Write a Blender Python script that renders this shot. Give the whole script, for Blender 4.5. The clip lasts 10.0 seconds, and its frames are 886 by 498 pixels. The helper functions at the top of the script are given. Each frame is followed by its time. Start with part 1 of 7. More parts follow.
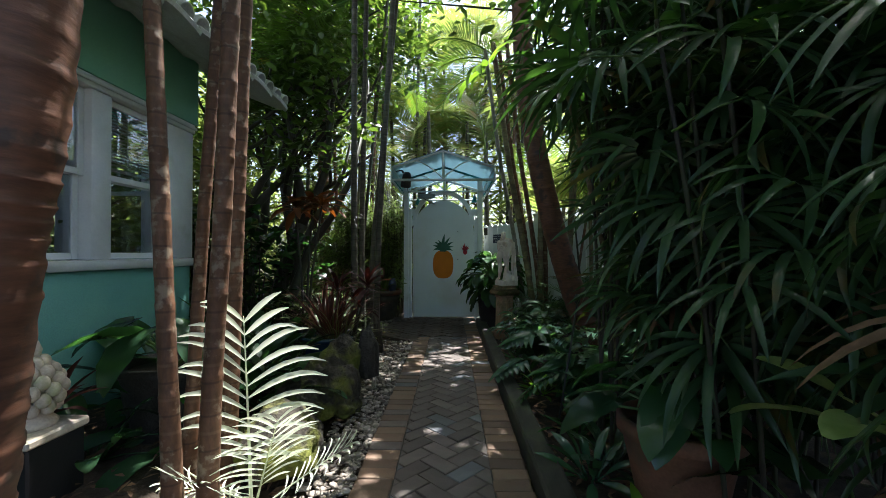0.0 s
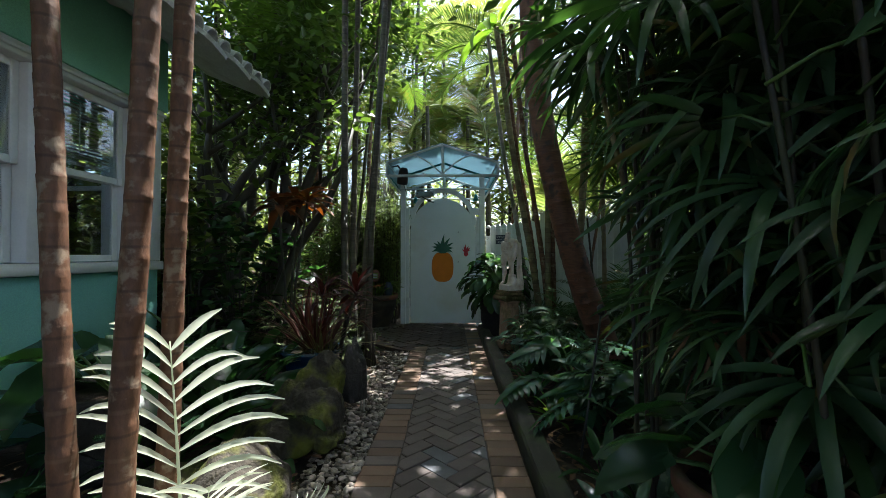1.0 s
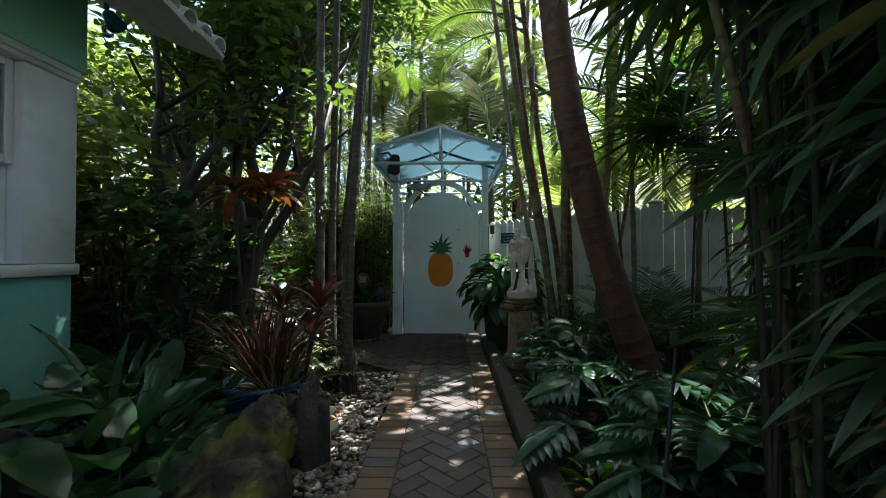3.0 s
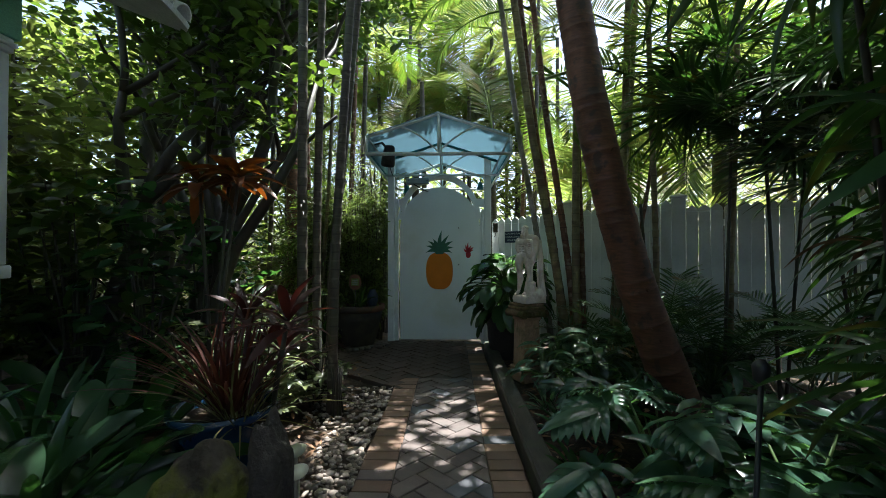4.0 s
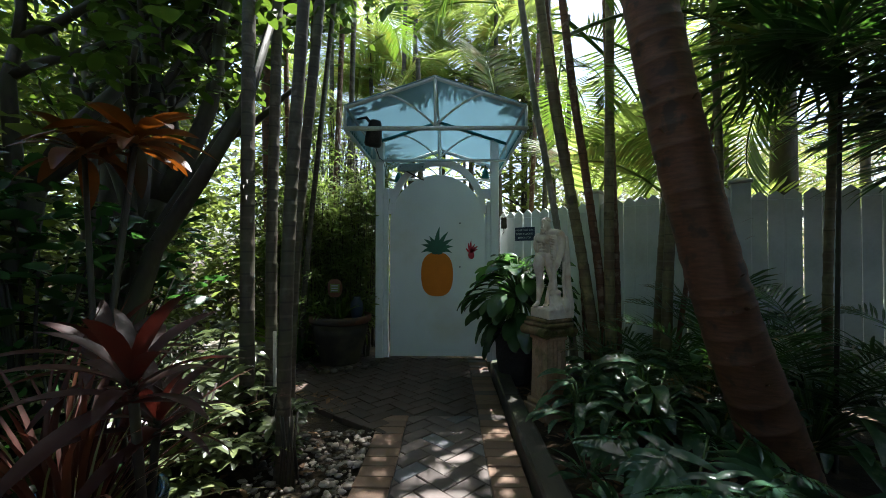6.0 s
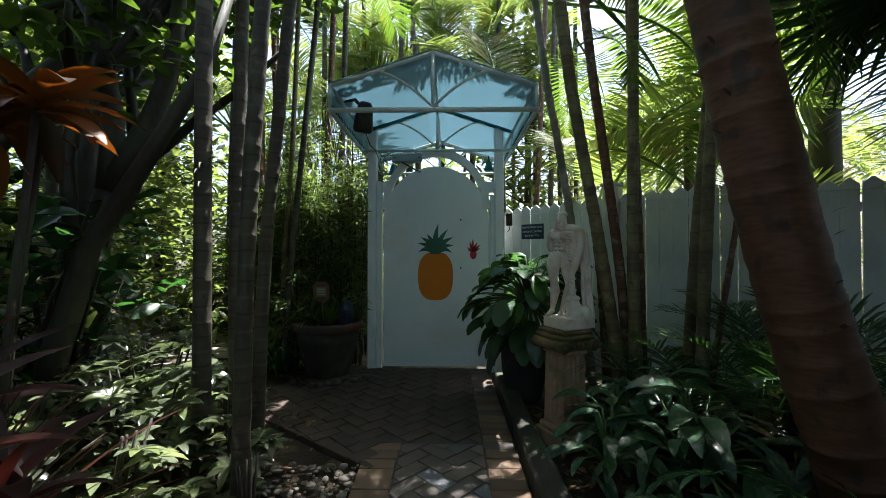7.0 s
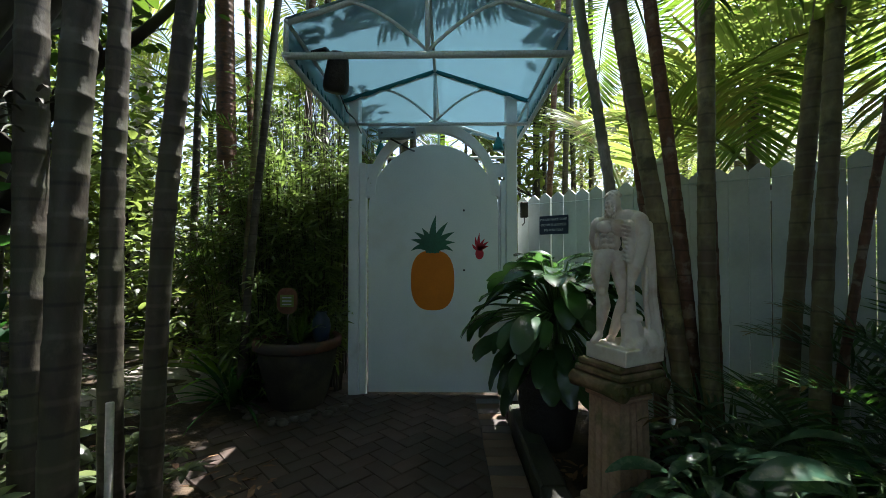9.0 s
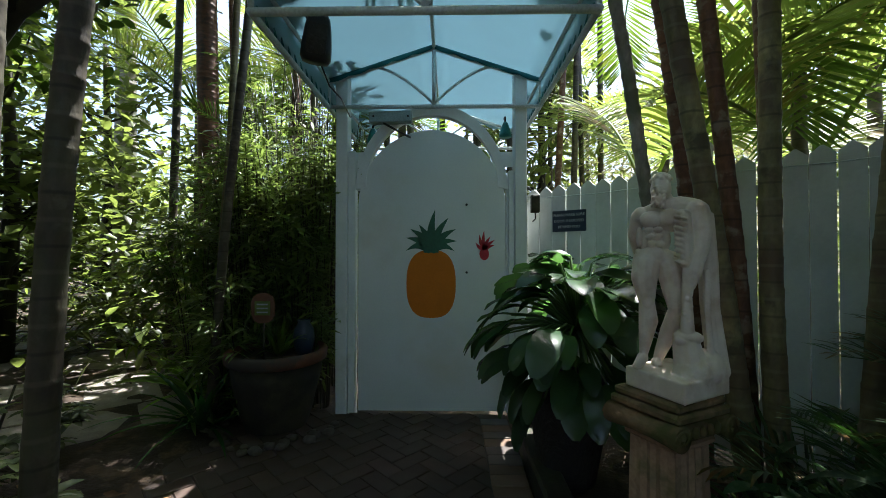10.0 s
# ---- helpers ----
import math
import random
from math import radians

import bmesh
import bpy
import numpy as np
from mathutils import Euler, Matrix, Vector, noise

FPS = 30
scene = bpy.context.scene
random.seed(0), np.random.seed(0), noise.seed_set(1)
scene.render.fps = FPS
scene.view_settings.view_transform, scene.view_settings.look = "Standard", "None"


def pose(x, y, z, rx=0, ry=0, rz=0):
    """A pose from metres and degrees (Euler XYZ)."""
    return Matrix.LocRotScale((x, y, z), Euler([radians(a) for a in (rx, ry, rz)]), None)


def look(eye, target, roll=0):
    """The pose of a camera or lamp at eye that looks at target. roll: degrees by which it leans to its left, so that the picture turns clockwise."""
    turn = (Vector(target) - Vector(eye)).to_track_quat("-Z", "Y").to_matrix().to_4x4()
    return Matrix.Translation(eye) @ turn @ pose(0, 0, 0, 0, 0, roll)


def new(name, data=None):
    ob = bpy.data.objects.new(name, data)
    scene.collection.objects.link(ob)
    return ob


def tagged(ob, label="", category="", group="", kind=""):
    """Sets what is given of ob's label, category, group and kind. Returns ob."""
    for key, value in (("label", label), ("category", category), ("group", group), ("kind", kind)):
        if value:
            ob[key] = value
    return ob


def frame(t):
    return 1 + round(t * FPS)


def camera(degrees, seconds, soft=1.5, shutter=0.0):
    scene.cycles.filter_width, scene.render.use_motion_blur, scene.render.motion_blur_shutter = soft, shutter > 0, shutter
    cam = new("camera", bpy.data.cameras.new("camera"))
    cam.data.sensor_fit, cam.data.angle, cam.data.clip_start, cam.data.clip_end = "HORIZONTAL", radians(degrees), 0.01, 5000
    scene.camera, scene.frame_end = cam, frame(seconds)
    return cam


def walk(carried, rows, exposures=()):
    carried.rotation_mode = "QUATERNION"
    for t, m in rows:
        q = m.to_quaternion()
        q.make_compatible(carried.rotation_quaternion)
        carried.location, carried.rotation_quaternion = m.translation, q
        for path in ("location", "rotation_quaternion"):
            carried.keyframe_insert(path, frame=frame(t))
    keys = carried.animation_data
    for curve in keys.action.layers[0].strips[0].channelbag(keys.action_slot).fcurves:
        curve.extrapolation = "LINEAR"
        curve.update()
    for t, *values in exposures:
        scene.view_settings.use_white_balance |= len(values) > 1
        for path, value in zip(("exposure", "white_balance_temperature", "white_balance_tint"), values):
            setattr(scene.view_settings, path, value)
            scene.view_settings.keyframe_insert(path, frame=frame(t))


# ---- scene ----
cam = camera(94.6, 10.0, soft=0.8)
# seconds, x, y, z, yaw, pitch, roll
PATH = [
    (0, 0.0000, 0.0000, 1.1556, 1.090, 0.514, -0.009),
    (0.5, -0.0016, 0.2317, 1.1589, 1.111, 0.635, -0.005),
    (1, -0.0008, 0.4572, 1.1612, 1.078, 0.712, 0.003),
    (1.5, 0.0002, 0.6663, 1.1607, 1.037, 0.770, 0.016),
    (2, 0.0003, 0.8644, 1.1587, 0.991, 0.817, 0.025),
    (2.5, -0.0001, 1.0709, 1.1591, 0.956, 0.829, 0.032),
    (4, 0.0029, 1.7322, 1.1606, 0.940, 0.843, 0.018),
    (4.5, 0.0059, 1.9588, 1.1611, 0.920, 0.861, 0.005),
    (5, 0.0054, 2.1829, 1.1597, 0.918, 0.911, -0.007),
    (5.5, 0.0040, 2.4035, 1.1597, 0.910, 0.919, -0.008),
    (7, 0.0058, 3.0615, 1.1606, 0.878, 0.891, -0.012),
    (7.5, 0.0058, 3.2732, 1.1594, 0.876, 0.834, -0.013),
    (8, 0.0061, 3.4772, 1.1589, 0.862, 0.793, -0.009),
    (8.5, 0.0052, 3.6798, 1.1598, 0.847, 0.774, -0.006),
    (9, 0.0022, 3.8815, 1.1616, 0.873, 0.763, -0.011),
    (9.5, -0.0003, 4.0825, 1.1620, 0.912, 0.755, -0.012),
    (10, -0.0013, 4.2849, 1.1621, 0.908, 0.774, -0.017),
]
EXPOSURE, KELVIN, TINT = 2.1, 5950, 10
walk(cam, [(t, pose(x, y, z, 90 + pitch, roll, yaw)) for t, x, y, z, yaw, pitch, roll in PATH], exposures=((0.0, EXPOSURE, KELVIN, TINT), (10.0, EXPOSURE, KELVIN, TINT)))

# ---------------------------------------------------------------- light
SUN_WAY = Vector((0.16, 0.29, 1.0)).normalized()      # towards the sun
world = bpy.data.worlds.new("sky")
scene.world = world
world.use_nodes = True
wn = world.node_tree.nodes
sky = wn.new("ShaderNodeTexSky")
sky.sky_type = "NISHITA"
sky.sun_disc = False
sky.sun_elevation = math.asin(SUN_WAY.z)
sky.sun_rotation = math.atan2(SUN_WAY.x, SUN_WAY.y)
sky.air_density, sky.dust_density = 1.0, 4.0
wn["Background"].inputs["Strength"].default_value = 0.10
world.node_tree.links.new(sky.outputs[0], wn["Background"].inputs["Color"])
sun_lamp = bpy.data.lights.new("sun", "SUN")
sun_lamp.energy, sun_lamp.angle, sun_lamp.color = 5.0, radians(0.53), (1.0, 0.95, 0.86)
sun = new("sun", sun_lamp)
sun.matrix_world = look((0, 0, 0), -SUN_WAY)


# ---------------------------------------------------------------- materials
def shader(name):
    m = bpy.data.materials.new(name)
    m.use_nodes = True
    n, l = m.node_tree.nodes, m.node_tree.links
    return m, n, l, n["Principled BSDF"]


def ramp(n, l, fac, stops):
    r = n.new("ShaderNodeValToRGB")
    while len(r.color_ramp.elements) < len(stops):
        r.color_ramp.elements.new(0.5)
    for e, (p, c) in zip(r.color_ramp.elements, stops):
        e.position, e.color = p, (*c, 1)
    l.new(fac, r.inputs[0])
    return r.outputs[0]


def noise_tex(n, l, scale, detail=4.0, coords="Object", stretch=None, rough=0.55):
    tc = n.new("ShaderNodeTexCoord")
    t = n.new("ShaderNodeTexNoise")
    t.inputs["Scale"].default_value, t.inputs["Detail"].default_value = scale, detail
    t.inputs["Roughness"].default_value = rough
    if stretch:
        mp = n.new("ShaderNodeMapping")
        mp.inputs["Scale"].default_value = stretch
        l.new(tc.outputs[coords], mp.inputs[0])
        l.new(mp.outputs[0], t.inputs["Vector"])
    else:
        l.new(tc.outputs[coords], t.inputs["Vector"])
    return t.outputs["Fac"]


def mixed(n, l, fac, a, b, blend="MIX"):
    m = n.new("ShaderNodeMix")
    m.data_type, m.blend_type = "RGBA", blend
    for sock, v in ((m.inputs[0], fac), (m.inputs[6], a), (m.inputs[7], b)):
        if isinstance(v, bpy.types.NodeSocket):
            l.new(v, sock)
        elif isinstance(v, (int, float)):
            sock.default_value = v
        else:
            sock.default_value = (*v, 1)
    return m.outputs[2]


def bumped(n, l, bsdf, height, strength, distance):
    b = n.new("ShaderNodeBump")
    b.inputs["Strength"].default_value, b.inputs["Distance"].default_value = strength, distance
    l.new(height, b.inputs["Height"])
    l.new(b.outputs[0], bsdf.inputs["Normal"])


def surface(name, dark, light, scale=6.0, fine=60.0, rough=0.7, bump=0.3, dist=0.004, metal=0.0, stain=None, stain_scale=2.0, stain_at=(0.5, 0.65),
            stretch=None, each=0.0, coat=0.0, grit=0.72):
    """A two-scale surface: broad variation, fine grain, optional stains; each: difference from object to object."""
    m, n, l, b = shader(name)
    broad = noise_tex(n, l, scale, stretch=stretch)
    col = ramp(n, l, broad, ((0.3, dark), (0.7, light)))
    grain = noise_tex(n, l, fine, 6.0, stretch=stretch)
    g = ramp(n, l, grain, ((0.3, (grit,) * 3), (0.7, (1.0, 1.0, 1.0))))
    col = mixed(n, l, 1.0, col, g, "MULTIPLY")
    if stain:
        s = noise_tex(n, l, stain_scale, 5.0)
        col = mixed(n, l, ramp(n, l, s, ((stain_at[0], (0, 0, 0)), (stain_at[1], (1, 1, 1)))), col, stain)
    if each:
        info = n.new("ShaderNodeObjectInfo")
        v = ramp(n, l, info.outputs["Random"], ((0.0, (1 - each,) * 3), (1.0, (1 + each * 0.6,) * 3)))
        col = mixed(n, l, 1.0, col, v, "MULTIPLY")
    l.new(col, b.inputs["Base Color"])
    b.inputs["Roughness"].default_value, b.inputs["Metallic"].default_value = rough, metal
    b.inputs["Coat Weight"].default_value = coat
    if bump:
        bumped(n, l, b, grain, bump, dist)
    return m


def leaf_mat(name, dark, light, rough=0.38, clear=0.35, tint=(0.5, 0.9, 0.15), scale=5.0, brown=0.0, isl=0.25, spots=None, spec=0.5):
    """A living leaf: waxy front, light passing through, differences from leaf to leaf; brown: share of dry tips and patches."""
    m, n, l, b = shader(name)
    geo = n.new("ShaderNodeNewGeometry")
    info = n.new("ShaderNodeObjectInfo")
    add = n.new("ShaderNodeMath")
    add.operation = "ADD"
    l.new(geo.outputs["Random Per Island"], add.inputs[0])
    l.new(info.outputs["Random"], add.inputs[1])
    fr = n.new("ShaderNodeMath")
    fr.operation = "FRACT"
    l.new(add.outputs[0], fr.inputs[0])
    broad = noise_tex(n, l, scale, 3.0)
    col = ramp(n, l, broad, ((0.3, dark), (0.72, light)))
    v = ramp(n, l, fr.outputs[0], ((0.0, (1 - isl * 2,) * 3), (0.6, (1, 1, 1)), (1.0, (1 + isl, 1 + isl, 1 - isl * 0.4))))
    col = mixed(n, l, 1.0, col, v, "MULTIPLY")
    if spots:
        s = noise_tex(n, l, 22.0, 3.0)
        col = mixed(n, l, ramp(n, l, s, ((0.5, (0, 0, 0)), (0.56, (1, 1, 1)))), col, spots)
    if brown:
        s = noise_tex(n, l, 2.6, 4.0)
        k = ramp(n, l, s, ((0.62 - brown * 0.3, (0, 0, 0)), (0.7 - brown * 0.2, (1, 1, 1))))
        col = mixed(n, l, k, col, (0.16, 0.075, 0.02))
    l.new(col, b.inputs["Base Color"])
    b.inputs["Roughness"].default_value = rough
    b.inputs["Specular IOR Level"].default_value = spec
    ribs = noise_tex(n, l, 90.0, 2.0)
    bumped(n, l, b, ribs, 0.15, 0.002)
    tr = n.new("ShaderNodeBsdfTranslucent")
    tcol = mixed(n, l, 0.55, col, tint)
    l.new(tcol, tr.inputs["Color"])
    ms = n.new("ShaderNodeMixShader")
    ms.inputs[0].default_value = clear
    l.new(b.outputs[0], ms.inputs[1])
    l.new(tr.outputs[0], ms.inputs[2])
    l.new(ms.outputs[0], n["Material Output"].inputs["Surface"])
    return m


def trunk_mat(name, dark, light, moss=None, band=0.5, patch=None, ring=None, patch_scale=7.0):
    m, n, l, b = shader(name)
    broad = noise_tex(n, l, 5.0, 5.0, stretch=(1, 1, 0.35))
    col = ramp(n, l, broad, ((0.3, dark), (0.7, light)))
    fine = noise_tex(n, l, 45.0 / max(1.0, band * 0.6), 6.0, stretch=(1, 1, band))
    col = mixed(n, l, 1.0, col, ramp(n, l, fine, ((0.3, (0.55,) * 3), (0.68, (1.05,) * 3))), "MULTIPLY")
    if patch:
        s = noise_tex(n, l, patch_scale, 5.0)
        col = mixed(n, l, ramp(n, l, s, ((0.55, (0, 0, 0)), (0.64, (0.85,) * 3))), col, patch)
    if moss:
        s = noise_tex(n, l, 3.0, 5.0)
        col = mixed(n, l, ramp(n, l, s, ((0.46, (0, 0, 0)), (0.6, (1, 1, 1)))), col, moss)
    if ring:
        tc = n.new("ShaderNodeTexCoord")
        wv = n.new("ShaderNodeTexWave")
        wv.bands_direction = "Z"
        wv.inputs["Scale"].default_value, wv.inputs["Distortion"].default_value, wv.inputs["Detail"].default_value = 2.3, 1.6, 2.0
        wv.inputs["Detail Scale"].default_value = 0.6
        l.new(tc.outputs["Object"], wv.inputs["Vector"])
        col = mixed(n, l, ramp(n, l, wv.outputs["Fac"], ((0.965, (0, 0, 0)), (0.995, (0.22,) * 3))), col, ring)
        col = mixed(n, l, ramp(n, l, wv.outputs["Fac"], ((0.0, (0.6,) * 3), (0.022, (0, 0, 0)))), col, tuple(0.35 * c for c in dark))
    l.new(col, b.inputs["Base Color"])
    b.inputs["Roughness"].default_value = 0.62
    bumped(n, l, b, fine, 0.5 if band < 1 else 0.22, 0.006)
    return m


def glass_mat(name):
    m, n, l, b = shader(name)
    b.inputs["Base Color"].default_value = (0.9, 0.95, 0.95, 1)
    b.inputs["Roughness"].default_value = 0.02
    b.inputs["Transmission Weight"].default_value = 1.0
    b.inputs["IOR"].default_value = 1.5
    return m


def canvas_mat(name, col, through_col):
    m, n, l, b = shader(name)
    t = noise_tex(n, l, 3.0, 4.0)
    c = ramp(n, l, t, ((0.3, col), (0.75, tuple(min(1, v * 1.15) for v in col))))
    l.new(c, b.inputs["Base Color"])
    b.inputs["Roughness"].default_value = 0.55
    w = noise_tex(n, l, 400.0, 2.0)
    bumped(n, l, b, w, 0.1, 0.001)
    tr = n.new("ShaderNodeBsdfTranslucent")
    tr.inputs["Color"].default_value = (*through_col, 1)
    ms = n.new("ShaderNodeMixShader")
    ms.inputs[0].default_value = 0.5
    l.new(b.outputs[0], ms.inputs[1])
    l.new(tr.outputs[0], ms.inputs[2])
    l.new(ms.outputs[0], n["Material Output"].inputs["Surface"])
    return m


M = dict(
    soil=surface("soil", (0.02, 0.013, 0.008), (0.06, 0.04, 0.025), 3, 40, 0.95, 0.8, 0.02, stain=(0.09, 0.06, 0.035), stain_scale=6, stain_at=(0.52, 0.6)),
    mortar=surface("sand_joint", (0.03, 0.025, 0.02), (0.07, 0.055, 0.045), 12, 120, 0.95, 0.5),
    brick=surface("paver_grey_brown", (0.085, 0.066, 0.058), (0.165, 0.13, 0.115), 5, 130, 0.72, 0.35, 0.003, stain=(0.07, 0.065, 0.055), stain_scale=3.5, stain_at=(0.5, 0.75), each=0.35),
    brick_edge=surface("paver_orange_brown", (0.15, 0.086, 0.052), (0.25, 0.155, 0.10), 5, 120, 0.75, 0.35, 0.003, stain=(0.10, 0.08, 0.055), stain_scale=3.0, stain_at=(0.45, 0.75), each=0.4),
    brick_blue=surface("paver_blue_grey", (0.085, 0.09, 0.10), (0.15, 0.155, 0.17), 6, 120, 0.72, 0.35, 0.003, each=0.25),
    slab=surface("paving_slab", (0.22, 0.19, 0.16), (0.38, 0.34, 0.29), 3, 90, 0.8, 0.3, 0.003, stain=(0.14, 0.12, 0.09), stain_scale=4, each=0.15),
    timber=surface("wet_dark_timber", (0.020, 0.019, 0.014), (0.055, 0.048, 0.034), 4, 50, 0.7, 0.6, 0.006, stain=(0.05, 0.07, 0.025), stain_scale=5, stain_at=(0.5, 0.7), stretch=(6, 0.8, 6)),
    pebble=surface("river_pebble", (0.15, 0.12, 0.095), (0.42, 0.36, 0.30), 9, 80, 0.65, 0.25, 0.002, each=0.6),
    cobble=surface("grey_cobble", (0.06, 0.05, 0.04), (0.17, 0.145, 0.12), 9, 80, 0.7, 0.2, 0.002, each=0.35),
    litter=surface("dry_leaf", (0.10, 0.05, 0.025), (0.32, 0.18, 0.09), 8, 60, 0.8, 0.2, each=0.3),
    door_paint=surface("white_gate_paint", (0.66, 0.70, 0.68), (0.78, 0.81, 0.79), 1.2, 70, 0.5, 0.12, 0.002, stain=(0.60, 0.60, 0.50), stain_scale=1.6, stain_at=(0.55, 0.8), grit=0.95),
    white=surface("white_paint", (0.68, 0.71, 0.71), (0.82, 0.84, 0.83), 3, 60, 0.5, 0.15, 0.002, stain=(0.55, 0.56, 0.50), stain_scale=4, stain_at=(0.6, 0.8), grit=0.93),
    fence=surface("vinyl_fence", (0.60, 0.64, 0.62), (0.72, 0.75, 0.73), 2.5, 60, 0.55, 0.1, 0.002, stain=(0.34, 0.38, 0.33), stain_scale=2.0, stain_at=(0.5, 0.8), each=0.08, grit=0.93),
    orange=surface("pineapple_orange", (0.58, 0.165, 0.003), (0.68, 0.20, 0.004), 5, 60, 0.75, 0.05, grit=0.93),
    crown=surface("pineapple_green", (0.02, 0.10, 0.055), (0.03, 0.15, 0.085), 5, 60, 0.6, 0.1),
    red=surface("red_paint", (0.45, 0.015, 0.03), (0.60, 0.03, 0.05), 9, 60, 0.55, 0.1),
    aqua=surface("aqua_stucco", (0.20, 0.50, 0.44), (0.26, 0.58, 0.50), 2, 160, 0.85, 0.35, 0.003, stain=(0.18, 0.40, 0.34), stain_scale=1.5, stain_at=(0.5, 0.8)),
    mint=surface("mint_render", (0.27, 0.64, 0.46), (0.34, 0.72, 0.53), 2, 160, 0.85, 0.3, 0.003),
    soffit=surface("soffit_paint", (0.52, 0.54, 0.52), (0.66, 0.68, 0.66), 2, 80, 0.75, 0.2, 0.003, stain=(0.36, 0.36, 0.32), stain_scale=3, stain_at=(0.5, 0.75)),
    blind=surface("blind_slat", (0.42, 0.38, 0.30), (0.55, 0.50, 0.42), 4, 60, 0.6, 0.1),
    # dark colour for walls and floor alike: indoor dimness put into the material
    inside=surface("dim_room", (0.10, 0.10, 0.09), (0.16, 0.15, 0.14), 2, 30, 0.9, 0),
    glass=glass_mat("window_glass"),
    canvas=canvas_mat("aqua_awning_canvas", (0.30, 0.48, 0.52), (0.305, 0.42, 0.475)),
    valance=canvas_mat("teal_awning_trim", (0.03, 0.22, 0.23), (0.04, 0.22, 0.24)),
    tube=surface("painted_tube", (0.60, 0.68, 0.67), (0.72, 0.79, 0.78), 6, 80, 0.4, 0.05),
    grey_metal=surface("grey_metal", (0.24, 0.31, 0.31), (0.33, 0.40, 0.40), 8, 90, 0.45, 0.1),
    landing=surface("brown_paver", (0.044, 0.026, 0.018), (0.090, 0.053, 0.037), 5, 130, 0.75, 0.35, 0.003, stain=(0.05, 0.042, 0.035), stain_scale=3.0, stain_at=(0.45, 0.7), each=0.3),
    black=surface("black_plastic", (0.012, 0.013, 0.014), (0.022, 0.023, 0.025), 8, 90, 0.45, 0.1),
    teal=surface("teal_enamel", (0.01, 0.16, 0.16), (0.02, 0.23, 0.22), 8, 90, 0.35, 0.1),
    blue_enamel=surface("blue_floodlight", (0.01, 0.13, 0.20), (0.02, 0.20, 0.29), 8, 90, 0.35, 0.1),
    sign=surface("navy_sign", (0.015, 0.03, 0.06), (0.02, 0.04, 0.08), 8, 90, 0.45, 0.05),
    letter=surface("sign_lettering", (0.55, 0.58, 0.60), (0.65, 0.68, 0.70), 8, 90, 0.5, 0),
    marble=surface("weathered_cast_marble", (0.62, 0.52, 0.42), (0.80, 0.72, 0.62), 7, 90, 0.62, 0.08, 0.001, stain=(0.50, 0.36, 0.25), stain_scale=9, stain_at=(0.52, 0.75), grit=0.93),
    pedestal=surface("mossy_terracotta_stone", (0.32, 0.19, 0.11), (0.50, 0.34, 0.22), 5, 60, 0.85, 0.4, 0.006, stain=(0.09, 0.09, 0.03), stain_scale=5, stain_at=(0.5, 0.66)),
    capital=surface("mossy_capital_stone", (0.16, 0.10, 0.045), (0.32, 0.20, 0.11), 7, 60, 0.9, 0.5, 0.006, stain=(0.07, 0.07, 0.018), stain_scale=6, stain_at=(0.40, 0.55)),
    terracotta=surface("weathered_terracotta", (0.13, 0.055, 0.03), (0.24, 0.11, 0.062), 5, 70, 0.85, 0.3, 0.004, stain=(0.10, 0.08, 0.055), stain_scale=4, stain_at=(0.5, 0.7)),
    stained_rim=surface("stained_terracotta_rim", (0.12, 0.045, 0.026), (0.23, 0.095, 0.055), 5, 70, 0.85, 0.3, 0.004, stain=(0.06, 0.05, 0.04), stain_scale=4, stain_at=(0.45, 0.6)),
    concrete=surface("stained_concrete_pot", (0.022, 0.020, 0.016), (0.060, 0.050, 0.038), 4, 70, 0.85, 0.4, 0.005, stain=(0.07, 0.06, 0.035), stain_scale=4, stain_at=(0.5, 0.7)),
    blue_glaze=surface("blue_glaze", (0.006, 0.030, 0.075), (0.014, 0.06, 0.13), 4, 50, 0.2, 0.1, 0.003, coat=0.3),
    rock=surface("mossy_boulder", (0.03, 0.026, 0.018), (0.09, 0.072, 0.05), 5, 40, 0.9, 0.9, 0.02, stain=(0.12, 0.13, 0.014), stain_scale=5, stain_at=(0.46, 0.60)),
    rock_dark=surface("dark_wet_stone", (0.018, 0.016, 0.014), (0.05, 0.043, 0.035), 5, 40, 0.8, 0.8, 0.02),
    cream=surface("cream_cast_stone", (0.52, 0.44, 0.33), (0.70, 0.62, 0.50), 8, 60, 0.8, 0.3, 0.003, stain=(0.30, 0.34, 0.16), stain_scale=5, stain_at=(0.55, 0.7)),
    cane=trunk_mat("palm_cane_brown", (0.085, 0.036, 0.017), (0.20, 0.095, 0.048), patch=(0.25, 0.19, 0.13), ring=(0.24, 0.16, 0.10), patch_scale=15.0),
    cane_pale=trunk_mat("palm_cane_grey", (0.034, 0.026, 0.018), (0.105, 0.083, 0.060), moss=(0.055, 0.056, 0.030), patch=(0.15, 0.13, 0.10), ring=(0.17, 0.145, 0.11), patch_scale=12.0),
    cane_green=trunk_mat("palm_cane_green", (0.15, 0.135, 0.055), (0.29, 0.25, 0.115), moss=(0.11, 0.075, 0.04), patch=(0.05, 0.045, 0.022), ring=(0.26, 0.24, 0.15)),
    palm_trunk=trunk_mat("palm_trunk_russet", (0.085, 0.034, 0.017), (0.20, 0.085, 0.044), patch=(0.045, 0.028, 0.020), band=5.0, patch_scale=11.0),
    bark=trunk_mat("tree_bark", (0.018, 0.014, 0.010), (0.055, 0.043, 0.030), moss=(0.036, 0.040, 0.016)),
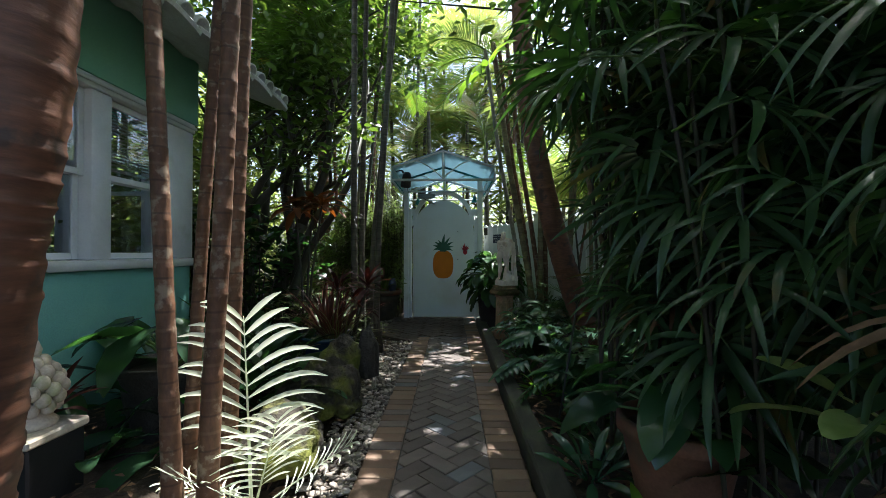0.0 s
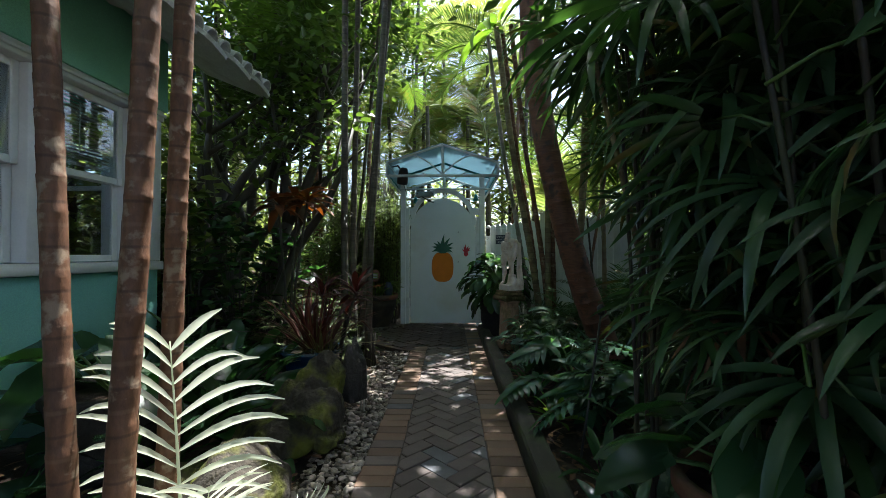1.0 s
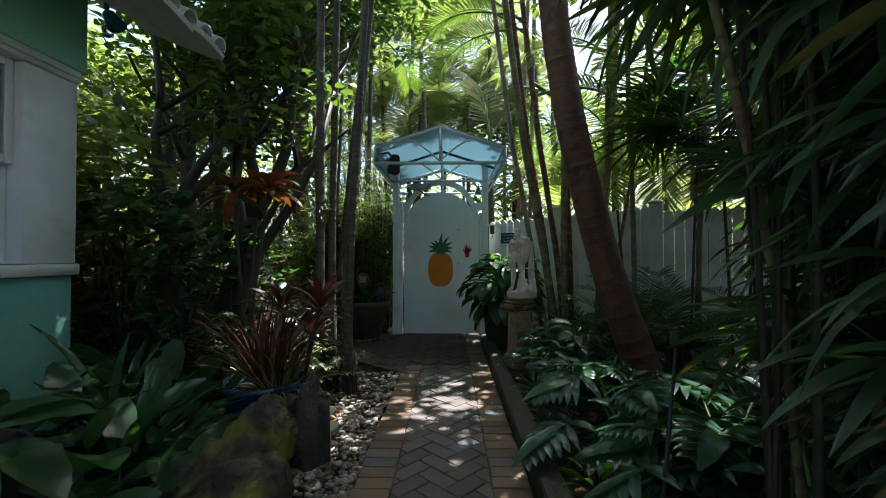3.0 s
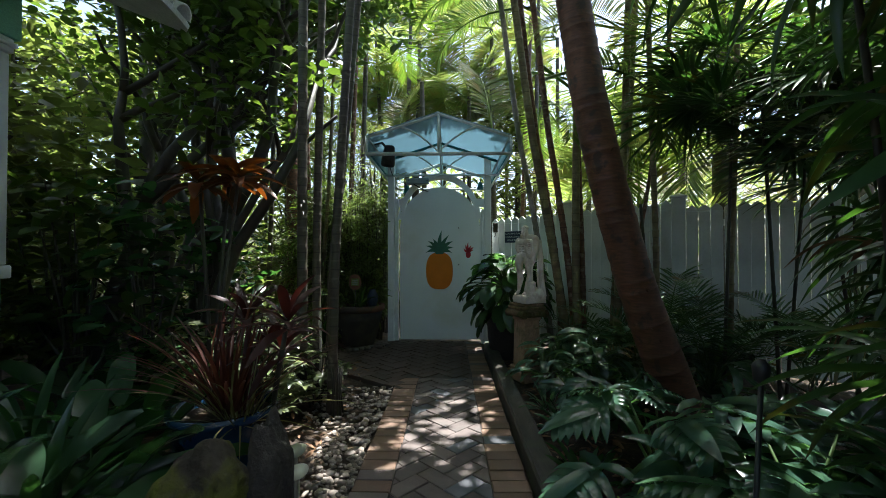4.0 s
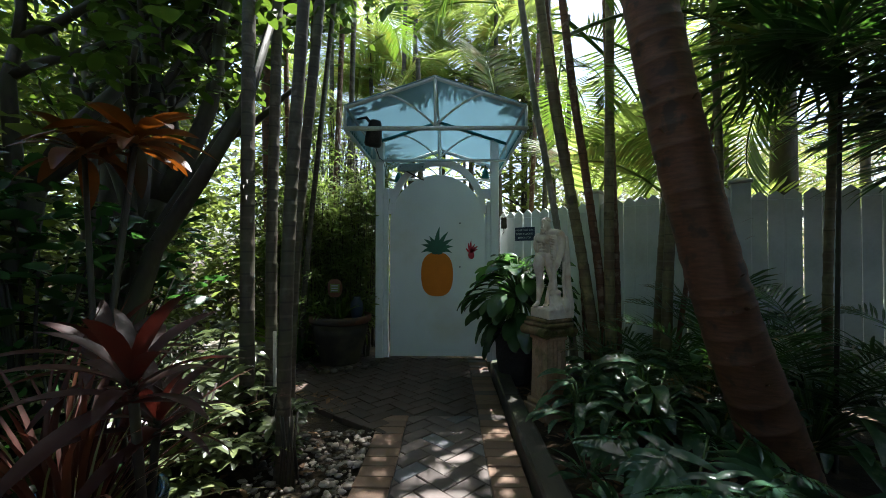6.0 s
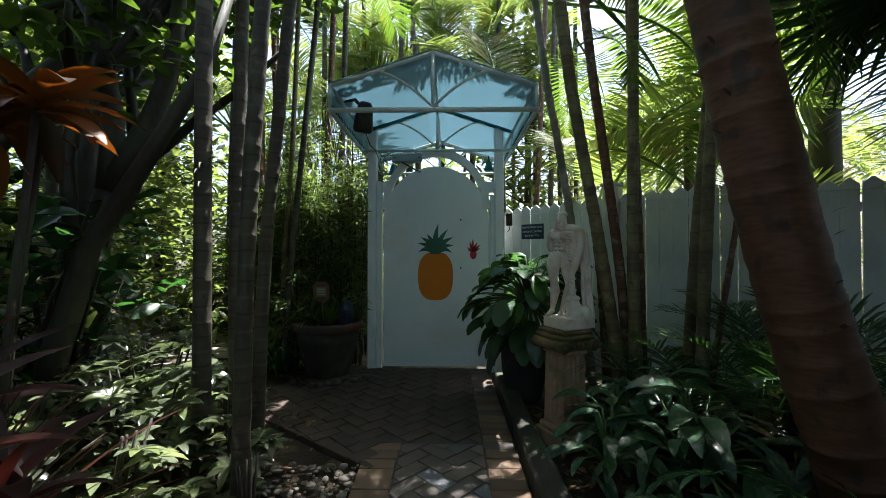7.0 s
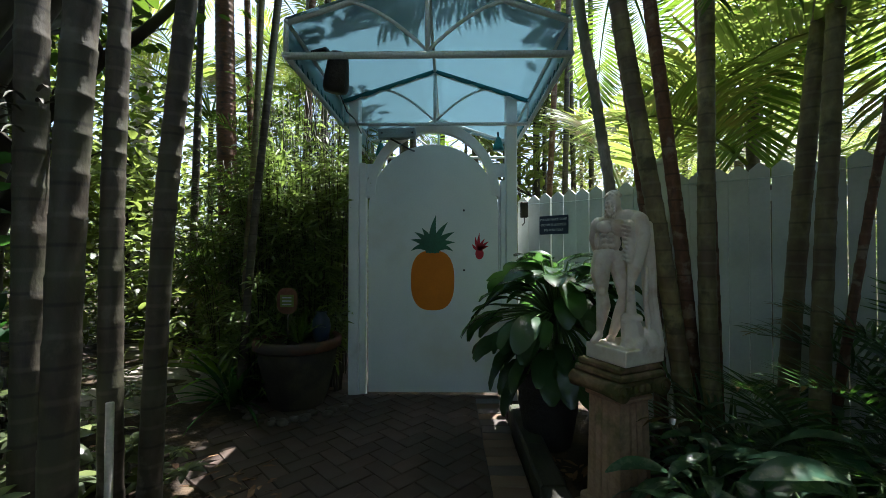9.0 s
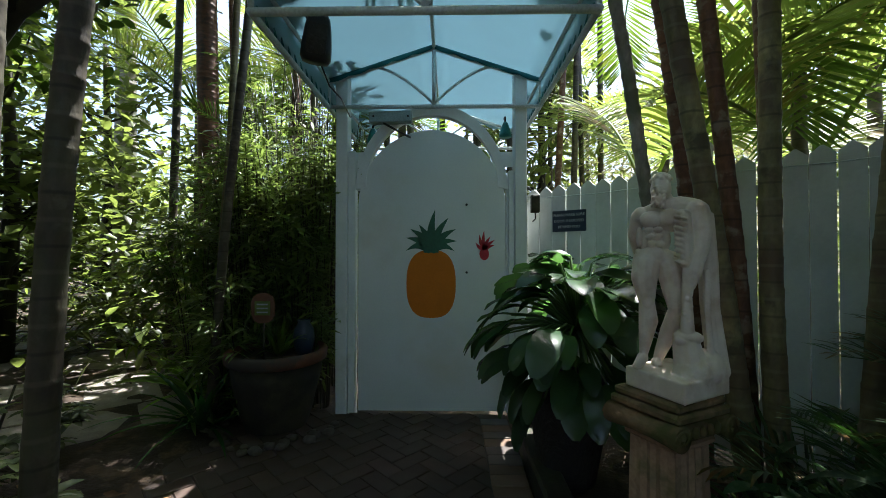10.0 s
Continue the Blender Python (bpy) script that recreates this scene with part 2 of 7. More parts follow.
    bark_pale=trunk_mat("pale_tree_bark", (0.20, 0.18, 0.15), (0.36, 0.33, 0.28), moss=(0.12, 0.13, 0.08)),
    stalk=leaf_mat("green_stalk", (0.05, 0.10, 0.025), (0.10, 0.17, 0.05), 0.5, 0.1),
    stake=surface("pale_stake", (0.45, 0.42, 0.36), (0.62, 0.58, 0.50), 6, 60, 0.7, 0.2),
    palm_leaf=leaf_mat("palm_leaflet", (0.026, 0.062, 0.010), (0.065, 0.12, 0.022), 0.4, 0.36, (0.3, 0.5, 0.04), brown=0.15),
    # lighter copy of palm_leaf: sunshine put into the colour, plus dry brown patches
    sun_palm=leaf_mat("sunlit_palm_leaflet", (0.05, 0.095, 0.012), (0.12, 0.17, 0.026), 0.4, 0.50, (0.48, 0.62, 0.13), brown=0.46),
    # pale leaflet whitened further: sun glare put into the base colour
    sun_glare_palm=leaf_mat("sun_glare_leaflet", (0.56, 0.62, 0.48), (0.74, 0.78, 0.64), 0.24, 0.38, (0.85, 0.9, 0.68), isl=0.12),
    fan_leaf=leaf_mat("fan_palm_blade", (0.025, 0.060, 0.028), (0.056, 0.105, 0.046), 0.34, 0.22, (0.16, 0.42, 0.03), brown=0.22, spec=0.5),
    broad=leaf_mat("broad_tree_leaf", (0.016, 0.040, 0.010), (0.045, 0.085, 0.020), 0.34, 0.34, (0.24, 0.40, 0.035), isl=0.4),
    dark_leaf=leaf_mat("deep_green_leaf", (0.017, 0.045, 0.022), (0.042, 0.088, 0.042), 0.24, 0.2, (0.2, 0.6, 0.08)),
    aroid=leaf_mat("aroid_leaf", (0.026, 0.066, 0.044), (0.056, 0.115, 0.078), 0.2, 0.2, (0.25, 0.6, 0.1)),
    lily=leaf_mat("peace_lily_leaf", (0.024, 0.055, 0.026), (0.055, 0.10, 0.048), 0.25, 0.22, (0.25, 0.6, 0.1)),
    speckled=leaf_mat("speckled_leaf", (0.024, 0.066, 0.040), (0.05, 0.11, 0.066), 0.30, 0.22, (0.2, 0.5, 0.1), spots=(0.11, 0.16, 0.09)),
    schefflera=leaf_mat("umbrella_plant_leaf", (0.05, 0.07, 0.035), (0.16, 0.18, 0.11), 0.22, 0.2, (0.32, 0.42, 0.16), isl=0.4),
    wine=leaf_mat("wine_cordyline_leaf", (0.016, 0.005, 0.005), (0.036, 0.010, 0.008), 0.5, 0.2, (0.30, 0.05, 0.03), spec=0.3),
    bronze=leaf_mat("bronze_strap_leaf", (0.030, 0.013, 0.009), (0.10, 0.036, 0.026), 0.42, 0.25, (0.4, 0.09, 0.05), isl=0.5, spec=0.35),
    orange_leaf=leaf_mat("orange_bromeliad_leaf", (0.055, 0.015, 0.005), (0.20, 0.055, 0.008), 0.42, 0.22, (0.45, 0.12, 0.01), isl=0.5),
    shrub=leaf_mat("small_shrub_leaf", (0.055, 0.10, 0.026), (0.15, 0.21, 0.07), 0.35, 0.35, (0.55, 0.75, 0.15), isl=0.4),
    lime=leaf_mat("lime_leaf", (0.09, 0.19, 0.015), (0.16, 0.30, 0.03), 0.35, 0.45, (0.5, 0.9, 0.05)),
    variegated=leaf_mat("variegated_leaf", (0.16, 0.24, 0.05), (0.36, 0.42, 0.16), 0.35, 0.2, (0.6, 0.8, 0.2), scale=16),
    grass=leaf_mat("grassy_leaf", (0.07, 0.08, 0.025), (0.16, 0.15, 0.06), 0.4, 0.3, (0.6, 0.6, 0.15)),
    white_petal=leaf_mat("cream_petal", (0.60, 0.62, 0.50), (0.78, 0.78, 0.66), 0.5, 0.3, (0.9, 0.95, 0.7)),
    scrub=leaf_mat("dry_scrub_leaf", (0.20, 0.19, 0.11), (0.38, 0.35, 0.23), 0.6, 0.3, (0.45, 0.45, 0.2), isl=0.4),
    far_leaf=leaf_mat("far_foliage", (0.045, 0.078, 0.018), (0.13, 0.17, 0.045), 0.4, 0.45, (0.40, 0.50, 0.10), isl=0.5),
)


# ---------------------------------------------------------------- mesh tools
class Mesh:
    """Collects vertices and faces; made(name, material) turns them into mesh data."""

    def __init__(self):
        self.v, self.f, self.smooth = [], [], True

    def add(self, verts, faces):
        o = len(self.v)
        self.v.extend(tuple(p) for p in verts)
        self.f.extend(tuple(i + o for i in q) for q in faces)
        return self

    def made(self, name, mat, smooth=True):
        me = bpy.data.meshes.new(name)
        me.from_pydata(self.v, [], self.f)
        if smooth:
            me.polygons.foreach_set("use_smooth", [True] * len(me.polygons))
        me.materials.append(mat)
        me.update()
        return me


def frame_of(way):
    w = Vector(way).normalized()
    a = Vector((0, 0, 1)) if abs(w.z) < 0.95 else Vector((1, 0, 0))
    s = w.cross(a).normalized()
    return w, s, s.cross(w).normalized()


def box(mb, x0, x1, y0, y1, z0, z1, bevel=0.004, m=None):
    """A box with chamfered edges."""
    b = min(bevel, abs(x1 - x0) * 0.3, abs(y1 - y0) * 0.3, abs(z1 - z0) * 0.3)
    bm = bmesh.new()
    bmesh.ops.create_cube(bm, size=1.0)
    for p in bm.verts:
        p.co = Vector(((x0 + x1) / 2 + p.co.x * (x1 - x0), (y0 + y1) / 2 + p.co.y * (y1 - y0), (z0 + z1) / 2 + p.co.z * (z1 - z0)))
    if b > 0.0005:
        bmesh.ops.bevel(bm, geom=bm.edges[:], offset=b, segments=1, affect="EDGES")
    if m:
        bm.transform(m)
    bm.verts.index_update()
    mb.add([p.co.copy() for p in bm.verts], [[p.index for p in q.verts] for q in bm.faces])
    bm.free()
    return mb


def prism(mb, outline, z0, z1, bevel=0.0, m=None):
    """An upright prism on a plan outline (counter-clockwise); bevel narrows its top edge."""
    n = len(outline)
    cx, cy = sum(p[0] for p in outline) / n, sum(p[1] for p in outline) / n

    def inset(p):
        d = math.hypot(p[0] - cx, p[1] - cy) or 1
        return (p[0] - (p[0] - cx) / d * bevel * 1.4, p[1] - (p[1] - cy) / d * bevel * 1.4)
    vs = [(x, y, z0) for x, y in outline]
    fs = []
    if bevel:
        vs += [(x, y, z1 - bevel) for x, y in outline] + [(*inset(p), z1) for p in outline]
        rings = 3
    else:
        vs += [(x, y, z1) for x, y in outline]
        rings = 2
    for r in range(rings - 1):
        for i in range(n):
            j = (i + 1) % n
            fs.append((r * n + i, r * n + j, (r + 1) * n + j, (r + 1) * n + i))
    fs += [tuple(reversed(range(n))), tuple(range((rings - 1) * n, rings * n))]
    if m:
        vs = [m @ Vector(p) for p in vs]
    return mb.add(vs, fs)


def tube(mb, pts, radii, sides=8, cap=True):
    pts = [Vector(p) for p in pts]
    n = len(pts)
    if isinstance(radii, (int, float)):
        radii = [radii] * n
    rows, fs = [], []
    side = None
    for i, p in enumerate(pts):
        w = (pts[min(i + 1, n - 1)] - pts[max(i - 1, 0)]).normalized()
        if side is None:
            _, side, _ = frame_of(w)
        side = (side - w * side.dot(w)).normalized()
        up = side.cross(w)
        for k in range(sides):
            a = 2 * math.pi * k / sides
            rows.append(p + (side * math.cos(a) + up * math.sin(a)) * radii[i])
    for i in range(n - 1):
        for k in range(sides):
            j = (k + 1) % sides
            fs.append((i * sides + k, i * sides + j, (i + 1) * sides + j, (i + 1) * sides + k))
    if cap:
        fs += [tuple(reversed(range(sides))), tuple(range((n - 1) * sides, n * sides))]
    return mb.add(rows, fs)


def lathe(mb, profile, sides=32, center=(0, 0, 0)):
    """profile: (radius, height) from bottom to top."""
    n = len(profile)
    vs = [(center[0] + r * math.cos(2 * math.pi * k / sides), center[1] + r * math.sin(2 * math.pi * k / sides), center[2] + z) for r, z in profile for k in range(sides)]
    fs = [(i * sides + k, i * sides + (k + 1) % sides, (i + 1) * sides + (k + 1) % sides, (i + 1) * sides + k) for i in range(n - 1) for k in range(sides)]
    fs += [tuple(reversed(range(sides))), tuple(range((n - 1) * sides, n * sides))]
    return mb.add(vs, fs)


def blob(mb, center, size, seed=0, rough=0.25, sub=3, freq=1.6, flat=None):
    """A stone: an icosphere pushed about by noise."""
    bm = bmesh.new()
    bmesh.ops.create_icosphere(bm, subdivisions=sub, radius=1.0)
    off = Vector((seed * 7.31, seed * 3.17, seed * 1.7))
    for p in bm.verts:
        d = 1 + rough * noise.noise(p.co * freq + off) + rough * 0.4 * noise.noise(p.co * freq * 3 + off)
        c = p.co * d
        p.co = Vector((c.x * size[0], c.y * size[1], c.z * size[2]))
        if flat is not None and p.co.z < flat:
            p.co.z = flat
        p.co += Vector(center)
    bm.verts.index_update()
    mb.add([p.co.copy() for p in bm.verts], [[p.index for p in q.verts] for q in bm.faces])
    bm.free()
    return mb


def blade(mb, base, way, up, length, width, droop=0.5, fold=0.15, segs=5, shape="lance", twist=0.0, wave=0.0):
    """A leaf blade with a keeled midrib that arches over; shape sets its outline."""
    w = Vector(way).normalized()
    up = Vector(up)
    up = (up - w * up.dot(w))
    up = up.normalized() if up.length > 1e-4 else frame_of(w)[2]
    s = w.cross(up).normalized()
    p = Vector(base)
    vs, fs = [], []
    step = length / segs
    for i in range(segs + 1):
        t = i / segs
        if shape == "lance":
            k = max(0.03, math.sin(math.pi * min(1, t * 0.94 + 0.04)) ** 0.75)
        elif shape == "strap":
            k = max(0.04, min(1, 0.6 + t * 3) * (1 - t ** 3.5))
        elif shape == "oval":
            k = max(0.03, math.sin(math.pi * min(1.0, 0.03 + t * 0.95)) ** 0.55)
        elif shape == "heart":
            k = max(0.03, math.sin(math.pi * (0.12 + 0.88 * t) ** 0.62) ** 0.7) if t < 1 else 0.03
        elif shape == "spoon":
            k = max(0.04, t ** 1.3 * (1 - t ** 6) * 1.25)
        else:
            k = 1.0
        half = width * 0.5 * k
        kk = wave * math.sin(t * 19.0)
        tw = twist * t
        sd = s * math.cos(tw) + up * math.sin(tw)
        un = sd.cross(w) * -1
        un = -un if un.dot(up) < 0 else un
        vs += [p - sd * half + un * (half * fold * 2 + kk * half), p.copy(), p + sd * half + un * (half * fold * 2 - kk * half)]
        p = p + w * step
        turn = droop * 1.6 / segs * (0.35 + t * 1.3)
        low = Vector((0, 0, -1))
        w = (w + low * turn * max(0.05, (1 - max(0, -w.z)))).normalized()
        up = up - w * up.dot(w)
        up = up.normalized() if up.length > 1e-4 else frame_of(w)[2]
        s = w.cross(up).normalized()
    for i in range(segs):
        a = i * 3
        fs += [(a, a + 1, a + 4, a + 3), (a + 1, a + 2, a + 5, a + 4)]
    return mb.add(vs, fs)


def frond(mb, length=1.4, pairs=26, leaflet=0.42, width=0.035, rise=60, droop=0.9, rng=None, stalk=0.25, vee=0.35, hang=0.5, rachis=None, gap_segs=3):
    """A feather palm frond that starts at the origin towards +y; leaflets go into mb, the stalk into rachis."""
    rng = rng or random
    w = Vector((0, math.cos(radians(rise)), math.sin(radians(rise))))
    p, n = Vector((0, 0, 0)), 16
    line, ways = [p.copy()], [w.copy()]
    for i in range(n):
        p = p + w * (length / n)
        w = (w + Vector((0, 0, -1)) * droop * 1.5 / n * (0.4 + 1.2 * i / n)).normalized()
        line.append(p.copy())
        ways.append(w.copy())
    tube(rachis if rachis is not None else mb, line, [max(0.002, 0.011 * length * (1 - 0.85 * i / n)) for i in range(n + 1)], 5)
    for k in range(pairs):
        t = stalk + (1 - stalk) * (k + 0.5) / pairs
        i = min(n - 1, int(t * n))
        q = line[i].lerp(line[i + 1], t * n - i)
        w = ways[i]
        up = Vector((1, 0, 0)).cross(w).normalized()
        size = leaflet * (0.45 + 0.75 * math.sin(math.pi * (0.12 + 0.8 * (t - stalk) / (1 - stalk)))) * rng.uniform(0.9, 1.08)
        for sd in (-1, 1):
            sweep = 0.25 + 0.9 * (t - stalk) / (1 - stalk) + rng.uniform(-0.08, 0.08)
            d = Vector((sd * 1.0, 0, 0)) + w * sweep + up * (vee + rng.uniform(-0.12, 0.12))
            blade(mb, q + w * rng.uniform(-0.004, 0.004), d, up, size, width * rng.uniform(0.85, 1.1), hang * rng.uniform(0.6, 1.4), 0.2, gap_segs, "lance")
    return mb


def fan(mb, radius=0.4, fingers=9, width=0.045, spread=250, droop=0.7, rng=None, tilt=0.0, start=0.05):
    """A fan palm blade: stiff fingers from one point, facing +z, towards +y."""
    rng = rng or random
    for k in range(fingers):
        a = radians(-spread / 2 + spread * (k + 0.5) / fingers + rng.uniform(-4, 4))
        d = Vector((math.sin(a), math.cos(a), 0.16 + rng.uniform(-0.1, 0.1)))
        blade(mb, d.normalized() * start, d, (0, 0, 1), radius * rng.uniform(0.82, 1.08) * (0.8 + 0.2 * math.cos(a)), width * rng.uniform(0.8, 1.15), droop * rng.uniform(0.6, 1.5), 0.22, 6, "strap")
    return mb


def thing(name, at=(0, 0, 0), label="", category="", group="", kind="", turn=0.0):
    ob = new(name)
    ob.empty_display_size = 0.05
    ob.matrix_basis = pose(*at, 0, 0, turn)
    return tagged(ob, label, category, group, kind)


def put(name, data, parent=None, m=None, label="", kind=""):
    """An object on mesh data, under its thing, at the local pose m."""
    ob = new(name, data)
    if parent is not None:
        ob.parent = parent
    if m is not None:
        ob.matrix_basis = m
    return tagged(ob, label, kind=kind)


def part(name, mb, mat, parent=None, label="", smooth=True, m=None, kind=""):
    return put(name, mb.made(name, mat, smooth), parent, m, label, kind)


def aim(at, way, roll=0.0, size=1.0):
    """A pose whose y axis goes along way and whose z axis is as upright as it can be."""
    w = Vector(way).normalized()
    up = Vector((0, 0, 1)) if abs(w.z) < 0.98 else Vector((0, -1, 0))
    s = w.cross(up).normalized()
    u = s.cross(w)
    r = Matrix((s, w, u)).transposed().to_4x4()
    return Matrix.Translation(at) @ r @ Matrix.Rotation(roll, 4, "Y") @ Matrix.Scale(size, 4)


def turned(at, azimuth, size=1.0, lean=0.0):
    return Matrix.Translation(at) @ Matrix.Rotation(radians(azimuth), 4, "Z") @ Matrix.Rotation(radians(lean), 4, "X") @ Matrix.Scale(size, 4)


# ---------------------------------------------------------------- ground
def ground_height(x, y):
    bank = 0.05 * max(0.0, min(1.0, (abs(x + 0.04) - 0.8) / 0.8))
    return -0.012 + bank + 0.025 * noise.noise(Vector((x * 1.3, y * 1.3, 3.0))) * min(1.0, max(0.0, abs(x + 0.04) - 0.75) * 2)


def build_ground():
    mb = Mesh()
    xs = [-400, -120, -40, -16] + [-8 + 0.16 * i for i in range(101)] + [16, 40, 120, 400]
    ys = [-400, -120, -40, -12] + [-3 + 0.16 * i for i in range(101)] + [20, 40, 120, 400]
    nx = len(xs)
    for y in ys:
        for x in xs:
            mb.v.append((x, y, ground_height(x, y) - 0.03 if abs(x) < 9 and -4 < y < 14 else -0.03))
    for j in range(len(ys) - 1):
        for i in range(nx - 1):
            a = j * nx + i
            mb.f.append((a, a + 1, a + nx + 1, a + nx))
    tagged(part("ground", mb, M["soil"]), "dark damp garden soil with leaf litter under the plants", "ground", kind="structure")


build_ground()


# ---------------------------------------------------------------- brick path
def clip(poly, a, b, c):
    """The part of a polygon where a*x + b*y <= c."""
    out = []
    for i, p in enumerate(poly):
        q = poly[(i + 1) % len(poly)]
        dp, dq = a * p[0] + b * p[1] - c, a * q[0] + b * q[1] - c
        if dp <= 0:
            out.append(p)
        if dp * dq < 0:
            t = dp / (dp - dq)
            out.append((p[0] + (q[0] - p[0]) * t, p[1] + (q[1] - p[1]) * t))
    return out


def area(poly):
    return 0.5 * sum(p[0] * q[1] - q[0] * p[1] for p, q in zip(poly, poly[1:] + poly[:1]))


W = 0.1045           # paver width with its joint
JOINT = 0.0048
X_IN_L, X_IN_R, X_OUT_L, X_OUT_R = -0.29, 0.212, -0.485, 0.405


def herringbone(limits, y0, y1, x0, x1):
    """Plan outlines of a 45-degree herringbone, cut to limits."""
    c45 = math.sqrt(0.5)
    out = []
    n = 90
    for a in range(-n, n):
        for b in range(-12, 13):
            ox, oy = a + 2 * b, a - 2 * b
            for rect in (((0, 0), (2, 0), (2, 1), (0, 1)), ((0, -3), (1, -3), (1, -1), (0, -1))):
                j = JOINT / 2 / W
                xs, ys = [p[0] for p in rect], [p[1] for p in rect]
                r = [(min(xs) + j, min(ys) + j), (max(xs) - j, min(ys) + j), (max(xs) - j, max(ys) - j), (min(xs) + j, max(ys) - j)]
                poly = [(((x + ox) - (y + oy)) * c45 * W + 0.045, ((x + ox) + (y + oy)) * c45 * W) for x, y in r]
                cy, cx = sum(p[1] for p in poly) / 4, sum(p[0] for p in poly) / 4
                if not (y0 - 0.3 < cy < y1 + 0.3 and x0 - 0.3 < cx < x1 + 0.3):
                    continue
                for lim in limits:
                    poly = clip(poly, *lim)
                    if len(poly) < 3:
                        break
                if len(poly) >= 3 and abs(area(poly)) > 0.0006:
                    out.append(poly if area(poly) > 0 else poly[::-1])
    return out


def lay(parent, name, polys, mat_for):
    rng = random.Random(5)
    for poly in polys:
        n = len(poly)
        cx, cy = sum(p[0] for p in poly) / n, sum(p[1] for p in poly) / n
        mb = prism(Mesh(), [(x - cx, y - cy) for x, y in poly], -0.045, 0.0, 0.004)
        put(name, mb.made(name, mat_for(rng), False), parent, pose(cx, cy, rng.uniform(-0.003, 0.002), rng.uniform(-0.8, 0.8), rng.uniform(-0.8, 0.8), 0))


def grey_or_blue(rng):
    return M["brick_blue"] if rng.random() < 0.10 else M["brick"]


def edge_colour(rng):
    r = rng.random()
    return M["brick_blue"] if r < 0.10 else (M["brick"] if r < 0.22 else M["brick_edge"])


path = tagged(part("path", box(Mesh(), X_OUT_L + 0.003, X_OUT_R - 0.003, -2.6, 7.30, -0.09, -0.008, 0.002), M["mortar"]), "herringbone brick garden path with orange-brown soldier edging", "path", kind="structure")


def build_path():
    inner = herringbone([(-1, 0.0, -(X_IN_L + 0.002)), (1, 0, X_IN_R - 0.002), (0, -1, 0.9), (0, 1, 5.6)], -0.9, 5.6, X_IN_L, X_IN_R)
    lay(path, "brick", inner, grey_or_blue)
    rng = random.Random(3)
    for x0, x1 in ((X_OUT_L, X_IN_L - 0.004), (X_IN_R + 0.004, X_OUT_R)):
        y = -0.9
        while y < (5.55 if x0 < 0 else 7.15):
            d = 0.0985 * rng.uniform(0.96, 1.04)
            mb = prism(Mesh(), [(x0 - 0.5 * (x0 + x1), -d / 2), (x1 - 0.5 * (x0 + x1), -d / 2), (x1 - 0.5 * (x0 + x1), d / 2), (x0 - 0.5 * (x0 + x1), d / 2)], -0.045, 0.0, 0.004)
            put("edge_brick", mb.made("edge_brick", edge_colour(rng), False), path, pose((x0 + x1) / 2 + rng.uniform(-0.004, 0.004), y + d / 2, rng.uniform(-0.003, 0.003), rng.uniform(-1, 1), rng.uniform(-1, 1), rng.uniform(-1.2, 1.2)))
            y += d + 0.005


build_path()

landing = tagged(part("landing", prism(Mesh(), [(-0.49, 5.3), (-0.49, 7.2), (-1.72, 7.2), (-2.35, 6.72), (-2.2, 6.2), (-1.2, 6.05), (-0.7, 5.6)][::-1], -0.09, -0.008), M["mortar"]), "brown brick landing before the garden gate", "pavement", kind="structure")
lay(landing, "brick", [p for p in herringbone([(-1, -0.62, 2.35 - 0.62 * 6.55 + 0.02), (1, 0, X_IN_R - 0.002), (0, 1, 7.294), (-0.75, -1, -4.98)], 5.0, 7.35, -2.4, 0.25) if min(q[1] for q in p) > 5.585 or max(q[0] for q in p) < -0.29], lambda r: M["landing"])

slabs = thing("slab_paving", (0, 0, 0), "pale stone slabs paving a side walk beyond the planter", "pavement", kind="structure")


def build_slabs():
    rng = random.Random(9)
    along, across = Vector((-0.65, 0.76, 0)).normalized(), Vector((0.76, 0.65, 0)).normalized()
    o = Vector((-2.42, 6.62, 0))
    for i in range(8):
        for j in range(-1, 2):
            q = o + along * (0.62 * i) + across * (0.52 * j + (0.2 if i % 2 else 0))
            c = [q, q + along * 0.605, q + along * 0.605 + across * 0.505, q + across * 0.505]
            mb = prism(Mesh(), [(p.x - q.x, p.y - q.y) for p in (c[::-1])], -0.05, 0.0, 0.006)
            put("slab", mb.made("slab", M["slab"], False), slabs, pose(q.x, q.y, 0.012 + rng.uniform(-0.003, 0.003), rng.uniform(-0.5, 0.5), rng.uniform(-0.5, 0.5), 0))


build_slabs()


def build_timber():
    """Old sleepers along the path."""
    edge = thing("timber_edging", (0, 0, 0), "old dark mossy timber sleepers edging the brick path", "edging", kind="structure")
    y = -0.9
    rng = random.Random(2)
    for length in (2.1, 2.4, 2.2, 1.05):
        mb = Mesh()
        n = 14
        vs, fs = [], []
        for i in range(n + 1):
            yy = y + (length - 0.012) * i / n
            for k, (dx, z) in enumerate(((0.0, -0.08), (0.0, 0.072), (0.012, 0.088), (0.118, 0.092), (0.132, 0.075), (0.132, -0.08))):
                vs.append((0.424 + dx + rng.uniform(-0.003, 0.003), yy, z + rng.uniform(-0.004, 0.004)))
        for i in range(n):
            for k in range(6):
                j = (k + 1) % 6
                fs.append((i * 6 + k, i * 6 + j, i * 6 + 6 + j, i * 6 + 6 + k))
        fs += [tuple(range(6)), tuple(reversed(range(n * 6, n * 6 + 6)))]
        mb.add(vs, fs)
        part("sleeper", mb, M["timber"], edge, smooth=False)
        y += length


build_timber()


# ---------------------------------------------------------------- house
WALL_X, HOUSE_END, HOUSE_START = -2.66, 4.12, -3.0


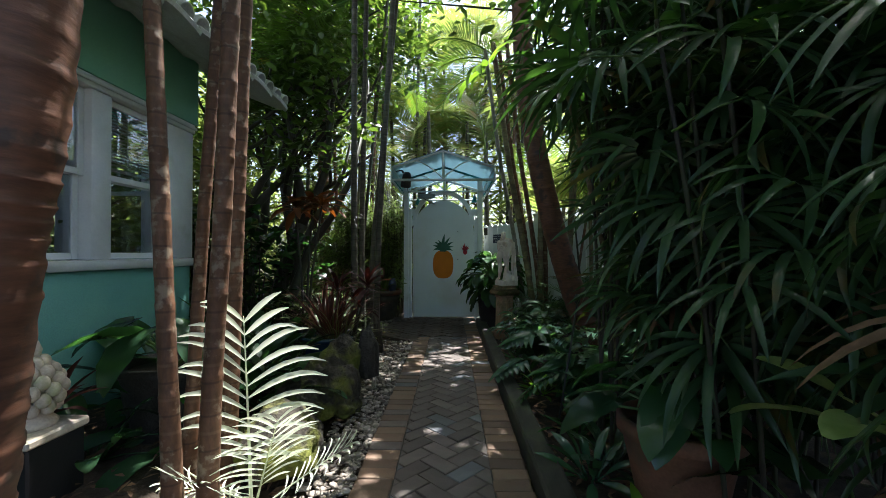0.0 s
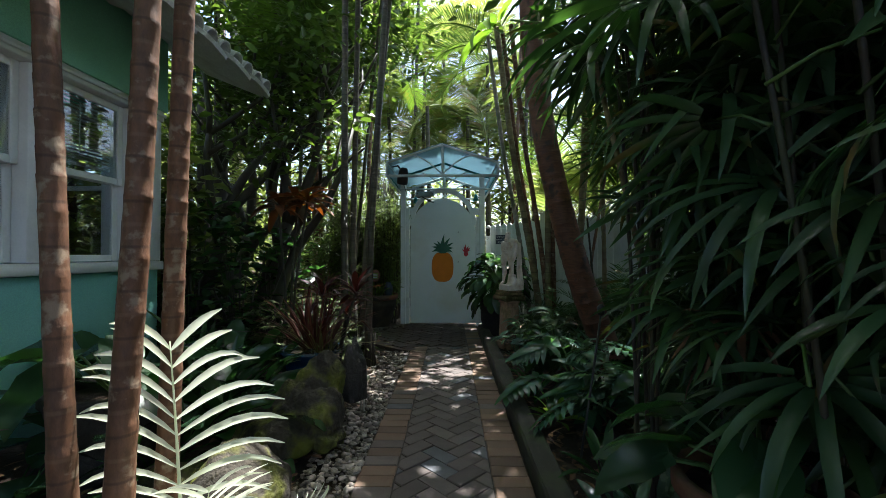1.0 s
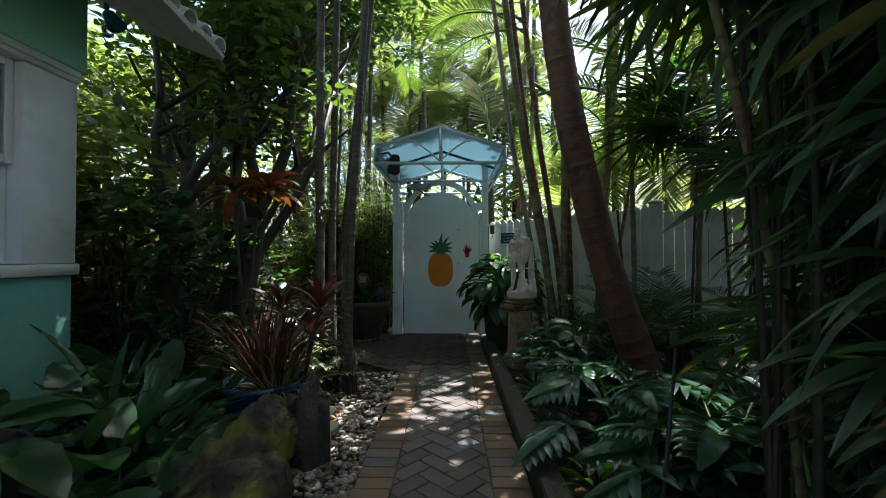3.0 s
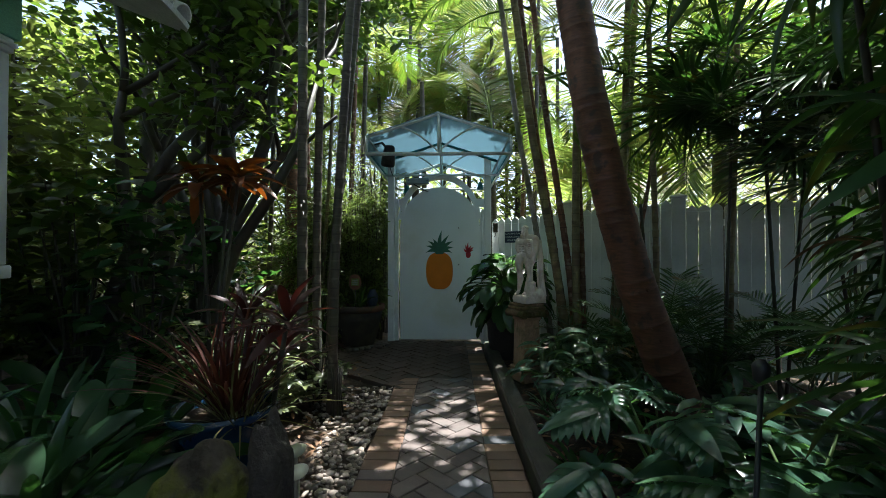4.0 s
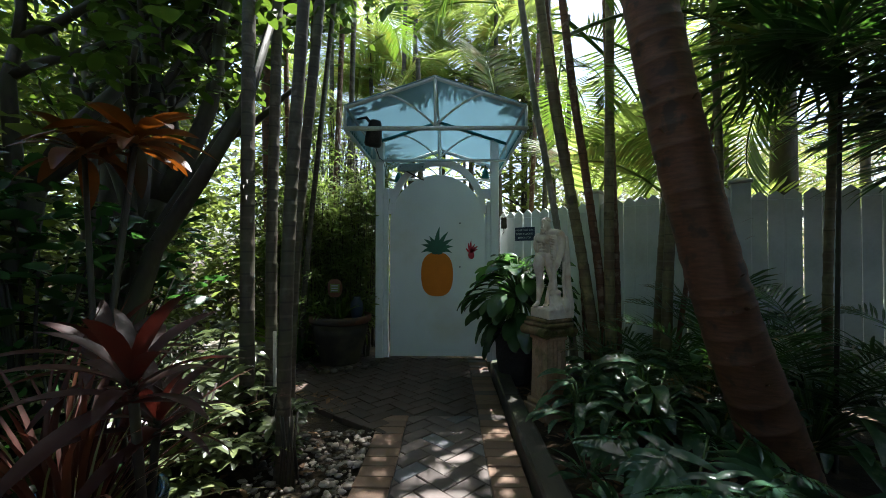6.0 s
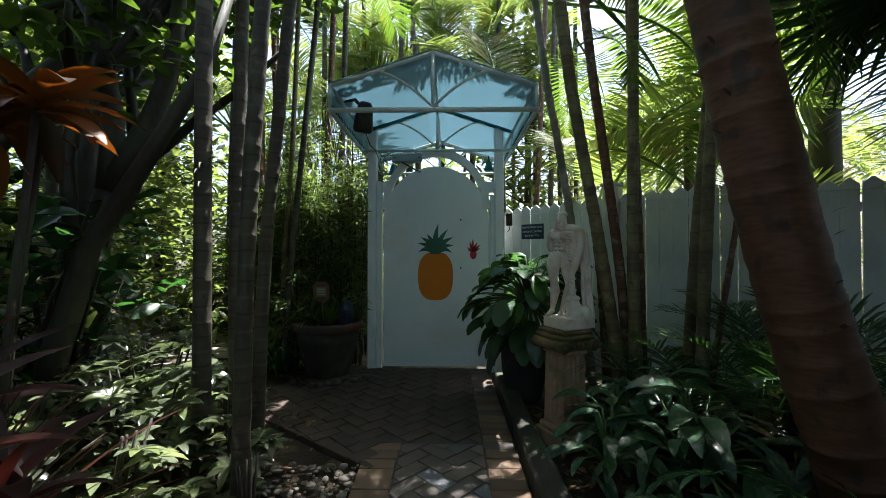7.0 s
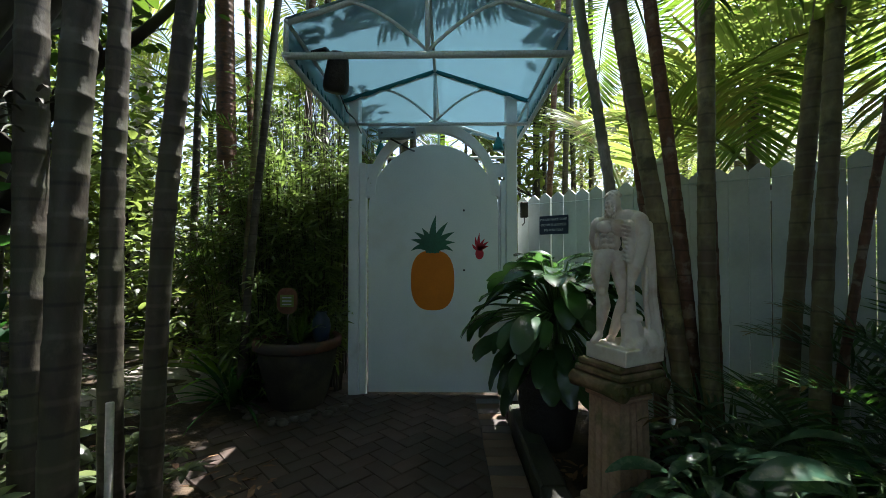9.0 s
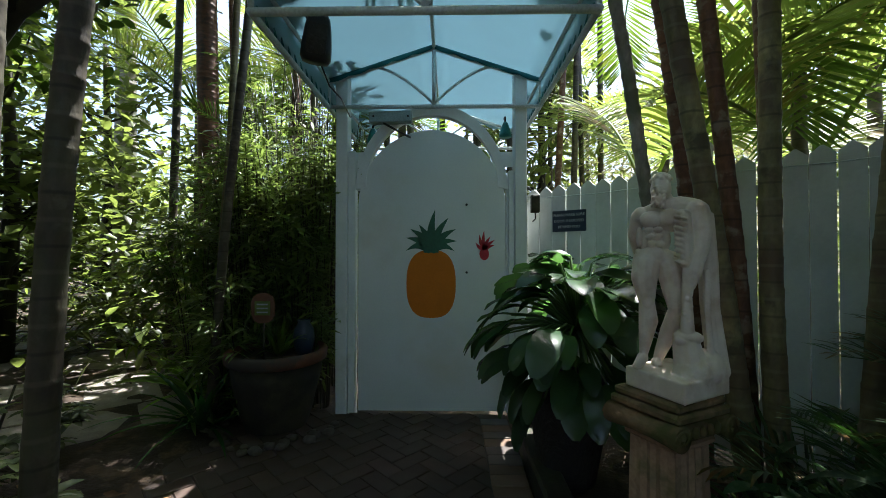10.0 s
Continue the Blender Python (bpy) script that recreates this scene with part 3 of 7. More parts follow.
def build_house():
    home = thing("house", (0, 0, 0), "aqua and mint painted house with white sash windows and a scalloped eave", "house", kind="structure")
    t = 0.2
    part("wall", box(Mesh(), WALL_X - t, WALL_X, HOUSE_START, HOUSE_END, -0.1, 1.02, 0.004), M["aqua"], home, "aqua stucco lower wall")
    ey0, ey1 = HOUSE_END - t, HOUSE_END - 0.002
    part("end_wall", box(Mesh(), WALL_X - 5, WALL_X - t - 0.003, ey0, ey1, -0.1, 1.10, 0.004), M["aqua"], home, "aqua stucco end wall")
    part("end_head", box(Mesh(), WALL_X - 5, WALL_X - t - 0.003, ey0, ey1, 2.37, 2.46, 0.004), M["white"], home, "white window head band")
    for x0, x1 in ((WALL_X - 0.36, WALL_X - t - 0.003), (WALL_X - 1.22, WALL_X - 1.06), (WALL_X - 2.08, WALL_X - 1.92), (WALL_X - 5, WALL_X - 2.78)):
        part("end_post", box(Mesh(), x0, x1, ey0, ey1, 1.103, 2.367, 0.006), M["white"], home, "white window post")
    for k, (x0, x1) in enumerate(((WALL_X - 1.058, WALL_X - 0.362), (WALL_X - 1.918, WALL_X - 1.222), (WALL_X - 2.778, WALL_X - 2.082))):
        win = thing("window_%d" % (k + 6), (0, 0, 0), "white sash window in the end wall", "window", kind="structure")
        mb = Mesh()
        for z in (1.105, 1.72, 2.325):
            box(mb, x0, x1, ey0 + 0.06, ey0 + 0.10, z, z + 0.04, 0.004)
        for xa in (x0, x1 - 0.04):
            box(mb, xa, xa + 0.04, ey0 + 0.055, ey0 + 0.105, 1.146, 2.324, 0.004)
        part("sash", mb, M["white"], win, smooth=False)
        g = part("pane", box(Mesh(), x0 + 0.04, x1 - 0.04, ey0 + 0.078, ey0 + 0.082, 1.146, 2.324, 0), M["glass"], win, "clear glass pane", smooth=False)
        g.visible_shadow = False
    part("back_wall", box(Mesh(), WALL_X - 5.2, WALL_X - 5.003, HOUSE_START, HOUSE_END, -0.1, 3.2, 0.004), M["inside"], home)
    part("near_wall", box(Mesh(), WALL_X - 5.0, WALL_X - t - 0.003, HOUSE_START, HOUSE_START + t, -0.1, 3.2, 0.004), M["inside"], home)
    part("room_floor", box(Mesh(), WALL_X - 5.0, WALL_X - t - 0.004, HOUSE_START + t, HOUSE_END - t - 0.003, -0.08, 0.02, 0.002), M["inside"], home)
    part("upper_wall", box(Mesh(), WALL_X - t, WALL_X + 0.05, HOUSE_START, HOUSE_END + 0.05, 2.462, 3.3, 0.004), M["mint"], home, "mint green upper wall")
    part("upper_end_wall", box(Mesh(), WALL_X - 5, WALL_X - t - 0.003, HOUSE_END - t, HOUSE_END + 0.05, 2.462, 3.5, 0.004), M["mint"], home, "mint green upper wall")
    part("sill_band", box(Mesh(), WALL_X - t, WALL_X + 0.045, HOUSE_START, HOUSE_END + 0.02, 1.023, 1.10, 0.008), M["white"], home, "white window sill band")
    part("head_band", box(Mesh(), WALL_X - t, WALL_X + 0.04, HOUSE_START, HOUSE_END + 0.02, 2.37, 2.459, 0.008), M["white"], home, "white window head band")
    part("head_moulding", box(Mesh(), WALL_X + 0.042, WALL_X + 0.062, HOUSE_START, HOUSE_END + 0.02, 2.40, 2.43, 0.006), M["white"], home)
    # posts between the sashes
    posts = ((HOUSE_END - 0.36, HOUSE_END + 0.01), (2.95, 3.13), (2.14, 2.32), (1.33, 1.51), (0.52, 0.70), (-0.29, -0.11))
    for y0, y1 in posts:
        part("window_post", box(Mesh(), WALL_X - t, WALL_X + 0.02, y0, y1, 1.103, 2.367, 0.006), M["white"], home, "white corner board" if y1 > 4 else "white window post")
    for k in range(5):
        y1, y0 = posts[k][0] - 0.002, posts[k + 1][1] + 0.002
        win = thing("window_%d" % (k + 1), (0, 0, 0), "white double-hung sash window with a half-drawn bamboo blind", "window", kind="structure")
        for nm, (za, zb, dx) in (("upper_sash", (1.72, 2.365, -0.035)), ("lower_sash", (1.105, 1.765, -0.075))):
            mb = Mesh()
            x0, x1 = WALL_X + dx - 0.03, WALL_X + dx
            box(mb, x0, x1, y0, y0 + 0.05, za, zb, 0.004)
            box(mb, x0, x1, y1 - 0.05, y1, za, zb, 0.004)
            box(mb, x0, x1, y0 + 0.052, y1 - 0.052, za, za + 0.05, 0.004)
            box(mb, x0, x1, y0 + 0.052, y1 - 0.052, zb - 0.05, zb, 0.004)
            s = part(nm, mb, M["white"], win, smooth=False)
            g = part("pane", box(Mesh(), x0 + 0.012, x0 + 0.016, y0 + 0.05, y1 - 0.05, za + 0.05, zb - 0.05, 0), M["glass"], s, "clear glass pane", smooth=False)
            g.visible_shadow = False
        blind = Mesh()
        z = 2.33
        low = 1.86
        while z > low:
            box(blind, WALL_X - 0.150, WALL_X - 0.118, y0 + 0.03, y1 - 0.03, z - 0.004, z + 0.001, 0.0, Matrix.Translation((WALL_X - 0.134, 0, z)) @ Matrix.Rotation(radians(35), 4, "Y") @ Matrix.Translation((-(WALL_X - 0.134), 0, -z)))
            z -= 0.028
        b = part("blind", blind, M["blind"], win, "slatted bamboo blind", smooth=False)
        part("blind_rail", box(Mesh(), WALL_X - 0.15, WALL_X - 0.12, y0 + 0.03, y1 - 0.03, low - 0.035, low - 0.008, 0.004), M["blind"], win)
        part("blind_cord", tube(Mesh(), [(WALL_X - 0.11, (y0 + y1) / 2, 2.3), (WALL_X - 0.11, (y0 + y1) / 2, 1.9)], 0.004, 5), M["white"], win)
    part("wall_panel", box(Mesh(), WALL_X - t, WALL_X + 0.0, HOUSE_START, -0.292, 1.103, 2.367, 0.004), M["aqua"], home)
    # eave: sloping soffit and scalloped edge
    ex, ez, ey = -1.97, 2.86, 4.62
    sof = Mesh()
    prof = [(WALL_X + 0.05, 3.12), (ex, ez), (ex + 0.005, ez + 0.02), (WALL_X - 0.2, 3.45), (WALL_X - 2.9, 4.6), (WALL_X - 5.3, 3.6), (WALL_X - 5.3, 3.5), (WALL_X - 2.9, 4.5)]
    n = len(prof)
    ys = (HOUSE_START - 0.4, ey)
    sof.add([(x, y, z) for y in ys for x, z in prof], [(i, (i + 1) % n, n + (i + 1) % n, n + i) for i in range(n)] + [tuple(reversed(range(n))), tuple(range(n, 2 * n))])
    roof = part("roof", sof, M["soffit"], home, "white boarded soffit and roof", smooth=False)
    # overlapping soffit boards with rounded ends
    mb = Mesh()
    out = [(-0.62, -0.235), (0.02, -0.235), (0.09, -0.215), (0.135, -0.16), (0.15, -0.08), (0.15, 0.08), (0.135, 0.16), (0.09, 0.215), (0.02, 0.235), (-0.62, 0.235)]
    prism(mb, out, -0.018, 0.018, 0.005)
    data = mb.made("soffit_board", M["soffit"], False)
    y = ey - 0.19
    slope = math.degrees(math.atan2(3.12 - ez, ex - WALL_X - 0.05))
    while y > HOUSE_START:
        put("soffit_board", data, roof, Matrix.Translation((ex, y, ez - 0.012)) @ Matrix.Rotation(radians(slope), 4, "Y") @ Matrix.Rotation(radians(-6.5), 4, "X"))
        y -= 0.40
    # half-round tiles above the boards
    mb = Mesh()
    vs, fs = [], []
    k = 10
    for i in range(k + 1):
        a = math.pi * i / k
        for d, r in ((0.0, 0.085), (0.5, 0.075), (0.5, 0.062), (0.0, 0.07)):
            vs.append((0.10 - d, -r * math.cos(a), r * math.sin(a)))
    for i in range(k):
        for j in range(4):
            fs.append((i * 4 + j, i * 4 + (j + 1) % 4, i * 4 + 4 + (j + 1) % 4, i * 4 + 4 + j))
    fs += [(0, 1, 2, 3), tuple(reversed(range(k * 4, k * 4 + 4)))]
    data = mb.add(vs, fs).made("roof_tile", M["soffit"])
    y = ey - 0.06
    while y > HOUSE_START:
        put("roof_tile", data, roof, Matrix.Translation((ex, y, ez + 0.025)) @ Matrix.Rotation(radians(slope), 4, "Y"))
        y -= 0.19


build_house()


def build_floodlight():
    lamp = thing("floodlight", (-2.55, 4.28, 2.98), "dark blue metal floodlight under the house eave", "lamp")
    part("bracket", tube(Mesh(), [(-0.02, 0, 0.10), (-0.02, 0, 0.02)], 0.018, 10), M["blue_enamel"], lamp)
    part("shade", lathe(Mesh(), [(0.025, 0.0), (0.045, 0.02), (0.05, 0.06), (0.068, 0.13), (0.06, 0.13), (0.03, 0.05)], 20), M["blue_enamel"], lamp, m=aim((-0.02, 0, 0.0), (0.4, 0.1, -0.6)) @ Matrix.Rotation(radians(-90), 4, "X"))
    part("bulb", lathe(Mesh(), [(0.012, 0.0), (0.035, 0.03), (0.04, 0.06), (0.02, 0.085), (0.004, 0.09)], 16), M["glass"], lamp, m=pose(0.01, -0.02, -0.20))


build_floodlight()


# ---------------------------------------------------------------- gate
GY, GX = 7.30, -0.133          # front of the door, its middle
DOOR_L, DOOR_R, DOOR_TOP = -0.675, 0.412, 2.085


def arch_points(cx, half, spring, top, n=28):
    """Left to right over the arch, an ellipse quarter each side."""
    return [(cx - half * math.cos(math.pi * i / n), spring + (top - spring) * math.sin(math.pi * i / n)) for i in range(n + 1)]


def plate(mb, outline, y0, y1):
    """A flat upright plate on an outline in x and z, from y0 (front) to y1."""
    n = len(outline)
    mb.add([(x, y, z) for y in (y0, y1) for x, z in outline], [tuple(range(n)), tuple(reversed(range(n, 2 * n)))] + [(i, n + i, n + (i + 1) % n, (i + 1) % n) for i in range(n)])
    return mb


def leaf_outline(bx, bz, tx, tz, half, bend=0.0, n=8):
    """The outline of a painted leaf from its base to its tip."""
    d = Vector((tx - bx, tz - bz))
    s = Vector((-d.y, d.x)).normalized()
    left, right = [], []
    for i in range(n + 1):
        t = i / n
        c = Vector((bx, bz)) + d * t + s * bend * math.sin(math.pi * t)
        w = half * math.sin(math.pi * (0.25 + 0.75 * t)) if t < 1 else 0
        left.append(c + s * w)
        right.append(c - s * w)
    return [tuple(p) for p in right + left[-2::-1]]


def build_gate():
    gate = thing("garden_gate", (0, 0, 0), "white arched wooden garden gate with a painted orange pineapple", "gate")
    w = (DOOR_R - DOOR_L) / 2
    pts = [(DOOR_L, 0.015)] + [(DOOR_R, 0.015)] + arch_points(GX, w, 1.52, DOOR_TOP)[::-1]
    leaf = part("door", plate(Mesh(), pts, GY, GY + 0.045), M["door_paint"], gate, smooth=False)
    # painted pineapple, a thin raised coat
    body = []
    cx, cz, hw, hh = -0.137, 0.945, 0.182, 0.25
    for i in range(40):
        a = 2 * math.pi * i / 40
        c, s = math.cos(a), math.sin(a)
        body.append((cx + hw * (1 if c > 0 else -1) * abs(c) ** 0.72, cz + hh * (1 if s > 0 else -1) * abs(s) ** 0.80))
    part("pineapple_body", plate(Mesh(), body, GY - 0.003, GY + 0.002), M["orange"], leaf, "orange painted pineapple body", smooth=False)
    crown = Mesh()
    base_z = 1.185
    for tx, tz, half, bend in ((0.03, 0.31, 0.030, 0.02), (0.13, 0.25, 0.028, 0.025), (-0.09, 0.20, 0.030, -0.02), (0.185, 0.165, 0.028, 0.03), (-0.155, 0.165, 0.028, -0.03), (0.19, 0.075, 0.026, 0.035), (-0.185, 0.10, 0.026, -0.03), (0.175, 0.0, 0.024, 0.04), (-0.185, 0.005, 0.024, -0.04)):
        plate(crown, leaf_outline(cx + 0.012 * (tx > 0) - 0.012 * (tx < 0), base_z, cx + tx, base_z + tz, half, bend), GY - 0.0035 - abs(tx) * 0.002, GY + 0.002)
    plate(crown, [(cx - 0.055, base_z - 0.01), (cx + 0.055, base_z - 0.01), (cx + 0.06, base_z + 0.05), (cx, base_z + 0.09), (cx - 0.06, base_z + 0.05)], GY - 0.0045, GY + 0.002)
    part("pineapple_crown", crown, M["crown"], leaf, "dark green painted pineapple crown", smooth=False)
    red = Mesh()
    rx, rz = 0.255, 1.165
    plate(red, [(rx + 0.036 * math.cos(a) * (1.0 if math.sin(a) > 0 else 0.95), rz + 0.045 * math.sin(a)) for a in [2 * math.pi * i / 20 for i in range(20)]], GY - 0.003, GY + 0.002)
    for tx, tz in ((-0.035, 0.115), (0.0, 0.145), (0.045, 0.10), (0.078, 0.075), (-0.065, 0.055), (0.075, 0.035)):
        plate(red, leaf_outline(rx, rz + 0.03, rx + tx, rz + 0.03 + tz, 0.013, 0.008), GY - 0.0035, GY + 0.002)
    part("small_pineapple", red, M["red"], leaf, "small red painted pineapple", smooth=False)
    for z in (1.53, 1.03):
        part("bolt", lathe(Mesh(), [(0.009, 0), (0.009, 0.004), (0.005, 0.007)], 10), M["black"], leaf, m=pose(0.125, GY, z, 90, 0, 0))
    # frame: posts, arched brace
    for x0, x1 in ((-0.838, -0.752), (0.476, 0.566)):
        part("post", box(Mesh(), x0, x1, GY - 0.03, GY + 0.09, -0.05, 2.56, 0.006), M["white"], gate, "white square gate post", smooth=False)
    for x0, x1, top in ((-0.750, -0.697, 1.93), (0.432, 0.474, 1.78)):
        part("inner_post", box(Mesh(), x0, x1, GY - 0.012, GY + 0.075, -0.05, top, 0.005), M["white"], gate, "white inner gate post", smooth=False)
    part("jamb", box(Mesh(), DOOR_R + 0.003, 0.4305, GY + 0.01, GY + 0.07, 0.0, 1.74, 0.002), M["white"], gate, smooth=False)
    outer = arch_points(GX, 0.56, 1.64, 2.275, 32)
    inner = arch_points(GX, 0.487, 1.66, 2.195, 32)
    arch = Mesh()
    n = len(outer)
    vs = [(x, y, z) for y in (GY - 0.01, GY + 0.06) for x, z in outer + inner]
    fs = []
    for i in range(n - 1):
        a, b, c, d = i, i + 1, n + i + 1, n + i
        fs += [(a, d, c, b), (2 * n + a, 2 * n + b, 2 * n + c, 2 * n + d), (a, b, 2 * n + b, 2 * n + a), (d, 2 * n + d, 2 * n + c, c)]
    fs += [(0, 2 * n, 3 * n, n), (n - 1, 2 * n - 1, 4 * n - 1, 3 * n - 1)]
    part("arch", arch.add(vs, fs), M["white"], gate, "white curved arch board", smooth=False)
    # short blocks that carry the arch from the posts
    for sgn, post in ((-1, -0.7515), (1, 0.4755)):
        side = sorted(((x, z) for x, z in outer if (x - GX) * sgn > 0 and 1.80 <= z <= 1.97), key=lambda p: p[1])
        poly = [(x + sgn * 0.002, z) for x, z in side] + [(post, side[-1][1]), (post, side[0][1])]
        part("spandrel", plate(Mesh(), poly if sgn > 0 else poly[::-1], GY + 0.077, GY + 0.087), M["white"], gate, "white spandrel block", smooth=False)
    closer = thing("gate_closer", (-0.43, GY - 0.05, 2.16), "grey metal gate closer box fixed to the arch", "gate closer")
    part("body", box(Mesh(), -0.155, 0.155, -0.035, 0.035, -0.042, 0.042, 0.008), M["grey_metal"], closer, m=pose(0, 0, 0, 0, -2, 0), smooth=False)
    part("arm", tube(Mesh(), [(-0.05, -0.02, -0.045), (0.10, -0.03, -0.13), (0.14, 0.03, -0.135)], 0.008, 8), M["black"], closer)
    for x in (-0.12, 0.13):
        part("screw_cap", lathe(Mesh(), [(0.008, 0), (0.008, 0.006), (0.004, 0.009)], 10), M["black"], closer, m=pose(x, -0.036, 0.0, 90, 0, 0))


build_gate()

CF, CB = 6.06, 8.45            # front and back of the awning
RIDGE, EAVE, RAIL = 2.69, 2.44, 2.24
CL, CR = -0.885, 0.655


def build_awning():
    cx = (CL + CR) / 2
    a = thing("awning", (0, 0, 0), "aqua canvas awning on a white tube frame over the gate", "awning")
    n = 12
    for sgn, edge in ((-1, CL), (1, CR)):
        mb = Mesh()
        vs, fs = [], []
        for j in range(n + 1):
            y = CF + (CB - CF) * j / n
            sag = 0.018 * math.sin(math.pi * ((j * 2 / n) % 1.0))
            for i in range(7):
                t = i / 6
                vs.append((cx + (edge - cx) * t, y, RIDGE + (EAVE - RIDGE) * t - sag * math.sin(math.pi * t)))
        for j in range(n):
            for i in range(6):
                q = j * 7 + i
                fs.append((q, q + 1, q + 8, q + 7))
        p = part("canvas", mb.add(vs, fs), M["canvas"], a, "translucent aqua canvas slope")
        so = p.modifiers.new("thickness", "SOLIDIFY")
        so.thickness = 0.002
        # side curtain down to the rail with a scalloped hem
        mb = Mesh()
        vs, fs = [], []
        m = 60
        for j in range(m + 1):
            y = CF + (CB - CF) * j / m
            hem = 0.02 * abs(math.sin(math.pi * 12 * j / m))
            for z in (EAVE, (EAVE + RAIL) / 2, RAIL - 0.005 - hem):
                vs.append((edge + sgn * 0.004, y, z))
        for j in range(m):
            for i in range(2):
                q = j * 3 + i
                fs.append((q, q + 1, q + 4, q + 3))
        p = part("side_curtain", mb.add(vs, fs), M["canvas"], a, "aqua canvas side curtain with scalloped hem")
        so = p.modifiers.new("thickness", "SOLIDIFY")
        so.thickness = 0.002
        # eyelets and lacing along the rail
        for j in range(26):
            y = CF + 0.05 + (CB - CF - 0.1) * j / 25
            part("lacing_loop", tube(Mesh(), [(edge - sgn * 0.014, y, RAIL + 0.012), (edge - sgn * 0.004, y + 0.012, RAIL + 0.055), (edge - sgn * 0.012, y + 0.024, RAIL + 0.012)], 0.004, 5), M["teal"], a)
    fr = M["tube"]

    def bar(name, pts, r=0.016):
        part(name, tube(Mesh(), pts, r, 10), fr, a)

    for y in (CF + 0.015, GY - 0.05, CB - 0.02):
        front = y < 7
        bar("tie_rail", [(CL, y, RAIL), (CR, y, RAIL)], 0.019 if front else 0.015)
        bar("rafter", [(CL + 0.01, y, EAVE - 0.02), (cx, y, RIDGE - 0.022)], 0.015)
        bar("rafter", [(CR - 0.01, y, EAVE - 0.02), (cx, y, RIDGE - 0.022)], 0.015)
        bar("king_post", [(cx, y, RAIL), (cx, y, RIDGE - 0.03)], 0.014)
        for sgn, edge in ((-1, CL), (1, CR)):
            bar("corner_post", [(edge, y, RAIL), (edge, y, EAVE - 0.01)], 0.014)
            half = (edge - cx) * 0.56
            arc = [(cx + half * math.sin(b), y, RAIL + 0.02 + 0.27 * (1 - (1 - math.sin(b)) ** 1.6)) for b in [math.pi / 2 * i / 12 for i in range(13)]]
            bar("curved_brace", arc, 0.010)
    for edge in (CL, CR):
        bar("side_rail", [(edge, CF, RAIL), (edge, CB, RAIL)], 0.017)
        bar("eave_rail", [(edge * 0.995, CF, EAVE - 0.015), (edge * 0.995, CB, EAVE - 0.015)], 0.012)
    bar("ridge_rail", [(cx, CF, RIDGE - 0.018), (cx, CB, RIDGE - 0.018)], 0.013)
    # teal valances inside, at the gate frame and along the front edge
    for y, drop in ((GY - 0.075, 0.03), (CB, 0.05)):
        for sgn, edge in ((-1, CL), (1, CR)):
            mb = Mesh()
            vs, fs = [], []
            m = 40
            for i in range(m + 1):
                t = i / m
                z = RIDGE + (EAVE - RIDGE) * t
                hem = 0.012 * abs(math.sin(math.pi * 5 * t))
                vs += [(cx + (edge - cx) * t, y, z - 0.004), (cx + (edge - cx) * t, y, z - drop - hem)]
            for i in range(m):
                fs.append((2 * i, 2 * i + 1, 2 * i + 3, 2 * i + 2))
            p = part("valance", mb.add(vs, fs), M["valance"] if y < 8 else M["canvas"], a, "teal scalloped valance")
            so = p.modifiers.new("thickness", "SOLIDIFY")
            so.thickness = 0.002


build_awning()


def build_loudspeaker():
    s = thing("loudspeaker", (-0.70, 6.42, 2.30), "black outdoor loudspeaker hung under the awning", "loudspeaker")
    mb = Mesh()
    rows = ((-0.125, 0.040), (-0.118, 0.068), (-0.095, 0.080), (-0.04, 0.078), (0.05, 0.068), (0.10, 0.058), (0.12, 0.046), (0.127, 0.025))
    n = 28
    vs = []
    for z, r in rows:
        for k in range(n):
            a = 2 * math.pi * k / n
            c, q = math.cos(a), math.sin(a)
            vs.append((r * math.copysign(abs(c) ** 0.7, c), 0.8 * r * math.copysign(abs(q) ** 0.7, q), z))
    fs = [(j * n + k, j * n + (k + 1) % n, (j + 1) * n + (k + 1) % n, (j + 1) * n + k) for j in range(len(rows) - 1) for k in range(n)]
    fs += [tuple(range(n))[::-1], tuple(range((len(rows) - 1) * n, len(rows) * n))]
    part("cabinet", mb.add(vs, fs), M["black"], s, m=pose(0, 0, 0, 10, 5, 18))
    part("grille", box(Mesh(), -0.05, 0.05, -0.071, -0.060, -0.09, 0.06, 0.01), M["rock_dark"], s, "dark front grille", m=pose(0, 0, 0, 10, 5, 18))
    part("bracket", tube(Mesh(), [(-0.02, 0.02, 0.09), (-0.08, 0.02, 0.16), (-0.17, 0.02, 0.15)], 0.016, 8), M["black"], s)
    part("cable", tube(Mesh(), [(0.0, 0.05, -0.10), (0.03, 0.12, -0.2), (0.02, 0.4, -0.16), (-0.03, 0.84, -0.13)], 0.005, 6), M["black"], s)


build_loudspeaker()


def build_gate_lamp(x, y, z):
    g = thing("gate_lamp", (x, y, z), "small teal enamel lamp fixed to the gate post", "lamp")
    part("shade", lathe(Mesh(), [(0.05, -0.06), (0.045, -0.03), (0.03, 0.02), (0.018, 0.05), (0.004, 0.06)], 20), M["teal"], g)
    part("stem", tube(Mesh(), [(0, 0, 0.055), (0.0, 0.02, 0.10), (0.0, 0.06, 0.10)], 0.008, 8), M["black"], g)


build_gate_lamp(-0.60, GY + 0.16, 2.09)
build_gate_lamp(0.43, GY + 0.14, 2.13)


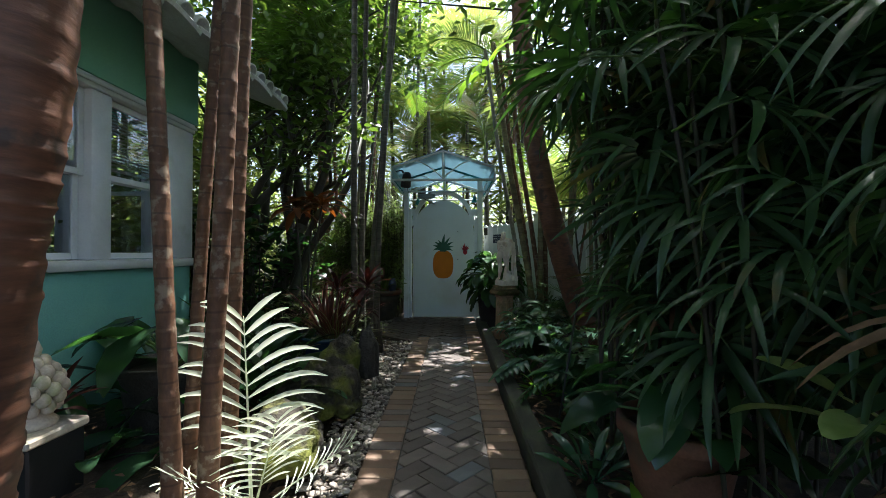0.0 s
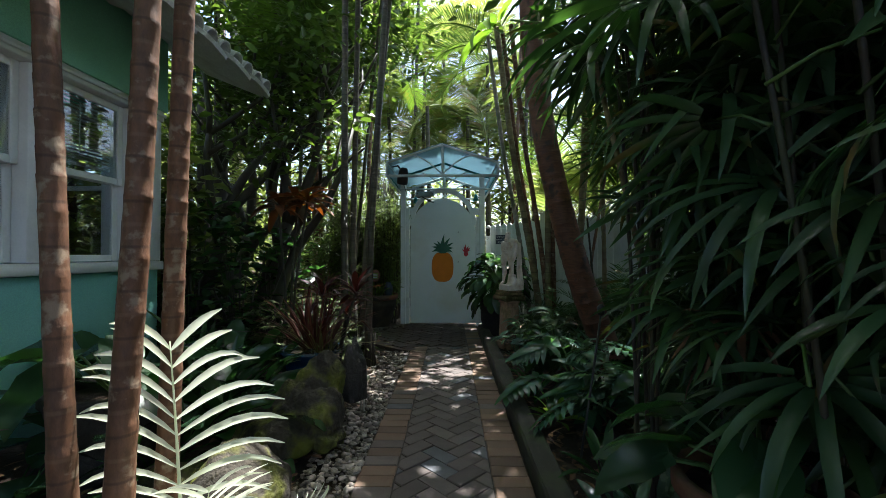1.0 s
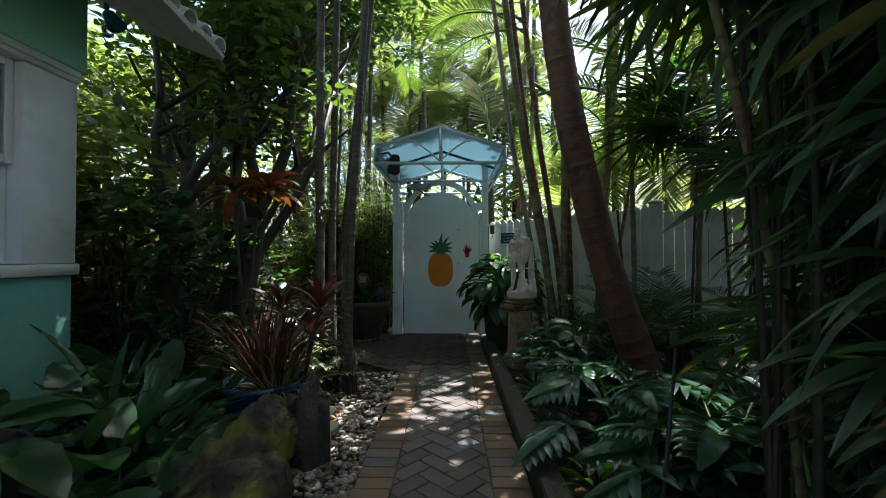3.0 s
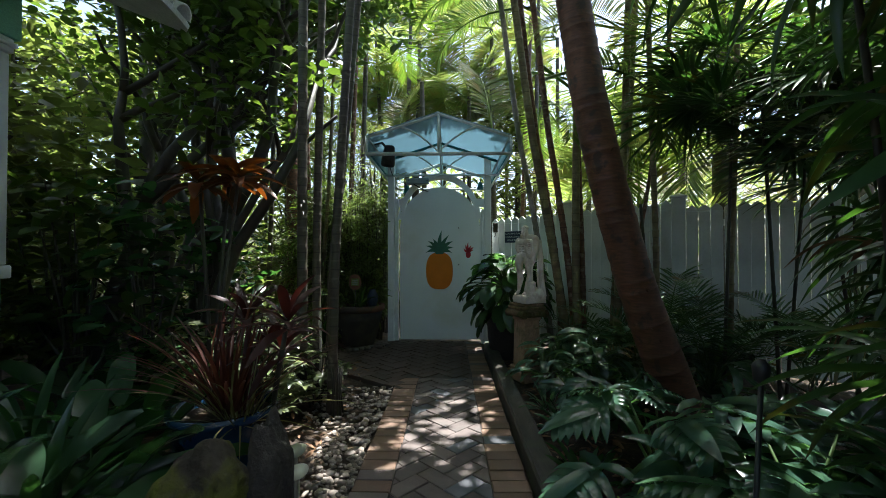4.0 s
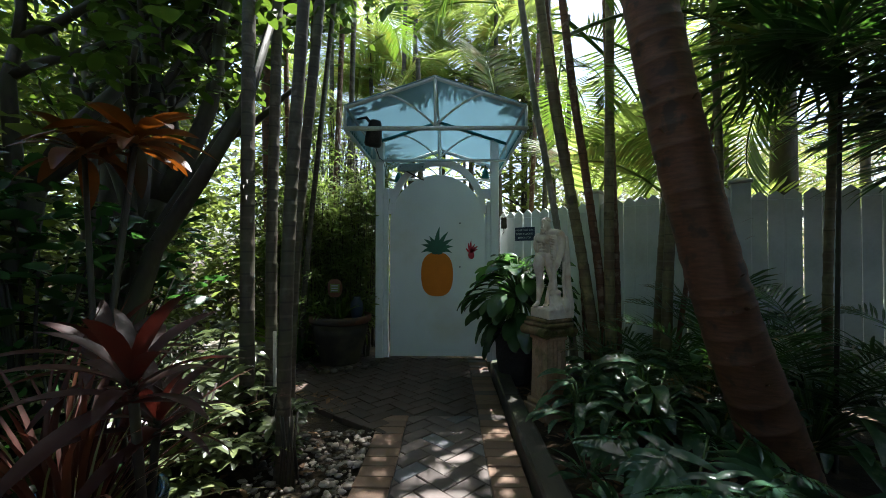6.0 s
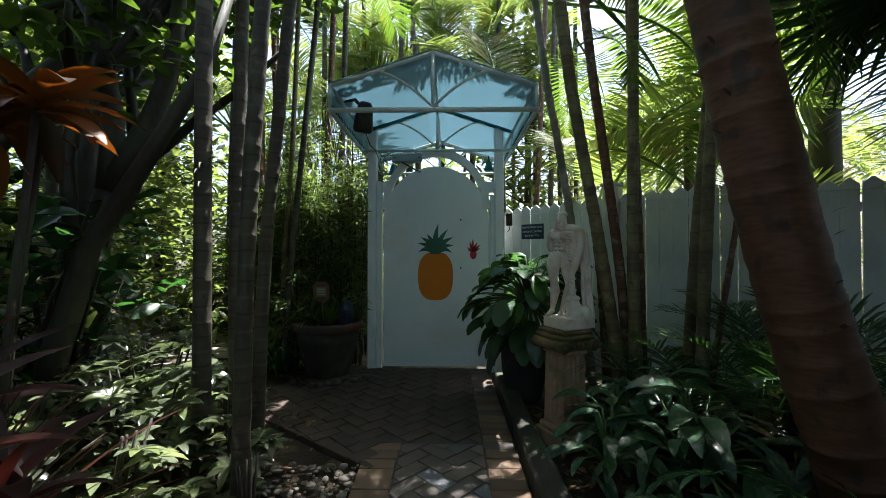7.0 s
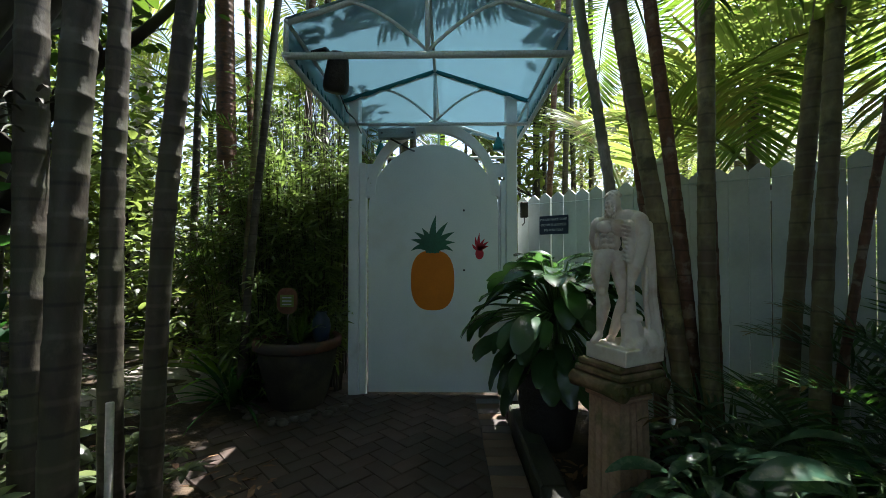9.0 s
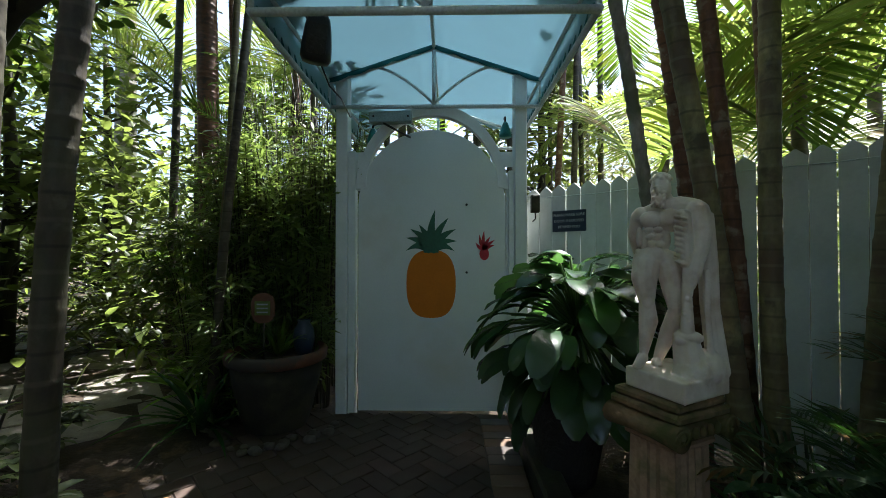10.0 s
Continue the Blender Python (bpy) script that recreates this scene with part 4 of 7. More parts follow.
def build_switch_box():
    b = thing("junction_box", (0.62, GY - 0.045, 1.53), "grey electrical junction box beside the gate post", "junction box")
    part("case", box(Mesh(), -0.03, 0.03, -0.025, 0.03, -0.065, 0.065, 0.006), M["concrete"], b, smooth=False)
    part("cover", box(Mesh(), -0.024, 0.024, -0.032, -0.0255, -0.055, 0.055, 0.003), M["concrete"], b, smooth=False)
    part("wire", tube(Mesh(), [(0.0, 0, -0.065), (0.0, -0.01, -0.11), (-0.02, 0.0, -0.13)], 0.005, 6), M["black"], b)


build_switch_box()

# ---------------------------------------------------------------- fence
F0, F1 = Vector((0.60, 7.42, 0)), Vector((2.27, 5.95, 0))
F_WAY = (F1 - F0).normalized()
F_TURN = math.degrees(math.atan2(F_WAY.y, F_WAY.x))
FENCE_H = 1.655


def build_fence(name, origin, turn, panels, first_post=True, rise=0.0):
    """Panels of pointed pickets between capped posts; rise: how far the tops climb in a metre."""
    f = thing(name, origin, "white vinyl picket fence with pointed tops and capped posts", "fence", turn=turn, kind="structure")
    pw, h = 0.1022, FENCE_H
    picket = plate(Mesh(), [(0.0015, 0.04), (pw - 0.0015, 0.04), (pw - 0.0015, h - 0.040), (pw / 2 + 0.006, h), (pw / 2 - 0.006, h), (0.0015, h - 0.040)], -0.011, 0.011).made("picket", M["fence"], False)
    rng = random.Random(4)

    def post(px, up):
        p = part("post", box(Mesh(), px, px + 0.13, -0.065, 0.065, -0.1, h + 0.075 + up, 0.005), M["fence"], f, smooth=False)
        mb = Mesh()
        box(mb, px - 0.014, px + 0.144, -0.079, 0.079, h + 0.078 + up, h + 0.103 + up, 0.005)
        tp = [(px, -0.065), (px + 0.13, -0.065), (px + 0.13, 0.065), (px, 0.065)]
        mb.add([(*q, h + 0.103 + up) for q in tp] + [(px + 0.065, 0, h + 0.135 + up)], [(0, 1, 4), (1, 2, 4), (2, 3, 4), (3, 0, 4)])
        part("cap", mb, M["fence"], p, smooth=False)
    x = 0.0
    for k, count in enumerate(panels):
        if k or first_post:
            post(x, x * rise)
            x += 0.132
        x0 = x
        for _ in range(count):
            put("picket", picket, f, pose(x, rng.uniform(-0.002, 0.002), x * rise + rng.uniform(-0.003, 0.003), 0, rng.uniform(-0.12, 0.12), 0))
            x += pw + rng.choice((0.001, 0.001, 0.002, 0.002, 0.006))
        for z in (0.32, h - 0.18):
            part("rail", box(Mesh(), x0 + 0.002, x - 0.004, 0.014, 0.052, z - 0.03 + x0 * rise, z + 0.03 + x0 * rise, 0.003), M["fence"], f, smooth=False)
        zc = h - 0.085 + 0.5 * (x0 + x) * rise
        part("cord", tube(Mesh(), [(x0, -0.016, zc), ((x0 + x) / 2, -0.017, zc - 0.012), (x, -0.016, zc)], 0.0035, 5), M["tube"], f)


build_fence("fence_1", (F0.x, F0.y, 0), F_TURN, (10, 10), False, 0.03)
build_fence("fence_2", (F1.x, F1.y, 0), -30.0, (17, 17, 17), True, 0.02)


def text_bar(name, words, size, mat, parent, m):
    cu = bpy.data.curves.new(name, "FONT")
    cu.body, cu.size, cu.align_x, cu.align_y, cu.extrude = words, size, "CENTER", "CENTER", 0.0008
    ob = new(name, cu)
    me = bpy.data.meshes.new_from_object(ob)
    bpy.data.objects.remove(ob)
    me.materials.clear()
    me.materials.append(mat)
    return put(name, me, parent, m)


def build_sign():
    c = F0 + F_WAY * 0.34
    s = thing("fence_sign", (c.x - 0.012, c.y - 0.014, 1.40), "small navy sign with white lettering on the fence", "sign", turn=F_TURN)
    part("board", box(Mesh(), -0.125, 0.125, -0.007, 0.001, -0.075, 0.075, 0.002), M["sign"], s, smooth=False)
    for k, words in enumerate(("PLEASE MAKE SURE", "DOOR IS LOCKED", "BEHIND YOU")):
        text_bar("lettering", words, 0.027, M["letter"], s, pose(0, -0.0085, 0.042 - 0.042 * k, 90, 0, 0))


build_sign()


# ---------------------------------------------------------------- statue
def build_statue():
    m = Mesh()

    def limb(pts, rs, sides=12):
        # rounded ends
        a, b = Vector(pts[0]), Vector(pts[-1])
        tube(m, pts, rs, sides)
        for c, r in ((a, rs[0]), (b, rs[-1])):
            blob(m, c, (r, r, r), 0, 0.0, 2)

    def ball(c, s):
        blob(m, c, s, 0, 0.0, 3)
    # x to the right seen from the front, y backwards, z up
    ball((-0.046, -0.004, 0.690), (0.037, 0.045, 0.050))        # skull
    for k in range(40):                                         # cap of curls
        a, u = 2.4 * k, (k + 0.5) / 40
        el = 1.5 - 1.05 * u
        ball((-0.044 + 0.040 * math.cos(a) * math.cos(el), 0.004 + 0.046 * math.sin(a) * math.cos(el), 0.702 + 0.044 * math.sin(el)), (0.0085, 0.0085, 0.0080))
    ball((-0.056, -0.044, 0.694), (0.020, 0.006, 0.0055))       # brow
    limb([(-0.058, -0.046, 0.692), (-0.060, -0.055, 0.672)], [0.0045, 0.0065], 8)
    ball((-0.040, -0.040, 0.674), (0.011, 0.010, 0.010))        # cheeks
    ball((-0.073, -0.034, 0.674), (0.009, 0.010, 0.010))
    ball((-0.057, -0.040, 0.645), (0.025, 0.018, 0.025))        # beard
    for k in range(16):
        ball((-0.057 + 0.021 * math.cos(k * 1.3), -0.052 + 0.006 * math.sin(k * 2.1), 0.660 - 0.0026 * k), (0.0065, 0.0070, 0.0080))
    limb([(-0.036, 0.010, 0.662), (-0.028, 0.014, 0.628)], [0.030, 0.040])
    ball((-0.036, 0.012, 0.585), (0.085, 0.046, 0.050))         # chest
    limb([(-0.108, 0.006, 0.606), (-0.050, 0.008, 0.626), (0.020, 0.006, 0.634), (0.062, 0.0, 0.628)], [0.022, 0.028, 0.030, 0.026])
    ball((-0.082, -0.032, 0.583), (0.038, 0.022, 0.029))        # breast muscles
    ball((-0.018, -0.034, 0.586), (0.040, 0.022, 0.030))
    ball((-0.116, 0.006, 0.598), (0.030, 0.034, 0.034))         # shoulders
    ball((0.068, -0.004, 0.614), (0.037, 0.038, 0.036))
    ball((-0.068, 0.008, 0.510), (0.057, 0.040, 0.055))         # waist
    for k, dz in enumerate((0.545, 0.521, 0.496)):
        ball((-0.088 + 0.003 * k, -0.033, dz), (0.016, 0.012, 0.0105))
        ball((-0.056 + 0.003 * k, -0.034, dz), (0.016, 0.012, 0.0105))
    ball((-0.122, -0.006, 0.520), (0.012, 0.026, 0.036))        # flank
    ball((-0.070, 0.008, 0.445), (0.076, 0.046, 0.040))         # hips
    ball((-0.075, -0.028, 0.462), (0.040, 0.016, 0.026))
    limb([(-0.126, -0.012, 0.468), (-0.098, -0.034, 0.440), (-0.076, -0.040, 0.425)], [0.012, 0.011, 0.010], 8)
    limb([(-0.126, 0.008, 0.595), (-0.142, 0.030, 0.530), (-0.128, 0.062, 0.470), (-0.09, 0.070, 0.45)], [0.027, 0.023, 0.021, 0.018])
    limb([(0.078, -0.014, 0.606), (0.088, -0.028, 0.535), (0.078, -0.040, 0.470), (0.066, -0.046, 0.435)], [0.036, 0.033, 0.028, 0.025])
    limb([(0.066, -0.046, 0.435), (0.056, -0.056, 0.392), (0.044, -0.062, 0.352)], [0.026, 0.024, 0.016])
    ball((0.040, -0.064, 0.334), (0.013, 0.013, 0.022))         # hand
    limb([(-0.098, -0.006, 0.432), (-0.106, -0.020, 0.372), (-0.098, -0.030, 0.300)], [0.050, 0.047, 0.031])
    ball((-0.096, -0.052, 0.292), (0.021, 0.014, 0.021))
    limb([(-0.097, -0.026, 0.285), (-0.092, -0.010, 0.222), (-0.108, -0.018, 0.116)], [0.029, 0.035, 0.018])
    limb([(-0.112, -0.020, 0.092), (-0.124, -0.040, 0.076), (-0.138, -0.062, 0.068)], [0.020, 0.018, 0.011], 10)
    limb([(-0.022, 0.012, 0.428), (-0.004, 0.004, 0.345), (0.006, 0.006, 0.268)], [0.048, 0.044, 0.031])
    limb([(0.006, 0.010, 0.262), (-0.020, 0.036, 0.180), (-0.055, 0.050, 0.085)], [0.030, 0.032, 0.020])
    ball((-0.064, 0.034, 0.066), (0.020, 0.042, 0.016))
    # hide draped over a club that stands on a rock
    limb([(0.022, -0.030, 0.585), (0.026, -0.046, 0.500), (0.030, -0.050, 0.430)], [0.030, 0.030, 0.022], 12)
    for k in range(9):
        limb([(-0.002, -0.056, 0.588 - 0.019 * k), (0.014, -0.074, 0.583 - 0.019 * k), (0.034, -0.066, 0.578 - 0.019 * k)], [0.005, 0.0065, 0.005], 8)
    limb([(0.034, -0.050, 0.420), (0.033, -0.056, 0.300), (0.034, -0.056, 0.200)], [0.016, 0.018, 0.024], 12)
    for k in range(5):
        ball((0.034 + 0.010 * math.sin(k * 2.2), -0.072, 0.310 - 0.024 * k), (0.010, 0.008, 0.009))
    for k, (x, y) in enumerate(((0.094, 0.012), (0.112, 0.020), (0.082, 0.022))):
        limb([(x, y, 0.590), (x + 0.012, y + 0.004, 0.42), (x + 0.018, y + 0.004, 0.27), (x + 0.034 + 0.006 * k, y, 0.06)], [0.019, 0.020, 0.018, 0.026], 10)
    limb([(0.100, -0.026, 0.400), (0.098, -0.034, 0.270), (0.108, -0.036, 0.130)], [0.010, 0.012, 0.012], 8)
    ball((0.036, -0.050, 0.180), (0.050, 0.034, 0.024))
    ball((0.014, -0.066, 0.170), (0.026, 0.020, 0.018))
    limb([(0.030, -0.040, 0.165), (0.040, -0.040, 0.100), (0.048, -0.044, 0.060)], [0.046, 0.054, 0.066], 10)
    ball((0.096, -0.016, 0.080), (0.060, 0.052, 0.062))
    box(m, -0.128, 0.128, -0.122, 0.122, -0.012, 0.056, 0.004, Matrix.Translation((0.0, 0.0, 0)) @ Matrix.Rotation(radians(51), 4, "Z"))
    ob = tagged(new("statue", m.made("statue", M["marble"])), "weathered cast marble statue of a leaning bearded figure on a pedestal", "statue")
    ob.matrix_basis = pose(0.772, 5.70, 0.7155, 0, 0, -25) @ Matrix.Diagonal((0.90, 1.0, 0.975, 1))
    rm = ob.modifiers.new("fused", "REMESH")
    rm.mode, rm.voxel_size, rm.use_smooth_shade = "VOXEL", 0.0030, True
    sm = ob.modifiers.new("worn", "SMOOTH")
    sm.factor, sm.iterations = 0.5, 1
    return ob


build_statue()


def build_pedestal():
    p = thing("pedestal", (0.745, 5.70, 0), "mossy terracotta stone pedestal with an ionic capital", "pedestal", turn=26)

    def slab(name, half, z0, z1, bev=0.006, mat="pedestal"):
        part(name, box(Mesh(), -half, half, -half, half, z0, z1, bev), M[mat], p, smooth=False)
    slab("base", 0.135, -0.03, 0.06)
    slab("base_moulding", 0.118, 0.062, 0.10, 0.014)
    mb = Mesh()
    n = 14
    vs, fs = [], []
    for z, s in ((0.10, 0.098), (0.54, 0.090)):
        for k in range(32):
            a = 2 * math.pi * k / 32
            c, sn = math.cos(a), math.sin(a)
            r = s / max(abs(c), abs(sn)) * (0.985 if k % 4 else 1.0)
            r = min(r, s * 1.32)
            fl = 0.006 if (k % 2) else 0.0
            vs.append(((r - fl) * c, (r - fl) * sn, z))
    fs = [(k, (k + 1) % 32, 32 + (k + 1) % 32, 32 + k) for k in range(32)] + [tuple(range(32))[::-1], tuple(range(32, 64))]
    part("shaft", mb.add(vs, fs), M["pedestal"], p, "fluted terracotta shaft", smooth=False)
    slab("neck", 0.100, 0.541, 0.566, 0.008)
    cap = part("capital", box(Mesh(), -0.118, 0.118, -0.118, 0.118, 0.568, 0.640, 0.022), M["capital"], p, smooth=False)
    for sx in (-1, 1):
        mb = Mesh()
        tube(mb, [(sx * 0.118, -0.135, 0.605), (sx * 0.118, -0.04, 0.605), (sx * 0.118, 0.04, 0.605), (sx * 0.118, 0.135, 0.605)], [0.040, 0.032, 0.032, 0.040], 18)
        for sy in (-1, 1):
            spiral = [(sx * 0.118 + sx * r * math.cos(a), sy * 0.137, 0.605 + r * math.sin(a)) for a, r in [(0.35 * i, 0.036 - 0.0018 * i) for i in range(18)]]
            tube(mb, spiral, 0.005, 6)
        part("volute", mb, M["capital"], cap, "scrolled volute")
    for k in range(-2, 3):
        for sy in (-1, 1):
            part("egg", blob(Mesh(), (k * 0.036, sy * 0.120, 0.606), (0.014, 0.010, 0.020), k, 0.0, 2), M["capital"], cap)
    slab("abacus", 0.132, 0.6425, 0.672, 0.010, "capital")
    slab("top_plate", 0.122, 0.674, 0.702, 0.008, "capital")


build_pedestal()


# ---------------------------------------------------------------- trunks
def ringed(pts, r0, r1, spacing, flare=0.0, bump=1.10, sides=12, seed=0):
    """A palm stem along pts with raised leaf-scar rings."""
    rng = random.Random(seed)
    pts = [Vector(p) for p in pts]
    lens = [0.0]
    for a, b in zip(pts, pts[1:]):
        lens.append(lens[-1] + (b - a).length)
    total = lens[-1]

    def at(s):
        for i in range(len(pts) - 1):
            if s <= lens[i + 1] or i == len(pts) - 2:
                t = (s - lens[i]) / max(1e-6, lens[i + 1] - lens[i])
                p0, p1 = pts[max(i - 1, 0)], pts[min(i + 2, len(pts) - 1)]
                a, b = pts[i], pts[i + 1]
                h = lambda q0, q1, q2, q3: 0.5 * (2 * q1 + (q2 - q0) * t + (2 * q0 - 5 * q1 + 4 * q2 - q3) * t * t + (3 * q1 - 3 * q2 + q3 - q0) * t ** 3)
                return h(p0, a, b, p1)
    line, rad = [], []
    s = 0.0
    while s < total:
        r = r0 + (r1 - r0) * s / total + flare * math.exp(-s * 3.0)
        gap = spacing * rng.uniform(0.75, 1.25) * (1 - 0.35 * s / total)
        for ds, k in ((0.0, bump), (0.006, bump * 1.01), (0.014, 1.0), (gap * 0.5, 0.985)):
            line.append(at(min(total, s + ds)))
            rad.append(r * k * rng.uniform(0.985, 1.015))
        s += gap
    return tube(Mesh(), line, rad, sides)


def cane(pts, r0, r1, mat, spacing=0.14, seed=0, label="slender ringed brown palm cane rising from the bed", sheath=False, bump=1.10):
    p = Vector(pts[0])
    t = thing("palm_cane", tuple(p), label, "palm", "palm canes")
    loc = [Vector(q) - p for q in pts]
    part("stem", ringed(loc, r0, r1, spacing, 0.012, bump if r0 < 0.035 else min(bump, 1.055), seed=seed), mat, t)
    if sheath:
        mb = Mesh()
        rng = random.Random(seed)
        for k in range(26):
            a = rng.uniform(0, 6.28)
            q = loc[1] + Vector((0, 0, 0.42 - 0.03 * (k % 5)))
            blade(mb, q + Vector((math.cos(a), math.sin(a), 0)) * r0, (math.cos(a) * 0.5, math.sin(a) * 0.5, 0.1), (0, 0, 1), rng.uniform(0.05, 0.13), 0.012, 1.8, 0.2, 4, "strap")
        part("dry_sheath", mb, M["bark"], t, "dry brown leaf sheath")
    return t


FROND_DATA = {}


def frond_data(kind, mat, n=3, **kw):
    if kind not in FROND_DATA:
        rows = []
        for k in range(n):
            rng = random.Random(hash_of(kind) + k)
            rows.append(frond(Mesh(), rng=rng, **kw).made("frond", M[mat]))
        FROND_DATA[kind] = rows
    return FROND_DATA[kind]


def hash_of(s):
    return sum(ord(c) * (i + 1) for i, c in enumerate(s))


# canes by the house corner
for i, (x, y, top, r, mat) in enumerate((
        (-1.12, 1.65, (-1.25, 1.65), 0.035, "cane"), (-1.00, 1.66, (-0.90, 1.68), 0.037, "cane"), (-1.30, 2.00, (-1.15, 2.02), 0.030, "cane"), (-1.14, 2.07, (-1.04, 2.05), 0.038, "cane"))):
    mx, my = (x + top[0]) / 2 + 0.008 * math.sin(i * 2.1), (y + top[1]) / 2
    cane([(x, y, -0.05), (x * 0.75 + top[0] * 0.25, y, 0.65), (mx, my, 1.3), (top[0], top[1], 2.6), (2.1 * top[0] - 1.1 * x, top[1], 5.4)], r, r * 0.85, M[mat], 0.15, 20 + i, bump=1.04)
# stout palm beside the camera's start
cane([(-1.02, 0.74, -0.05), (-0.965, 0.74, 0.5), (-0.89, 0.74, 1.1), (-0.815, 0.75, 1.8), (-0.77, 0.76, 4.2)], 0.105, 0.09, M["palm_trunk"], 0.07, 41, "stout russet palm trunk beside the path", bump=1.02)
# canes at the left of the path further on: places at the ground, 1.2, 2.5 and 7 m up
for i, (p0, p1, p2, p3, r, mat) in enumerate((
        ((-1.19, 5.03), (-1.193, 5.03), (-1.195, 5.03), (-1.20, 5.05), 0.041, "cane_pale"), ((-1.14, 5.26), (-1.15, 5.26), (-1.135, 5.28), (-1.06, 5.3), 0.036, "cane_pale"),
        ((-0.875, 4.78), (-0.85, 4.78), (-0.78, 4.79), (-0.52, 4.82), 0.035, "cane_pale"), ((-1.06, 5.31), (-1.01, 5.31), (-0.89, 5.31), (-0.48, 5.3), 0.036, "cane_pale"),
        ((-1.62, 7.03), (-1.53, 7.03), (-1.40, 7.03), (-0.95, 7.05), 0.030, "cane_pale"), ((-1.78, 7.38), (-1.74, 7.38), (-1.66, 7.38), (-1.5, 7.4), 0.027, "cane_green"))):
    cane([(*p0, -0.05), (*p1, 1.2), (*p2, 2.5), (*p3, 7.0)], r, r * 0.8, M[mat], 0.17, 50 + i, "grey ringed palm cane beside the gravel strip", sheath=i == 0, bump=1.045)
cane([(-2.76, 9.0, -0.05), (-2.78, 9.0, 1.5), (-2.82, 9.0, 2.7), (-2.95, 9.0, 8.5)], 0.12, 0.10, M["palm_trunk"], 0.09, 61, "russet palm trunk beyond the shrubs beside the gate", bump=1.02)
# thin canes far behind, left of the gate
rng = random.Random(77)
for i, (x, y, dx) in enumerate(((-1.75, 8.6, 0.15), (-1.55, 8.7, 0.1), (-0.95, 9.9, 0.12), (-2.5, 9.2, -0.15), (-1.35, 10.8, -0.2), (-3.2, 8.9, 0.1), (1.3, 9.6, 0.2), (1.62, 9.8, 0.1), (2.1, 10.6, -0.1))):
    cane([(x, y, -0.05), (x + dx * 0.5, y, 2.0), (x + dx, y, 4.0), (x + dx * 2.2, y, 9.5)], 0.045, 0.032, M["cane" if i % 3 == 0 else "cane_pale"], 0.2, 90 + i, "tall ringed palm cane behind the gate")
# canes by the fence: places at the ground, 1, 2 and 2.6 m up
for i, (p0, p1, p2, p3, r, mat) in enumerate((
        ((1.17, 6.36), (1.04, 6.33), (0.86, 6.25), (0.74, 6.20), 0.032, "bark_pale"), ((1.27, 6.34), (1.19, 6.28), (1.03, 6.20), (0.92, 6.15), 0.034, "cane"),
        ((1.26, 5.99), (1.10, 5.95), (0.92, 5.93), (0.82, 5.92), 0.044, "cane_green"), ((1.38, 6.16), (1.27, 6.10), (1.11, 6.02), (1.00, 5.95), 0.036, "cane"),
        ((1.31, 5.92), (1.30, 5.96), (1.31, 5.97), (1.32, 5.98), 0.042, "cane_green"), ((1.41, 6.06), (1.40, 6.08), (1.37, 6.08), (1.35, 6.08), 0.036, "cane"),
        ((1.66, 5.96), (1.70, 5.92), (1.75, 5.86), (1.79, 5.82), 0.042, "cane_green"), ((1.60, 5.70), (1.63, 5.69), (1.67, 5.67), (1.69, 5.66), 0.038, "cane_green"),
        ((1.64, 5.74), (1.78, 5.70), (1.93, 5.66), (2.02, 5.64), 0.018, "cane"), ((1.84, 5.42), (1.85, 5.42), (1.82, 5.40), (1.80, 5.4), 0.026, "cane_green"),
        ((2.35, 5.22), (2.37, 5.22), (2.40, 5.2), (2.42, 5.2), 0.026, "cane_green"))):
    end = (p3[0] + (p3[0] - p1[0]) * 0.75, p3[1] + (p3[1] - p1[1]) * 0.6)
    cane([(*p0, -0.05), (*p1, 1.0), (*p2, 2.0), (*p3, 2.6), (*end, 4.2)], r, r * 0.82, M[mat], 0.13, 130 + i, "green-grey ringed palm cane by the fence", bump=1.13)


def build_leaning_palm():
    t = thing("leaning_palm", (1.64, 4.58, 0), "russet palm trunk leaning towards the path", "palm")
    pts = [Vector(p) - Vector((1.64, 4.58, 0)) for p in ((1.64, 4.58, -0.08), (1.48, 4.57, 0.4), (1.33, 4.56, 0.8), (1.18, 4.54, 1.28), (1.02, 4.52, 1.9), (0.90, 4.50, 2.5), (0.80, 4.48, 3.3), (0.72, 4.47, 5.2))]
    part("trunk", ringed(pts, 0.132, 0.095, 0.11, 0.03, 1.010, 24, 5), M["palm_trunk"], t)
    fibre = Mesh()
    rg = random.Random(8)
    for k in range(60):
        s = rg.random()
        p = pts[0].lerp(pts[4], s)
        a = rg.uniform(0, 6.28)
        blade(fibre, p + Vector((math.cos(a), math.sin(a), 0)) * 0.135, (math.cos(a), math.sin(a), 0.6), (0, 0, 1), 0.05, 0.012, 0.8, 0.1, 3, "strap")
    part("loose_fibre", fibre, M["litter"], t, "loose dry fibre", kind="stuff")


build_leaning_palm()


# ---------------------------------------------------------------- plant makers
SUNNY = []          # (point, radius): where sunshine reaches through gaps in the crowns


def in_gap(p):
    for q, r in SUNNY:
        d = p - q
        along = d.dot(SUN_WAY)
        if along > 0.5:
            off = (d - SUN_WAY * along).length
            if off < r * 0.9 or (off < r * 1.25 and noise.noise(p * 5.0) < 0.1):
                return True
    return False


def mesh_in_gap(me, m, share=0.03):
    """Whether more than a share of a placed mesh lies in a gap."""
    n = len(me.vertices)
    step = max(1, n // 90)
    hit = sum(in_gap(m @ me.vertices[i].co) for i in range(0, n, step))
    return hit > share * n / step


